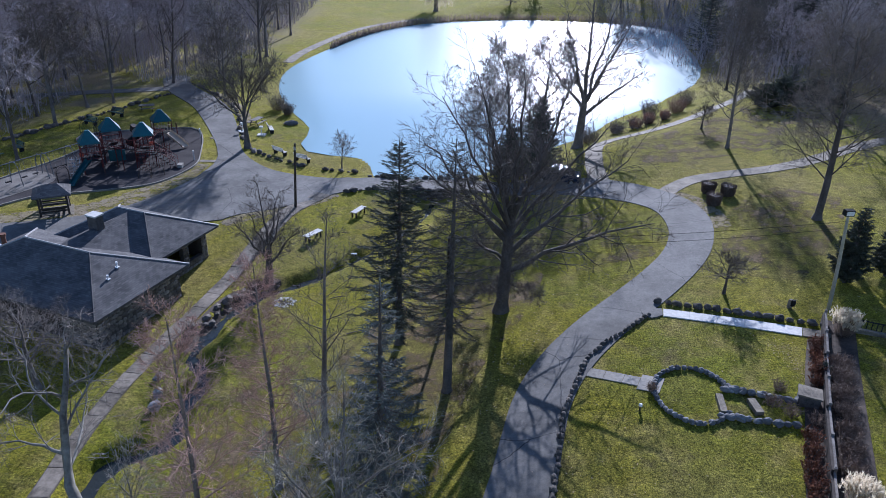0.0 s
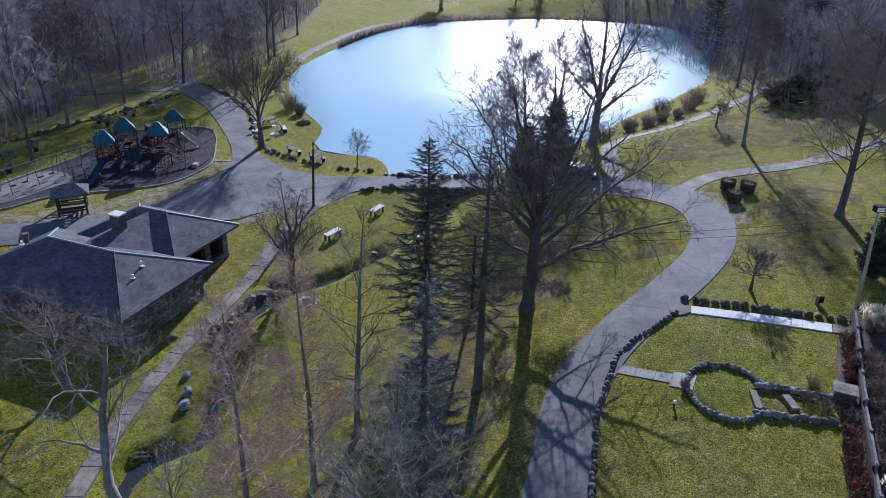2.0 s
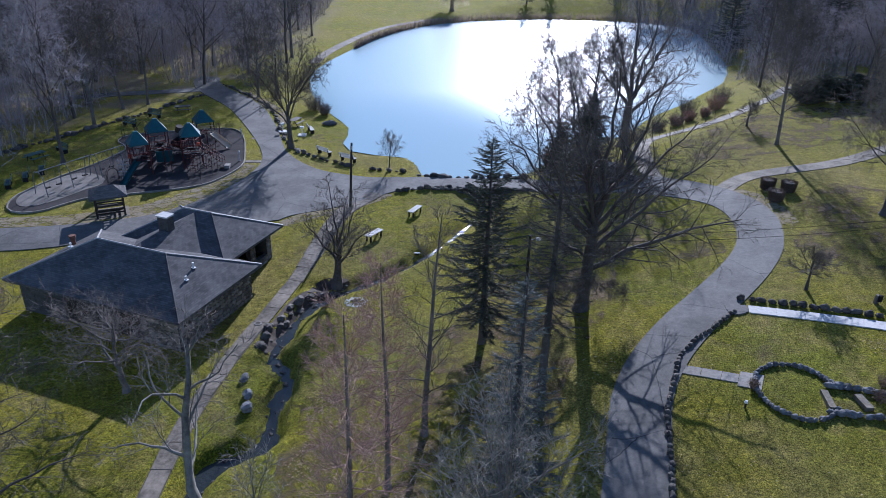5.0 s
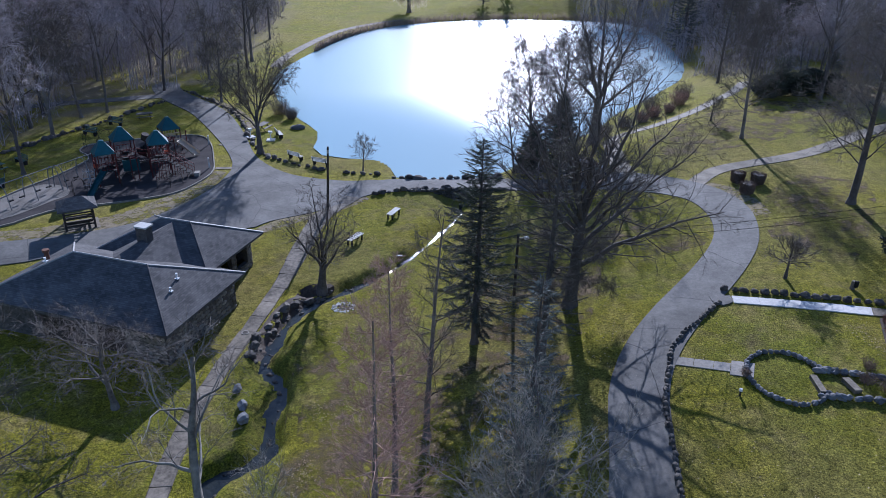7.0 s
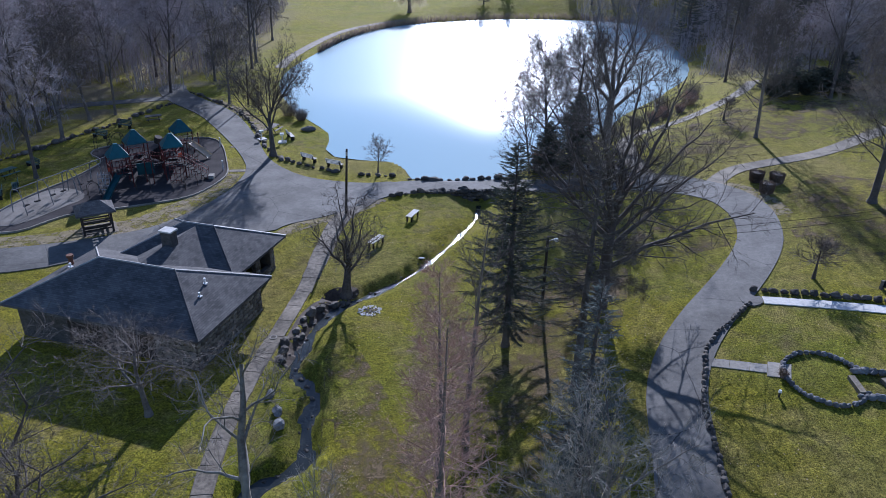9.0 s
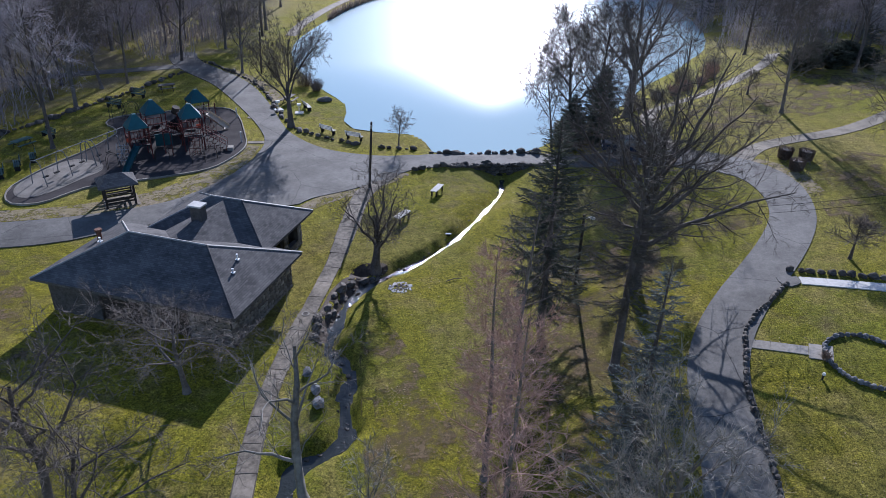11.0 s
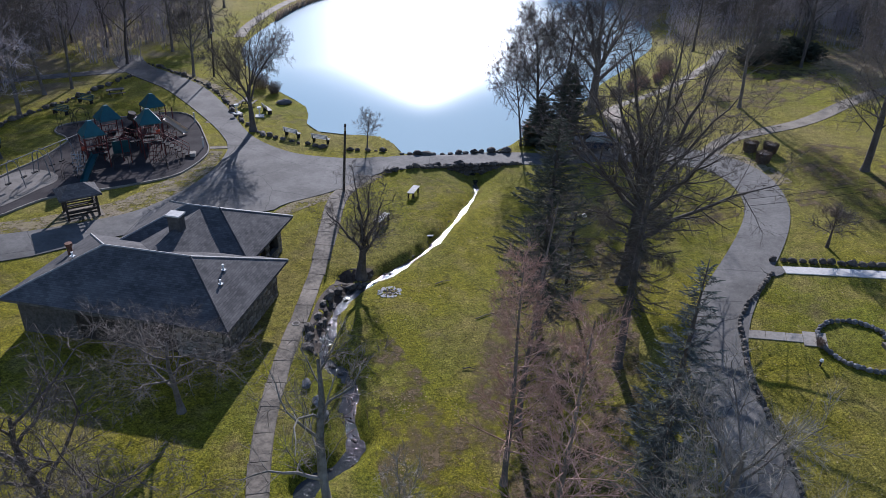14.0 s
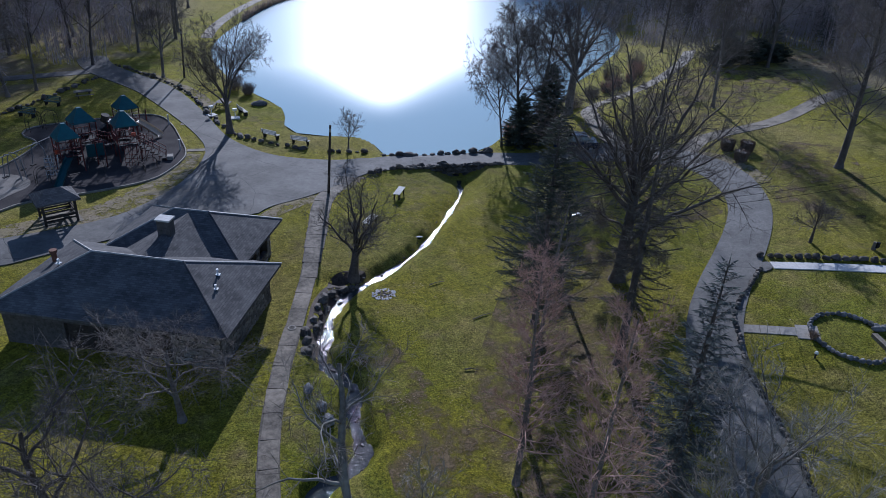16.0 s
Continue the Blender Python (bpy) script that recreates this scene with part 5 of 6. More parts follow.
# the low wall beside the planted border
wall_line = [(21.53, 33.73), (19.56, 29.75), (17.6, 25.7), (15.77, 21.68), (14.29, 18.43)]
gw = thing("border_wall", 17, 25, height(17, 25), 0, "weathered grey rail wall dividing the garden", "garden wall")
for (x0, y0), (x1, y1) in zip(wall_line, wall_line[1:]):
    L, a = math.hypot(x1 - x0, y1 - y0), math.atan2(y1 - y0, x1 - x0)
    xm, ym = (x0 + x1) / 2, (y0 + y1) / 2
    zz = height(xm, ym) - height(17, 25)
    for off, wide, hh, mat, nm in ((0.0, 0.10, 0.72, WEATHERED, "board"), (0.16, 0.10, 0.66, TIMBER, "rail")):
        g = Geo()
        g.box(xm - 17 - math.sin(a) * -off, ym - 25 + math.cos(a) * -off * -1, zz + hh / 2 - 0.1, L, wide, hh, a)
        part(nm, g, mat, gw)
    for s in (0.0, 0.5):
        g = Geo()
        px, py = x0 + (x1 - x0) * s, y0 + (y1 - y0) * s
        g.box(px - 17, py - 25, height(px, py) - height(17, 25) + 0.30, 0.12, 0.14, 0.82, a)
        part("post", g, WEATHERED, gw)
tagged(drape("border_bed", ribbon([(22.29, 33.43), (20.55, 29.88), (18.69, 25.82), (16.85, 21.69), (15.37, 18.43)], 0.75), EARTH, 0.05, step=0.5), "bare dark soil of the planted border", "flower bed", kind="structure")
tagged(drape("border_bed_inner", ribbon([(20.27, 31.78), (18.77, 29.0), (16.94, 25.17), (15.11, 21.26), (13.86, 18.43)], 0.55), EARTH, 0.05, step=0.5), "bare dark soil beside the rail wall", "flower bed", kind="structure")
for i, (x, y, h, w) in enumerate(((19.7, 31.13, 0.9, 1.0), (19.35, 30.28, 0.8, 1.0), (19.0, 29.42, 0.85, 1.0), (18.55, 28.67, 0.9, 1.0), (18.2, 27.93, 0.7, 0.9), (16.04, 24.0, 0.8, 1.1), (15.59, 23.05, 0.9, 1.2), (15.13, 22.1, 0.85, 1.2), (14.79, 21.15, 0.9, 1.2), (14.34, 20.31, 0.8, 1.0))):
    shrub("hydrangea", x, y, h, w, 100 + i, RUST_LEAF, "withered rust-brown hydrangea in the border", group="withered hydrangeas", stems=55, leaf=0.11, leaves=7)
for i, (x, y, h, w) in enumerate(((19.98, 29.12, 0.8, 1.5), (19.51, 28.06, 0.9, 1.5), (18.82, 26.67, 1.0, 1.5), (18.36, 25.5, 0.8, 1.4), (17.78, 24.12, 0.9, 1.4), (17.32, 23.07, 0.8, 1.3), (16.75, 22.01, 0.8, 1.3))):
    shrub("bare_shrub", x, y, h, w, 120 + i, TWIG_BROWN, "tangled leafless shrub beside the rail wall", group="bare shrubs of the border", stems=170, leaf=0.24, leaves=8, fat=0.04, wood=TWIG_BROWN)
for i, (x, y, h, w) in enumerate(((15.46, 26.62, 0.7, 1.1), (15.98, 25.79, 0.7, 1.2), (16.24, 27.68, 0.6, 0.9), (10.25, 28.43, 0.6, 0.6), (16.83, 25.06, 0.7, 1.1))):
    shrub("bare_shrub", x, y, h, w, 140 + i, TWIG_BROWN, "thin leafless shrub by the keyhole wall", group="bare shrubs of the garden", stems=60, leaf=0.2, leaves=7, fat=0.04, wood=TWIG_BROWN)
for i, (x, y, h, w) in enumerate(((21.82, 32.24, 1.6, 1.7), (16.06, 20.22, 1.5, 1.6))):
    shrub("pampas_grass", x, y, h, w, 150 + i, STRAW, "dry straw-coloured ornamental grass clump", "ornamental grass", "ornamental grasses", stems=300, leaf=0.20, leaves=6, wood=REED, top_from=0.82, fat=0.12, rise=2.2)
ivy = shrub("ivy", 18.9, 28.7, 0.9, 0.7, 160, NEEDLE, "dark green ivy climbing the rail wall", "ivy", stems=80, leaf=0.09, leaves=7)

# rail fence behind the border
rail = thing("rail_fence", 23.9, 32.1, height(23.9, 32.1), -24, "low dark picket rail on a pale kerb", "fence")
g = Geo()
g.box(1.2, -0.2, 0.05, 6.0, 0.22, 0.3)
part("kerb", g, PAVING, rail)
g = Geo()
g.box(1.2, 0.0, 0.62, 6.0, 0.05, 0.06)
part("top_rail", g, BLACK, rail)
for i in range(25):
    g = Geo()
    g.box(-1.8 + i * 0.25, 0.0, 0.3, 0.04, 0.04, 0.75)
    part("picket", g, BLACK, rail)

stump = thing("water_tap_post", 20.3, 35.3, height(20.3, 35.3), 10, "squat weathered post with a dark box", "post")
g = Geo()
g.box(0, 0, 0.25, 0.22, 0.2, 0.6, 0, 0.85)
part("post", g, WEATHERED, stump)
g = Geo()
g.box(0.08, -0.14, 0.38, 0.22, 0.14, 0.4)
part("box", g, BLACK, stump)
mk = thing("garden_lamp", 9.3, 27.1, height(9.3, 27.1), 0, "short post lamp with a pale cap", "garden lamp")
g = Geo()
g.tube([(0, 0, -0.1), (0, 0, 0.28)], 0.05, 8)
part("post", g, TIMBER, mk)
g = Geo()
g.tube([(0, 0, 0.28), (0, 0, 0.40)], [0.10, 0.07], 8)
part("cap", g, WHITE_PAINT, mk)

# ---- poles and wires ----
up = thing("utility_pole", -12.5, 57.1, height(-12.5, 57.1), 0, "plain dark wooden utility pole", "utility pole", "utility poles")
g = Geo()
g.tube([(-0.1, 0.1, -0.3), (0.2, 0.1, 5.85)], [0.12, 0.085], 10)
part("pole", g, TIMBER, up)
g = Geo()
g.box(0.17, 0, 5.45, 0.16, 0.1, 0.28)
part("bracket", g, STEEL, up)
copy_thing(up, pose(-26.0, 95.5, height(-26, 95.5), 0, 0, 20))
lp = thing("lamp_post", 0.2, 38.9, height(0.2, 38.9), 0, "dark wooden lamp post with a small white lamp", "lamp post")
g = Geo()
g.tube([(0, 0, -0.3), (0, 0, 5.2)], [0.11, 0.08], 10)
part("pole", g, TIMBER, lp)
g = Geo()
g.tube([(0, 0, 4.9), (0.45, -0.1, 5.05)], 0.03, 6)
part("arm", g, STEEL, lp)
g = Geo()
g.blob(0.5, -0.1, 5.0, 0.17, 0.17, 0.12, 3, 0.02)
part("lamp_head", g, WHITE_PAINT, lp)
fp = thing("floodlight_pole", 22.5, 35.0, height(22.5, 35.0), 0, "tall grey steel pole with a floodlight", "floodlight")
g = Geo()
g.tube([(0, 0, -0.3), (-0.25, 0.0, 3.0), (-0.55, 0.0, 6.0)], [0.12, 0.10, 0.075], 10)
part("pole", g, STEEL, fp)
g = Geo()
g.box(-0.62, -0.1, 6.15, 0.5, 0.34, 0.34)
fl = part("floodlight", g, BLACK, fp)
g = Geo()
g.box(-0.62, -0.285, 6.15, 0.4, 0.03, 0.24)
part("lens", g, WHITE_PAINT, fl)
for sag, z0, z1 in ((0.5, 4.9, 5.2), (0.35, 5.15, 5.6)):
    a = Vector((0.2, 38.9, height(0.2, 38.9) + z0))
    b2 = Vector((22.05, 35.0, height(22.5, 35.0) + z1))
    g = Geo()
    g.tube([a.lerp(b2, i / 12) - Vector((0, 0, sag * 4 * (i / 12) * (1 - i / 12))) for i in range(13)], 0.012, 4)
    tagged(part("overhead_wire", g, BLACK), "thin black wire strung between two poles", "wire", "overhead wires")

# ---- the culvert ----
cv = thing("culvert_wall", -0.7, 60.75, -3.1, 0, "dark dry-stone headwall with a culvert mouth", "stone wall")
crng = random.Random(77)
for row in range(6):
    zr = 0.1 + row * 0.29
    half = 0.55 + zr / 0.40
    x = -half
    while x < half:
        s = crng.uniform(0.36, 0.56)
        if not (abs(x) < 0.45 and row < 3):
            ob = new("stone", STONES[crng.randrange(8)][1])
            ob.matrix_basis = Matrix.LocRotScale((x + 0.15, -0.02 + 0.035 * row + crng.uniform(-.05, .05), zr - 0.12), Euler((0, crng.uniform(-.15, .15), crng.uniform(-.3, .3))), (s, s, s * 0.75))
            ob.parent = cv
        x += s * 1.0
g = Geo()
g.box(0, 0.3, 0.85, 9.4, 0.3, 1.5)
part("backing", g, MASONRY, cv)
g = Geo()
g.tube([(0, -0.05, 0.42), (0, 0.4, 0.42)], 0.42, 16)
part("culvert_mouth", g, BLACK, cv, "black mouth of the culvert pipe")

# ---- the gazebo ----
gz = thing("gazebo", -32.4, 55.3, height(-32.4, 55.3), 24, "small dark timber gazebo with a hipped roof", "gazebo")
g = Geo()
g.box(0.1, 0.0, -0.03, 2.6, 2.3, 0.16)
part("floor_slab", g, PAVING, gz)
for sx in (-1, 1):
    for sy in (-1, 1):
        g = Geo()
        g.box(sx * 1.05, sy * 0.95, 0.92, 0.16, 0.16, 1.86)
        part("post", g, TIMBER, gz)
for sx, sy, L, a in ((0, 0.95, 2.1, 0), (0, -0.95, 2.1, 0), (1.05, 0, 1.9, math.pi / 2)):
    for zz in (0.3, 0.6, 0.9):
        g = Geo()
        g.box(sx * 1.0, sy, zz + 0.1, L, 0.06, 0.12, a)
        part("rail", g, TIMBER, gz)
for sy in (-0.65, 0.65):
    g = Geo()
    g.box(0, sy, 0.55, 1.9, 0.4, 0.08)
    part("bench_seat", g, TIMBER, gz)
g = Geo()
g.add([(-1.45, -1.3, 1.85), (1.45, -1.3, 1.85), (1.45, 1.3, 1.85), (-1.45, 1.3, 1.85), (-0.5, 0, 2.5), (0.5, 0, 2.5), (-1.45, -1.3, 1.73), (1.45, -1.3, 1.73), (1.45, 1.3, 1.73), (-1.45, 1.3, 1.73)],
      [(0, 1, 5, 4), (1, 2, 5), (2, 3, 4, 5), (3, 0, 4), (1, 0, 6, 7), (2, 1, 7, 8), (3, 2, 8, 9), (0, 3, 9, 6), (6, 9, 8, 7)])
shingle_uv(part("roof", g, SHINGLE, gz))

# ---- playground ----
kerb = thing("playground_kerb", -32, 68, height(-32, 68), 0, "pale concrete edging round the rubber surface", "kerb", kind="structure")
edge = along(MAT_SHAPE, 1.0, True)
for i in range(len(edge)):
    (x0, y0, _), (x1, y1, _) = edge[i], edge[(i + 1) % len(edge)]
    g = Geo()
    g.box((x0 + x1) / 2 + 32, (y0 + y1) / 2 - 68, 0.07, math.hypot(x1 - x0, y1 - y0) + 0.02, 0.10, 0.17, math.atan2(y1 - y0, x1 - x0))
    part("kerb_stone", g, KERB, kerb)

PX, PY = -31.0, 68.0
play = thing("play_structure", PX, PY, height(PX, PY) + 0.05, 0, "climbing frame with four teal canopies and slides", "playground")


def at_play(x, y):
    return x - PX, y - PY


def play_tower(x, y, rz, w, apex, deck, rail_mat):
    x, y = at_play(x, y)
    c, s = math.cos(rz), math.sin(rz)

    def spot(a, b2):
        return x + a * c - b2 * s, y + a * s + b2 * c
    eave = apex - 1.1
    g = Geo()
    k = w * 0.54
    ring_pts = [spot(a * k, b2 * k) + (eave,) for a, b2 in ((-1, -1), (1, -1), (1, 1), (-1, 1))]
    mid_pts = [spot(a * k * 0.52, b2 * k * 0.52) + (eave + 0.62,) for a, b2 in ((-1, -1), (1, -1), (1, 1), (-1, 1))]
    top_pts = [spot(a * 0.16, b2 * 0.16) + (apex,) for a, b2 in ((-1, -1), (1, -1), (1, 1), (-1, 1))]
    low_pts = [(a, b2, z - 0.08) for a, b2, z in ring_pts]
    g.add(ring_pts + mid_pts + top_pts + low_pts, [(i, (i + 1) % 4, 4 + (i + 1) % 4, 4 + i) for i in range(4)] + [(4 + i, 4 + (i + 1) % 4, 8 + (i + 1) % 4, 8 + i) for i in range(4)] + [(8, 9, 10, 11), (15, 14, 13, 12)]
          + [((i + 1) % 4, i, 12 + i, 12 + (i + 1) % 4) for i in range(4)])
    part("canopy", g, TEAL, play, "teal moulded canopy")
    for a, b2 in ((-1, -1), (1, -1), (1, 1), (-1, 1)):
        q = spot(a * w / 2, b2 * w / 2)
        g = Geo()
        g.tube([(*q, -0.05), (*q, eave + 0.1)], 0.055, 8)
        part("post", g, MAROON, play)
    g = Geo()
    g.box(x, y, deck, w, w, 0.08, rz)
    part("deck", g, BLACK, play)
    for a, b2, L, r2 in ((0, -1, w, 0), (0, 1, w, 0), (-1, 0, w, math.pi / 2), (1, 0, w, math.pi / 2)):
        if (a, b2) == (1, 0):
            continue
        q = spot(a * w / 2, b2 * w / 2)
        g = Geo()
        g.box(*q, deck + 0.85, L, 0.05, 0.05, rz + r2)
        g.box(*q, deck + 0.2, L, 0.05, 0.05, rz + r2)
        for j in range(6):
            f = (j + 0.5) / 6 - 0.5
            g.box(q[0] + math.cos(rz + r2) * L * f, q[1] + math.sin(rz + r2) * L * f, deck + 0.52, 0.03, 0.03, 0.65, rz + r2)
        part("railing", g, rail_mat, play)


def slide(p, q, wide, mat, label):
    """A chute with raised sides from p down to q."""
    g = Geo()
    p, q = Vector(p), Vector(q)
    d = (q - p).normalized()
    side = Vector((-d.y, d.x, 0)).normalized()
    n = 8
    prof = ((-wide / 2, 0.22), (-wide / 2 + 0.06, 0.0), (wide / 2 - 0.06, 0.0), (wide / 2, 0.22))
    rows = []
    for i in range(n + 1):
        s = i / n
        z = p.z + (q.z - p.z) * (s ** 1.15 if s < 0.85 else s) + 0.05
        base = Vector((p.x + (q.x - p.x) * s, p.y + (q.y - p.y) * s, z))
        rows.append([tuple(base + side * a + Vector((0, 0, b2))) for a, b2 in prof] + [tuple(base + side * a + Vector((0, 0, b2 - 0.07))) for a, b2 in reversed(prof)])
    vs = [v for r in rows for v in r]
    fs = []
    for i in range(n):
        for k in range(8):
            fs.append((i * 8 + k, i * 8 + (k + 1) % 8, (i + 1) * 8 + (k + 1) % 8, (i + 1) * 8 + k))
    g.add(vs, fs + [tuple(range(7, -1, -1)), tuple(n * 8 + k for k in range(8))])
    part("slide", g, mat, play, label)


play_tower(-33.35, 65.2, 0.5, 1.7, 4.1, 1.3, MAROON)
play_tower(-32.7, 68.6, 0.5, 1.8, 4.4, 1.5, MAROON)
play_tower(-29.1, 67.6, 0.35, 1.8, 4.3, 1.45, MAROON)
play_tower(-30.1, 75.4, 0.5, 1.8, 3.5, 1.1, TAN)
slide((*at_play(-33.0, 63.9), 1.5), (*at_play(-33.5, 60.9), 0.12), 0.6, TEAL_SHADED, "teal plastic slide with shade in its colour")
slide((*at_play(-29.0, 74.0), 1.3), (*at_play(-26.9, 72.9), 0.15), 0.95, TAN, "tan double slide")
slide((*at_play(-32.6, 69.0), 1.7), (*at_play(-33.4, 71.0), 0.3), 0.65, BLACK, "dark curved slide")
# stair with rails from the third tower
stair = Geo()
p, q = Vector((*at_play(-28.1, 67.0), 1.6)), Vector((*at_play(-25.9, 66.9), 0.2))
for i in range(7):
    c = p.lerp(q, (i + 0.5) / 7)
    stair.box(c.x, c.y, c.z - 0.1, 0.32, 0.8, 0.07)
part("stair", stair, BLACK, play)
for dy in (-0.42, 0.42):
    g = Geo()
    for lift in (0.5, 0.85):
        g.tube([p + Vector((0, dy, lift)), q + Vector((0, dy, lift))], 0.028, 6)
    for i in range(5):
        c = p.lerp(q, i / 4)
        g.tube([c + Vector((0, dy, -c.z)), c + Vector((0, dy, 0.85))], 0.022, 6)
    part("handrail", g, MAROON, play)
# bridges and panels between the towers
for (x0, y0, z0), (x1, y1, z1), nm in (((-33.0, 65.5, 1.5), (-32.7, 67.0, 1.7), "bridge"), ((-31.6, 67.7, 1.7), (-29.9, 67.3, 1.6), "bridge"), ((-29.3, 68.0, 1.6), (-29.8, 73.3, 1.3), "bridge")):
    g = Geo()
    a, b2 = Vector((*at_play(x0, y0), z0)), Vector((*at_play(x1, y1), z1))
    L, ang = (b2 - a).length, math.atan2(b2.y - a.y, b2.x - a.x)
    n = max(4, int(L / 0.22))
    for i in range(n):
        c = a.lerp(b2, (i + 0.5) / n)
        g.box(c.x, c.y, c.z - 0.25 * math.sin(math.pi * (i + 0.5) / n), L / n * 0.9, 0.85, 0.07, ang)
    part(nm, g, BLACK, play)
    for sgn in (-1, 1):
        off = Vector((-math.sin(ang), math.cos(ang), 0)) * 0.45 * sgn
        g = Geo()
        g.tube([a + off + Vector((0, 0, 0.8)), a.lerp(b2, 0.5) + off + Vector((0, 0, 0.62)), b2 + off + Vector((0, 0, 0.8))], 0.026, 6)
        for i in range(9):
            c = a.lerp(b2, i / 8) + off
            g.tube([c + Vector((0, 0, -0.15)), c + Vector((0, 0, 0.72))], 0.016, 4)
        part("bridge_rail", g, MAROON, play)
# round climbers, panels and ladders
for cx, cy, zz, r in ((-34.4, 63.6, 0, 0.7), (-28.6, 65.6, 0, 0.8), (-27.6, 68.6, 0, 0.6)):
    g = Geo()
    x, y = at_play(cx, cy)
    for k in range(5):
        w = k * 0.5
        g.tube([(x - 0.5 + 0.25 * k, y, 0), (x - 0.5 + 0.25 * k + 0.15 * math.sin(w * 3), y + 0.1, 0.9), (x - 0.5 + 0.25 * k, y + 0.35, 1.8)], 0.024, 6)
    for k in range(5):
        g.tube([(x - 0.55, y + 0.05 * k, 0.3 + 0.33 * k), (x + 0.55, y + 0.05 * k, 0.3 + 0.33 * k)], 0.02, 6)
    part("climber", g, STEEL if cx < -30 else MAROON, play)
for cx, cy, zz, mat, lab in ((-34.1, 64.9, 1.75, RED, "red activity panel"), (-28.5, 67.9, 2.05, RED, "red activity panel"), (-30.9, 70.2, 1.1, TAN, "tan play panel")):
    g = Geo()
    g.box(*at_play(cx, cy), zz, 0.38, 0.07, 0.36, 0.5)
    part("panel", g, mat, play, lab)
g = Geo()
x, y = at_play(-31.3, 70.6)
for k in range(13):
    a = k * 0.62
    g.tube([(x + 0.5 * math.cos(a), y + 0.5 * math.sin(a), 0.4 + 0.17 * k), (x + 0.5 * math.cos(a + 0.62), y + 0.5 * math.sin(a + 0.62), 0.4 + 0.17 * (k + 1))], 0.33, 8)
part("tube_slide", g, BLACK, play, "dark spiral tube slide", smooth=True)
g = Geo()
g.tube([(x + 0.1, y, 2.5), (x + 0.3, y - 0.1, 3.1)], 0.36, 10)
part("tube_hood", g, TIMBER, play, "dark hood of the tube slide")
g = Geo()
g.box(*at_play(-30.3, 70.5), 2.6, 1.4, 0.8, 0.07, 0.5)
part("flat_roof", g, STEEL, play)
for cx, cy in ((-30.9, 70.0), (-29.7, 70.0), (-30.9, 71.0), (-29.7, 71.0)):
    g = Geo()
    q = at_play(cx, cy)
    g.tube([(*q, 0), (*q, 2.6)], 0.045, 8)
    part("post", g, MAROON, play)

# looped climbers at the front, arches on the back mat, a panel wall and the stair's landing
for cx, cy, rz0, r0, hh in ((-27.0, 64.6, 0.3, 0.55, 1.15), (-27.9, 63.6, 0.3, 0.55, 1.0), (-34.9, 62.3, 0.6, 0.5, 1.5), (-38.6, 76.4, 1.0, 0.8, 1.9), (-37.4, 77.2, 1.0, 0.8, 1.7), (-31.2, 64.2, 0.2, 0.6, 1.3)):
    x, y = at_play(cx, cy)
    g = Geo()
    for off in (-0.22, 0.22):
        ox, oy = -math.sin(rz0) * off, math.cos(rz0) * off
        g.tube([(x + ox - math.cos(rz0) * r0, y + oy - math.sin(rz0) * r0, -0.05)] + [(x + ox - math.cos(rz0) * r0 * math.cos(w), y + oy - math.sin(rz0) * r0 * math.cos(w), hh * 0.6 + hh * 0.4 * math.sin(w)) for w in (0.0, 0.5, 1.05, 1.57, 2.1, 2.64, 3.14)] + [(x + ox + math.cos(rz0) * r0, y + oy + math.sin(rz0) * r0, -0.05)], 0.024, 6)
    for k in (0.3, 0.6):
        for sg in (-1, 1):
            q = (x + sg * math.cos(rz0) * r0, y + sg * math.sin(rz0) * r0)
            g.tube([(q[0] - math.sin(rz0) * 0.22, q[1] + math.cos(rz0) * 0.22, hh * k), (q[0] + math.sin(rz0) * 0.22, q[1] - math.cos(rz0) * 0.22, hh * k)], 0.018, 5)
    part("arch_climber", g, TIMBER, play, "dark bent-tube climber")
for cx, cy in ((-34.6, 67.0), (-34.2, 69.8), (-31.4, 66.2), (-30.6, 65.6), (-29.9, 69.4), (-31.2, 72.6), (-28.8, 72.0), (-28.2, 74.6)):
    g = Geo()
    q = at_play(cx, cy)
    g.tube([(*q, -0.05), (*q, 2.3)], 0.05, 8)
    part("post", g, MAROON, play)
for (x0, y0), (x1, y1), z0 in (((-34.6, 67.0), (-34.2, 69.8), 2.2), ((-31.4, 66.2), (-30.6, 65.6), 2.2), ((-31.2, 72.6), (-28.8, 72.0), 2.25), ((-29.9, 69.4), (-28.8, 72.0), 2.25)):
    g = Geo()
    for off in (-0.3, 0.3):
        g.tube([(*at_play(x0 + off, y0), z0), (*at_play(x1 + off, y1), z0)], 0.03, 6)
    for i in range(7):
        k = (i + 0.5) / 7
        xm, ym = at_play(x0 + (x1 - x0) * k, y0 + (y1 - y0) * k)
        g.tube([(xm - 0.3, ym, z0), (xm + 0.3, ym, z0)], 0.02, 5)
    part("overhead_ladder", g, MAROON, play)
g = Geo()
g.box(*at_play(-31.5, 66.6), 1.2, 1.5, 0.08, 1.1, 0.3)
part("panel", g, TEAL_SHADED, play, "dark climbing panel")
g = Geo()
g.box(*at_play(-25.6, 66.9), 0.18, 0.5, 0.7, 0.34)
part("landing", g, KERB, play, "pale landing step of the stair")

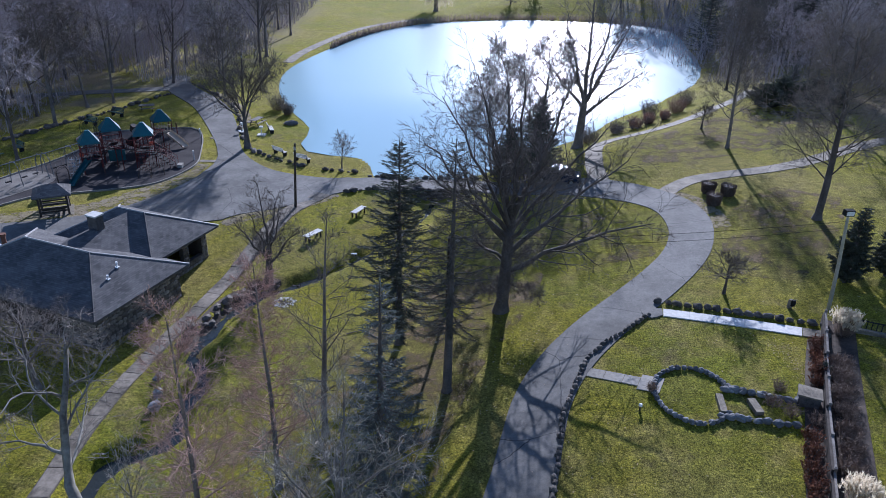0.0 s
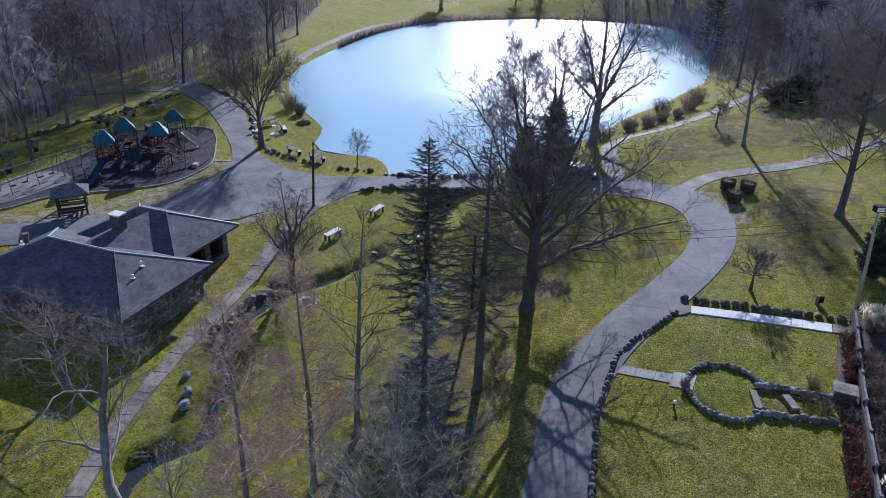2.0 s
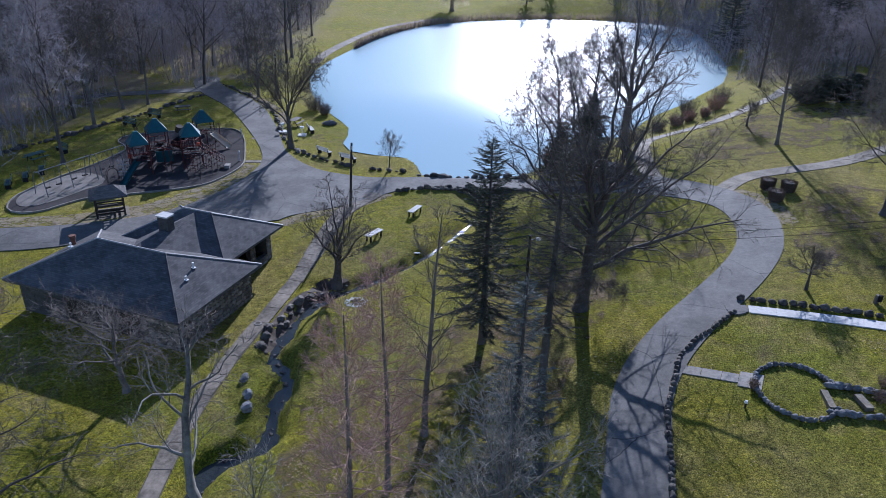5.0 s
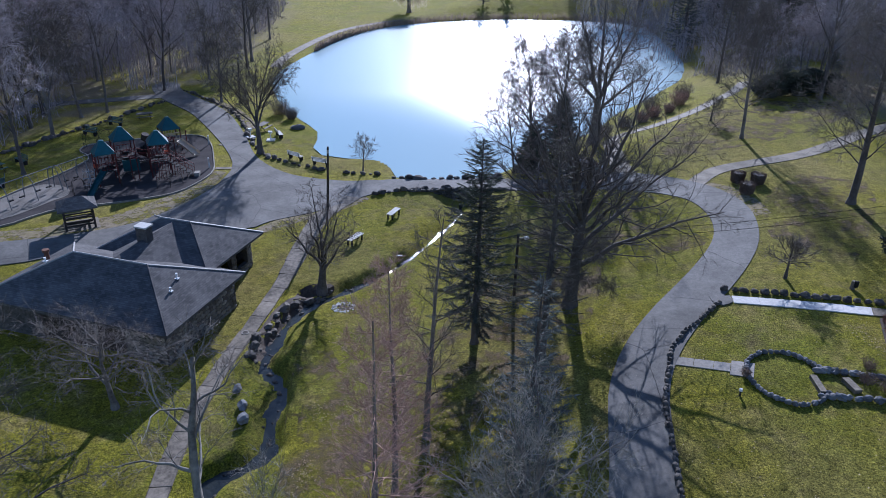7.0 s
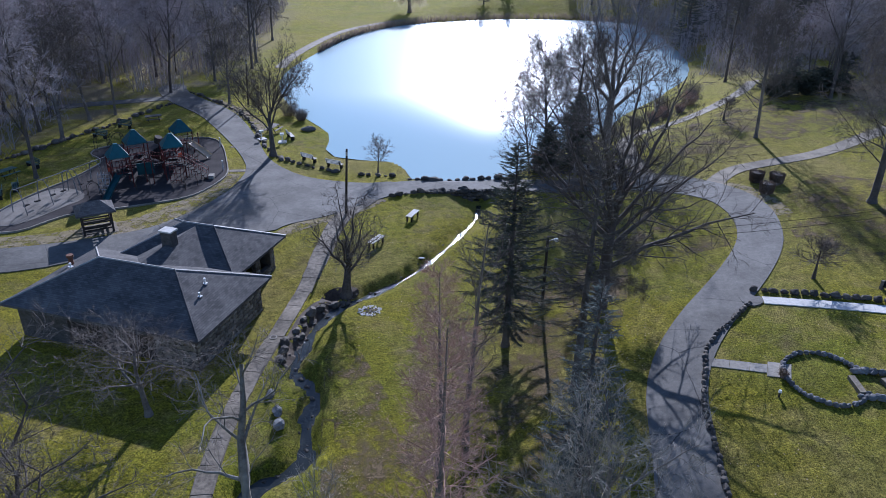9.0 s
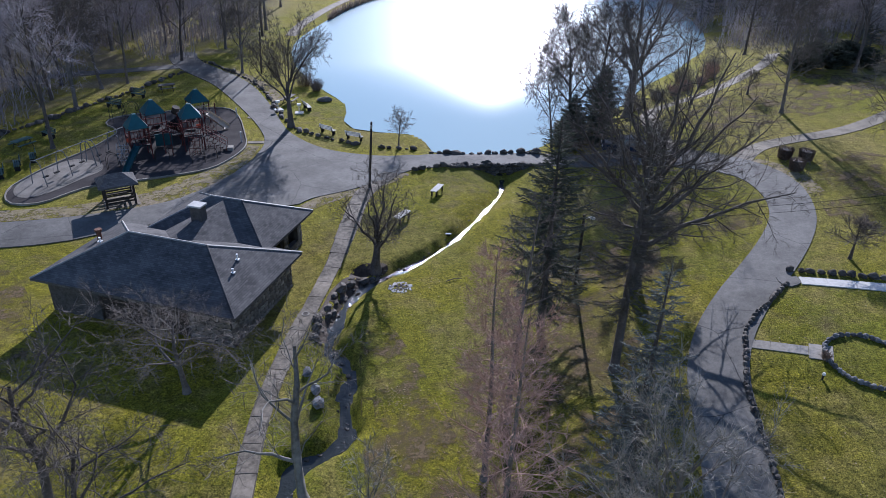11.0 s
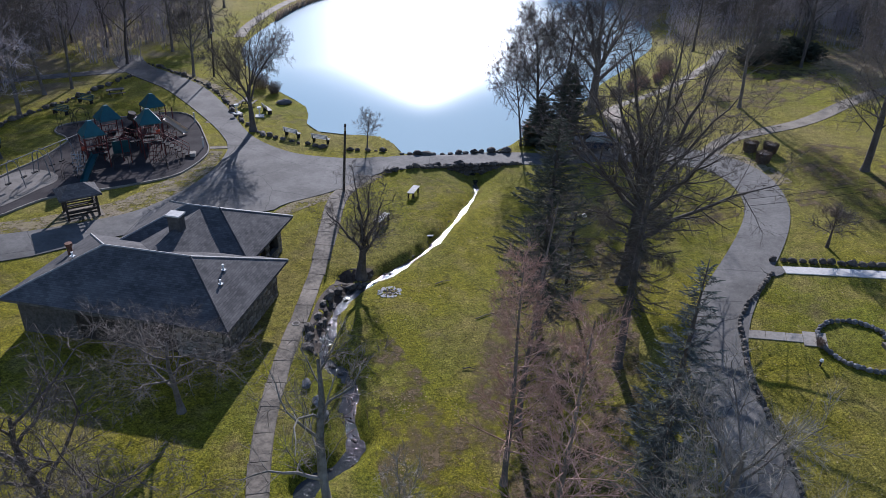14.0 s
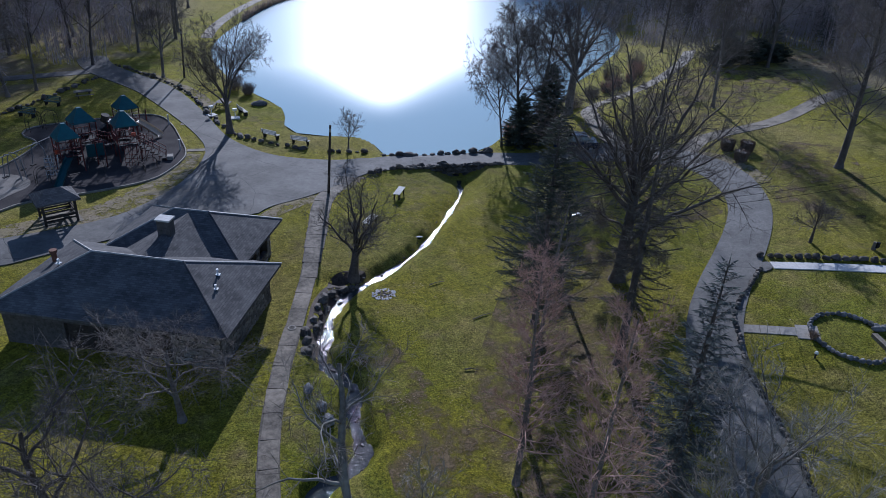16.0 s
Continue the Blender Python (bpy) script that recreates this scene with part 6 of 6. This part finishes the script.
# swings
sw = thing("swing_set", -38.6, 61.2, height(-38.6, 61.2) + 0.08, 62, "grey arched swing frame with black seats", "swing set", "swing sets")
for x in (-2.6, 0.0, 2.6):
    g = Geo()
    g.tube([(x, -0.85, -0.05), (x, -0.6, 1.7), (x, -0.3, 2.15), (x, 0.3, 2.15), (x, 0.6, 1.7), (x, 0.85, -0.05)], 0.04, 8)
    part("arch", g, GREY_PAINT, sw)
g = Geo()
g.tube([(-2.7, 0, 2.15), (2.7, 0, 2.15)], 0.04, 8)
part("beam", g, GREY_PAINT, sw)
for x in (-1.9, -0.8, 0.8, 1.9):
    g = Geo()
    g.box(x, 0, 0.5, 0.48, 0.2, 0.08)
    st = part("seat", g, BLACK, sw)
    for dx in (-0.22, 0.22):
        g = Geo()
        g.tube([(x + dx, 0, 0.5), (x + dx * 0.9, 0, 2.13)], 0.012, 4)
        part("chain", g, GREY_PAINT, st)
copy_thing(sw, pose(-35.9, 66.2, height(-35.9, 66.2) + 0.05, 0, 0, 62))

# small marker posts at the curb
for x, y in ((-26.5, 76.9), (-24.9, 69.1)):
    m = thing("marker_post", x, y, height(x, y), 0, "short pale marker post at the playground edge", "post", "marker posts")
    g = Geo()
    g.tube([(0, 0, -0.1), (0, 0, 1.0)], 0.07, 8)
    part("shaft", g, PALE, m)
    g = Geo()
    g.tube([(0, 0, 1.0), (0, 0, 1.08)], 0.085, 8)
    part("cap", g, WHITE_PAINT, m)


# ---- tables and benches ----
def picnic_table(x, y, rz, top_mat, label, z=None):
    t = thing("picnic_table", x, y, height(x, y) if z is None else z, rz, label, "picnic table", "picnic tables")
    for i in range(4):
        g = Geo()
        g.box(0, -0.31 + i * 0.207, 0.75, 1.85, 0.19, 0.05)
        part("top_board", g, top_mat, t)
    for sy in (-0.68, 0.68):
        g = Geo()
        g.box(0, sy, 0.45, 1.85, 0.26, 0.05)
        part("seat", g, top_mat, t)
    for sx in (-0.62, 0.62):
        g = Geo()
        g.tube([(sx, -0.62, -0.03), (sx, -0.2, 0.74)], 0.035, 6)
        g.tube([(sx, 0.62, -0.03), (sx, 0.2, 0.74)], 0.035, 6)
        g.tube([(sx, -0.75, 0.42), (sx, 0.75, 0.42)], 0.03, 6)
        part("leg_frame", g, TIMBER, t)
    return t


picnic_table(-36.2, 87.6, 20, WEATHERED, "grey picnic table beside the dry wall")
picnic_table(-44.9, 68.4, 60, GREEN_PAINT, "green picnic table at the wood's edge")
picnic_table(-21.4, 82.5, 70, WEATHERED, "weathered picnic table under the shade tree")


def bench(x, y, rz, label="green slatted park bench beside the playground", mat=None):
    mat = mat if mat else GREEN_PAINT
    t = thing("park_bench", x, y, height(x, y), rz, label, "bench", "park benches")
    for i in range(3):
        g = Geo()
        g.box(0, -0.18 + i * 0.16, 0.45, 1.8, 0.13, 0.04)
        part("seat_slat", g, mat, t)
    for i in range(3):
        g = Geo()
        g.box(0, 0.27 + i * 0.04, 0.58 + i * 0.15, 1.8, 0.04, 0.11)
        part("back_slat", g, mat, t)
    for sx in (-0.75, 0.75):
        g = Geo()
        g.box(sx, 0, 0.22, 0.06, 0.45, 0.46)
        g.box(sx, 0.3, 0.65, 0.06, 0.06, 0.5)
        part("leg", g, BLACK, t)


for x, y, rz in ((-38.8, 84.87, -28), (-40.35, 80.95, -28), (-42.7, 64.92, -65), (-43.27, 63.02, -65), (-43.85, 61.12, -65), (-44.33, 59.33, -65), (-43.63, 71.19, -40)):
    bench(x, y, rz)
for x, y, rz in ((-16.6, 71.6, 140), (-13.9, 69.5, 150), (-19.2, 79.8, 110)):
    bench(x, y, rz, "pale slatted park bench behind the boulders", PALE)

def plank_bench(x, y, rz):
    t = thing("plank_bench", x, y, height(x, y), rz, "backless plank bench, sunlight painted pale on its seat, dark legs", "bench", "benches on the lawn")
    # The planks' pale colour stands in for sun reflected by the seat.
    for sy in (-0.14, 0.14):
        g = Geo()
        g.box(0, sy, 0.52, 1.7, 0.26, 0.06)
        part("plank", g, PALE, t)
    for sx in (-0.65, 0.65):
        g = Geo()
        g.box(sx, -0.2, 0.23, 0.12, 0.1, 0.58)
        g.box(sx, 0.2, 0.23, 0.12, 0.1, 0.58)
        g.box(sx, 0, 0.47, 0.1, 0.5, 0.08)
        part("leg", g, TIMBER, t)


for x, y, rz in ((-6.95, 55.8, 62), (-10.15, 51.0, 55)):
    plank_bench(x, y, rz)

gr = thing("grill", -20.0, 78.4, height(-20, 78.4), 0, "white pedestal grill on a pale footing", "grill")
g = Geo()
g.box(0, 0, 0.04, 0.9, 0.9, 0.14)
part("footing", g, PALE, gr)
g = Geo()
g.tube([(0, 0, 0.1), (0, 0, 0.85)], 0.05, 8)
part("pedestal", g, WHITE_PAINT, gr)
g = Geo()
g.box(0, 0, 0.95, 0.42, 0.32, 0.22)
part("firebox", g, WHITE_PAINT, gr)
copy_thing(gr, pose(-22.4, 79.6, height(-22.4, 79.6), 0, 0, 30))
g = Geo()
g.blob(0, 0, 0.15, 0.85, 0.55, 0.35, 9, 0.2)
ob = part("flat_boulder", g, STONE)
ob.matrix_basis = pose(-17.4, 83.0, height(-17.4, 83.0))
tagged(ob, "flat grey boulder on the pond's shore", "boulder")

# clipped shrubs on the east lawn
for i, (x, y) in enumerate(((21.79, 51.58), (22.36, 54.34), (23.59, 53.34))):
    rngc = random.Random(300 + i)
    t = thing("clipped_shrub", x, y, height(x, y), rngc.uniform(0, 90), "brown clipped shrub on the east lawn", "shrub", "clipped shrubs")
    lf, core = Geo(), Geo()
    core.tube([(0, 0, -0.05), (0, 0, 0.5), (0, 0, 0.85)], [0.38, 0.5, 0.42], 10)
    for _ in range(1500):
        a, zz = rngc.uniform(0, 6.283), rngc.uniform(0.08, 1.0)
        k = 0.60 if zz < 0.93 else 0.6 * rngc.random() ** 0.5
        k *= 0.82 + 0.18 * zz
        q = Vector((math.cos(a) * k, math.sin(a) * k, zz))
        e = Vector((math.cos(a) * 0.8, math.sin(a) * 0.8, rngc.uniform(-0.2, 0.9)))
        lf.spike(q - e * 0.08, q + e * rngc.uniform(0.04, 0.14), 0.022)
    part("core", core, TWIG_DARK, t)
    part("foliage", lf, TWIG_BROWN, t)

# ---- the parked car ----
car = thing("car", 11.0, 61.2, height(11.0, 61.2) + 0.05, -14, "dark blue parked car with a pale panel on the bonnet", "car")
g = Geo()
prof = [(-2.15, 0.35), (-2.1, 0.8), (-1.3, 0.92), (1.9, 0.95), (2.15, 0.75), (2.15, 0.35)]
g.add([(a, -0.86, b2) for a, b2 in prof] + [(a, 0.86, b2) for a, b2 in prof], [tuple(range(5, -1, -1)), tuple(range(6, 12))] + [(i, (i + 1) % 6, 6 + (i + 1) % 6, 6 + i) for i in range(6)])
part("body", g, CAR_BLUE, car)
g = Geo()
prof = [(-1.25, 0.9), (-0.55, 1.42), (0.95, 1.45), (1.6, 0.93)]
g.add([(a, -0.78 + 0.12 * (b2 > 1), b2) for a, b2 in prof] + [(a, 0.78 - 0.12 * (b2 > 1), b2) for a, b2 in prof], [(3, 2, 1, 0), (4, 5, 6, 7)] + [(i, (i + 1) % 4, 4 + (i + 1) % 4, 4 + i) for i in range(4)])
cab = part("cabin", g, GLASS, car)
g = Geo()
g.box(0.2, 0, 1.47, 1.45, 1.25, 0.05)
part("roof_panel", g, CAR_BLUE, cab)
# Added pale panel, in place of a pale windscreen.
g = Geo()
g.box(-1.6, 0, 0.93, 0.6, 1.2, 0.04)
part("bonnet_cover", g, KERB, car, "pale panel added on the bonnet")
for x in (-1.35, 1.35):
    for y in (-0.8, 0.8):
        g = Geo()
        g.tube([(x, y - 0.1, 0.32), (x, y + 0.1, 0.32)], 0.33, 16)
        wl = part("wheel", g, BLACK, car)
        g = Geo()
        g.tube([(x, y - 0.115, 0.32), (x, y + 0.115, 0.32)], 0.18, 12)
        part("hubcap", g, STEEL, wl)
for y in (-0.62, 0.62):
    g = Geo()
    g.box(-2.13, y, 0.68, 0.08, 0.3, 0.14)
    part("headlight", g, WHITE_PAINT, car)

# ---- shrubs and reeds round the pond ----
for i, (x, y, h, w, mat) in enumerate(((23.1, 79.2, 1.6, 2.2, TWIG_PINK), (25.0, 80.4, 1.5, 1.8, TWIG_PINK), (27.0, 80.8, 1.3, 1.5, TWIG_PINK), (29.4, 83.8, 2.2, 2.8, TWIG_PINK), (20.8, 78.4, 1.5, 2.4, TWIG), (26.5, 85.0, 2.4, 3.0, TWIG), (-20.2, 89.6, 2.4, 3.0, TWIG),
                                           (-18.6, 87.4, 1.6, 2.0, TWIG), (6.6, 66.6, 2.2, 2.6, RUST_LEAF), (10.8, 68.6, 2.2, 3.0, TWIG_DARK), (16.8, 74.8, 2.2, 3.0, TWIG), (32.4, 89.5, 2.4, 3.0, TWIG))):
    shrub("shore_shrub", x, y, h, w, 200 + i, mat, "twiggy reddish shrub on the pond's bank" if mat in (TWIG_PINK, RUST_LEAF) else "twiggy grey shrub on the pond's bank", group="shore shrubs", stems=170, leaf=0.34, leaves=9, fat=0.045, wood=TWIG_BROWN, top_from=0.2, rise=0.9)
reeds = Geo(True)
rr = random.Random(9)
for x, y, a in along(POND_SHAPE, 0.12, True):
    if y < 100 or x < -19 or (x > 20 and y < 160):
        continue
    for _ in range(4):
        q = Vector((x + rr.uniform(-0.2, 1.6) * (1 if x > 30 else 0.3), y + rr.uniform(-0.3, 1.9) * (1 if y > 150 else 0.2), POND_Z))
        reeds.spike(q, q + Vector((rr.gauss(0, 0.15), rr.gauss(0, 0.15), rr.uniform(0.9, 1.9))), 0.05)
tagged(part("reeds", reeds, REED), "dry brown reeds along the far bank", "reeds", kind="stuff")
will = bare_tree("willow_tree", 1.2, 186.0, 11.0, 0.4, 90, dict(ROUND, up=(0.02, -0.03, -0.12, -0.2), twig_length=1.6, twigs=9, sub=0, twig_r=0.012), BARK, STRAW, "willow with hanging straw-coloured twigs", trunk=0.55)

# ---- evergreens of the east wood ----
pine = conifer("pine_tree", 54.0, 110.0, 12.0, 3.6, 95, NEEDLE_HAZE, BARK_DARK, "broad dark evergreen at the wood's edge", bare=0.08, density=1.0, sparse=0.15, group="wood evergreens", needle_w=0.08)
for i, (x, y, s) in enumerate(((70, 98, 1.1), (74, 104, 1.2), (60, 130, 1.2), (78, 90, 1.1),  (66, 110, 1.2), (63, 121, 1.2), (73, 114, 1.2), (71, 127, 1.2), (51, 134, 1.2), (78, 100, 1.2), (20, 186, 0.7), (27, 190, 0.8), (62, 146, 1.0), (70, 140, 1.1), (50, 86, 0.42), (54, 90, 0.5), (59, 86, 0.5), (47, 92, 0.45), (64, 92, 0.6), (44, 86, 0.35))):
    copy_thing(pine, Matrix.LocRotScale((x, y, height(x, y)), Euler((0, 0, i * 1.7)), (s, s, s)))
for i, (x, y, h, w) in enumerate(((38.2, 79.6, 2.6, 2.6), (40.3, 80.6, 3.2, 2.8), (42.4, 79.9, 2.8, 2.6), (44.4, 81.0, 3.0, 2.8), (46.6, 80.2, 2.4, 2.4))):
    conifer("yew_bush", x, y, h, w, 300 + i, NEEDLE, BARK_DARK, "low dark evergreen thicket at the lawn's edge", bare=0.02, density=2.4, group="evergreen thicket", category="shrub", needle_w=0.10, droop=-0.2, step=0.05)

# ---- litter ----
leaf = Geo()
lr = random.Random(12)


def fallen(x, y, size):
    z = height_fast(x, y) + 0.03
    a = lr.uniform(0, 6.28)
    c, s = math.cos(a) * size, math.sin(a) * size
    k = len(leaf.v)
    leaf.v.extend([(x + c, y + s, z), (x - s * 0.6, y + c * 0.6, z + size * 0.5), (x - c, y - s, z + 0.01), (x + s * 0.6, y - c * 0.6, z + size * 0.35)])
    leaf.f.append((k, k + 1, k + 2, k + 3))


def height_fast(x, y):
    i, j = int(np.searchsorted(gx, x)) - 1, int(np.searchsorted(gy, y)) - 1
    u, w = (x - gx[i]) / (gx[i + 1] - gx[i]), (y - gy[j]) / (gy[j + 1] - gy[j])
    q = mz.reshape(ny, nx)
    return float((q[j, i] * (1 - u) + q[j, i + 1] * u) * (1 - w) + (q[j + 1, i] * (1 - u) + q[j + 1, i + 1] * u) * w)


for _ in range(10500):
    x, y = lr.uniform(-13, 34), lr.uniform(18, 76)
    if noise.noise((x * 0.12, y * 0.12, 4.0)) + 0.25 > lr.random() * 0.9:
        fallen(x, y, lr.uniform(0.03, 0.065))
for cx, cy, n, w in ((-11.7, 30.7, 130, 0.9), (-12.1, 26.3, 120, 0.8), (-10.76, 41.6, 60, 0.55), (17.9, 31.0, 90, 0.8), (18.0, 29.2, 60, 0.7)):
    for _ in range(n):
        fallen(lr.gauss(cx, w * 0.45), lr.gauss(cy, w * 0.7), lr.uniform(0.025, 0.06))
tagged(part("fallen_leaves", leaf, LEAF_PALE), "pale dry leaves scattered over the lawns", "leaves", kind="stuff")
pit = thing("fire_pit", -10.76, 41.6, height(-10.76, 41.6), 0, "patch of pale gravel set flush in grass", "gravel patch")
pr = random.Random(88)
for i in range(120):
    g = Geo()
    a, k = pr.uniform(0, 6.283), 0.82 * math.sqrt(pr.random())
    g.blob(math.cos(a) * k, math.sin(a) * k * 0.8, 0.015, pr.uniform(0.05, 0.09), pr.uniform(0.045, 0.07), 0.035, i + 3, 0.25, a)
    part("stone", g, PALE if k > 0.5 or pr.random() < 0.3 else STONE_DARK, pit)
for i, (x0, y0, x1, y1) in enumerate(((-7.7, 42.0, -6.6, 42.25), (-6.1, 37.3, -4.7, 37.6), (-7.9, 32.8, -7.2, 32.6))):
    g = Geo()
    g.tube([(x0, y0, height(x0, y0) + 0.06), ((x0 + x1) / 2, (y0 + y1) / 2 + 0.1, height(x0, y0) + 0.12), (x1, y1, height(x1, y1) + 0.05)], [0.035, 0.03, 0.014], 6)
    tagged(part("fallen_branch", g, BARK_DARK), "short dark fallen branch lying on grass", "branch", "fallen branches")

# slabs of the footpath
sr = random.Random(41)
walk_line = along(chaikin(PATH_LINE, 2, False), 1.9)
for (x0, y0, a0), (x1, y1, a1) in zip(walk_line, walk_line[1:]):
    half = 0.5 + 0.24 * min(1.0, max(0.0, (y0 - 45) / 5))
    d = Vector((x1 - x0, y1 - y0))
    d.normalize()
    side = Vector((-d.y, d.x))
    gap = 0.010 * sr.choice((0.6, 1.0, 1.8))
    base = height((x0 + x1) / 2, (y0 + y1) / 2)
    tilt = sr.uniform(-0.008, 0.008)
    ring_pts = []
    for s0, sgn in ((0, 1), (0, -1), (1, -1), (1, 1)):
        px, py = (x0 + d.x * gap, y0 + d.y * gap) if s0 == 0 else (x1 - d.x * gap, y1 - d.y * gap)
        w = half + sr.uniform(-0.10, 0.07)
        px, py = px + side.x * w * sgn, py + side.y * w * sgn
        ring_pts.append((px, py, height(px, py) + 0.05 + tilt * sgn))
    g = Geo()
    inner = [(sum(q[0] for q in ring_pts) / 4, sum(q[1] for q in ring_pts) / 4)]
    low_pts = [(q[0], q[1], q[2] - 0.10) for q in ring_pts]
    top_pts = [(q[0] * 0.97 + inner[0][0] * 0.03, q[1] * 0.97 + inner[0][1] * 0.03, q[2] + 0.012) for q in ring_pts]
    g.add(low_pts + ring_pts + top_pts, [(i, (i + 1) % 4, 4 + (i + 1) % 4, 4 + i) for i in range(4)] + [(4 + i, 4 + (i + 1) % 4, 8 + (i + 1) % 4, 8 + i) for i in range(4)] + [(8, 9, 10, 11)])
    part("slab", g, SLAB, footpath)

cover = thing("manhole_cover", -16.8, 38.8, height(-16.8, 38.8) + 0.055, 0, "small drain cover with a pale rim in the footpath", "drain cover")
g = Geo()
n_ring = 20
for k, (r0, z0) in enumerate(((0.17, 0.0), (0.17, 0.035), (0.25, 0.035), (0.25, -0.01))):
    g.v += [(r0 * math.cos(6.283 * i / n_ring), r0 * math.sin(6.283 * i / n_ring), z0) for i in range(n_ring)]
    if k:
        g.f += [((k - 1) * n_ring + i, k * n_ring + i, k * n_ring + (i + 1) % n_ring, (k - 1) * n_ring + (i + 1) % n_ring) for i in range(n_ring)]
part("rim", g, KERB, cover, "pale concrete rim")
g = Geo()
g.tube([(0, 0, -0.03), (0, 0, 0.022)], 0.165, 16)
part("lid", g, STONE_DARK, cover, "dark iron lid")

drain = thing("drain_headwall", -7.15, 49.15, height(-7.15, 49.15), -4, "short pale slab over a black bar painted as shade", "drain")
g = Geo()
g.box(0, 0.0, -0.22, 1.3, 0.16, 0.06)
part("lintel", g, PALE, drain)
# Solid black bar: the shadow below the slab, made as a part.
g = Geo()
g.box(0, 0.0, -0.31, 1.15, 0.10, 0.12)
part("mouth", g, BLACK, drain, "black bar standing in for the shade under the slab")
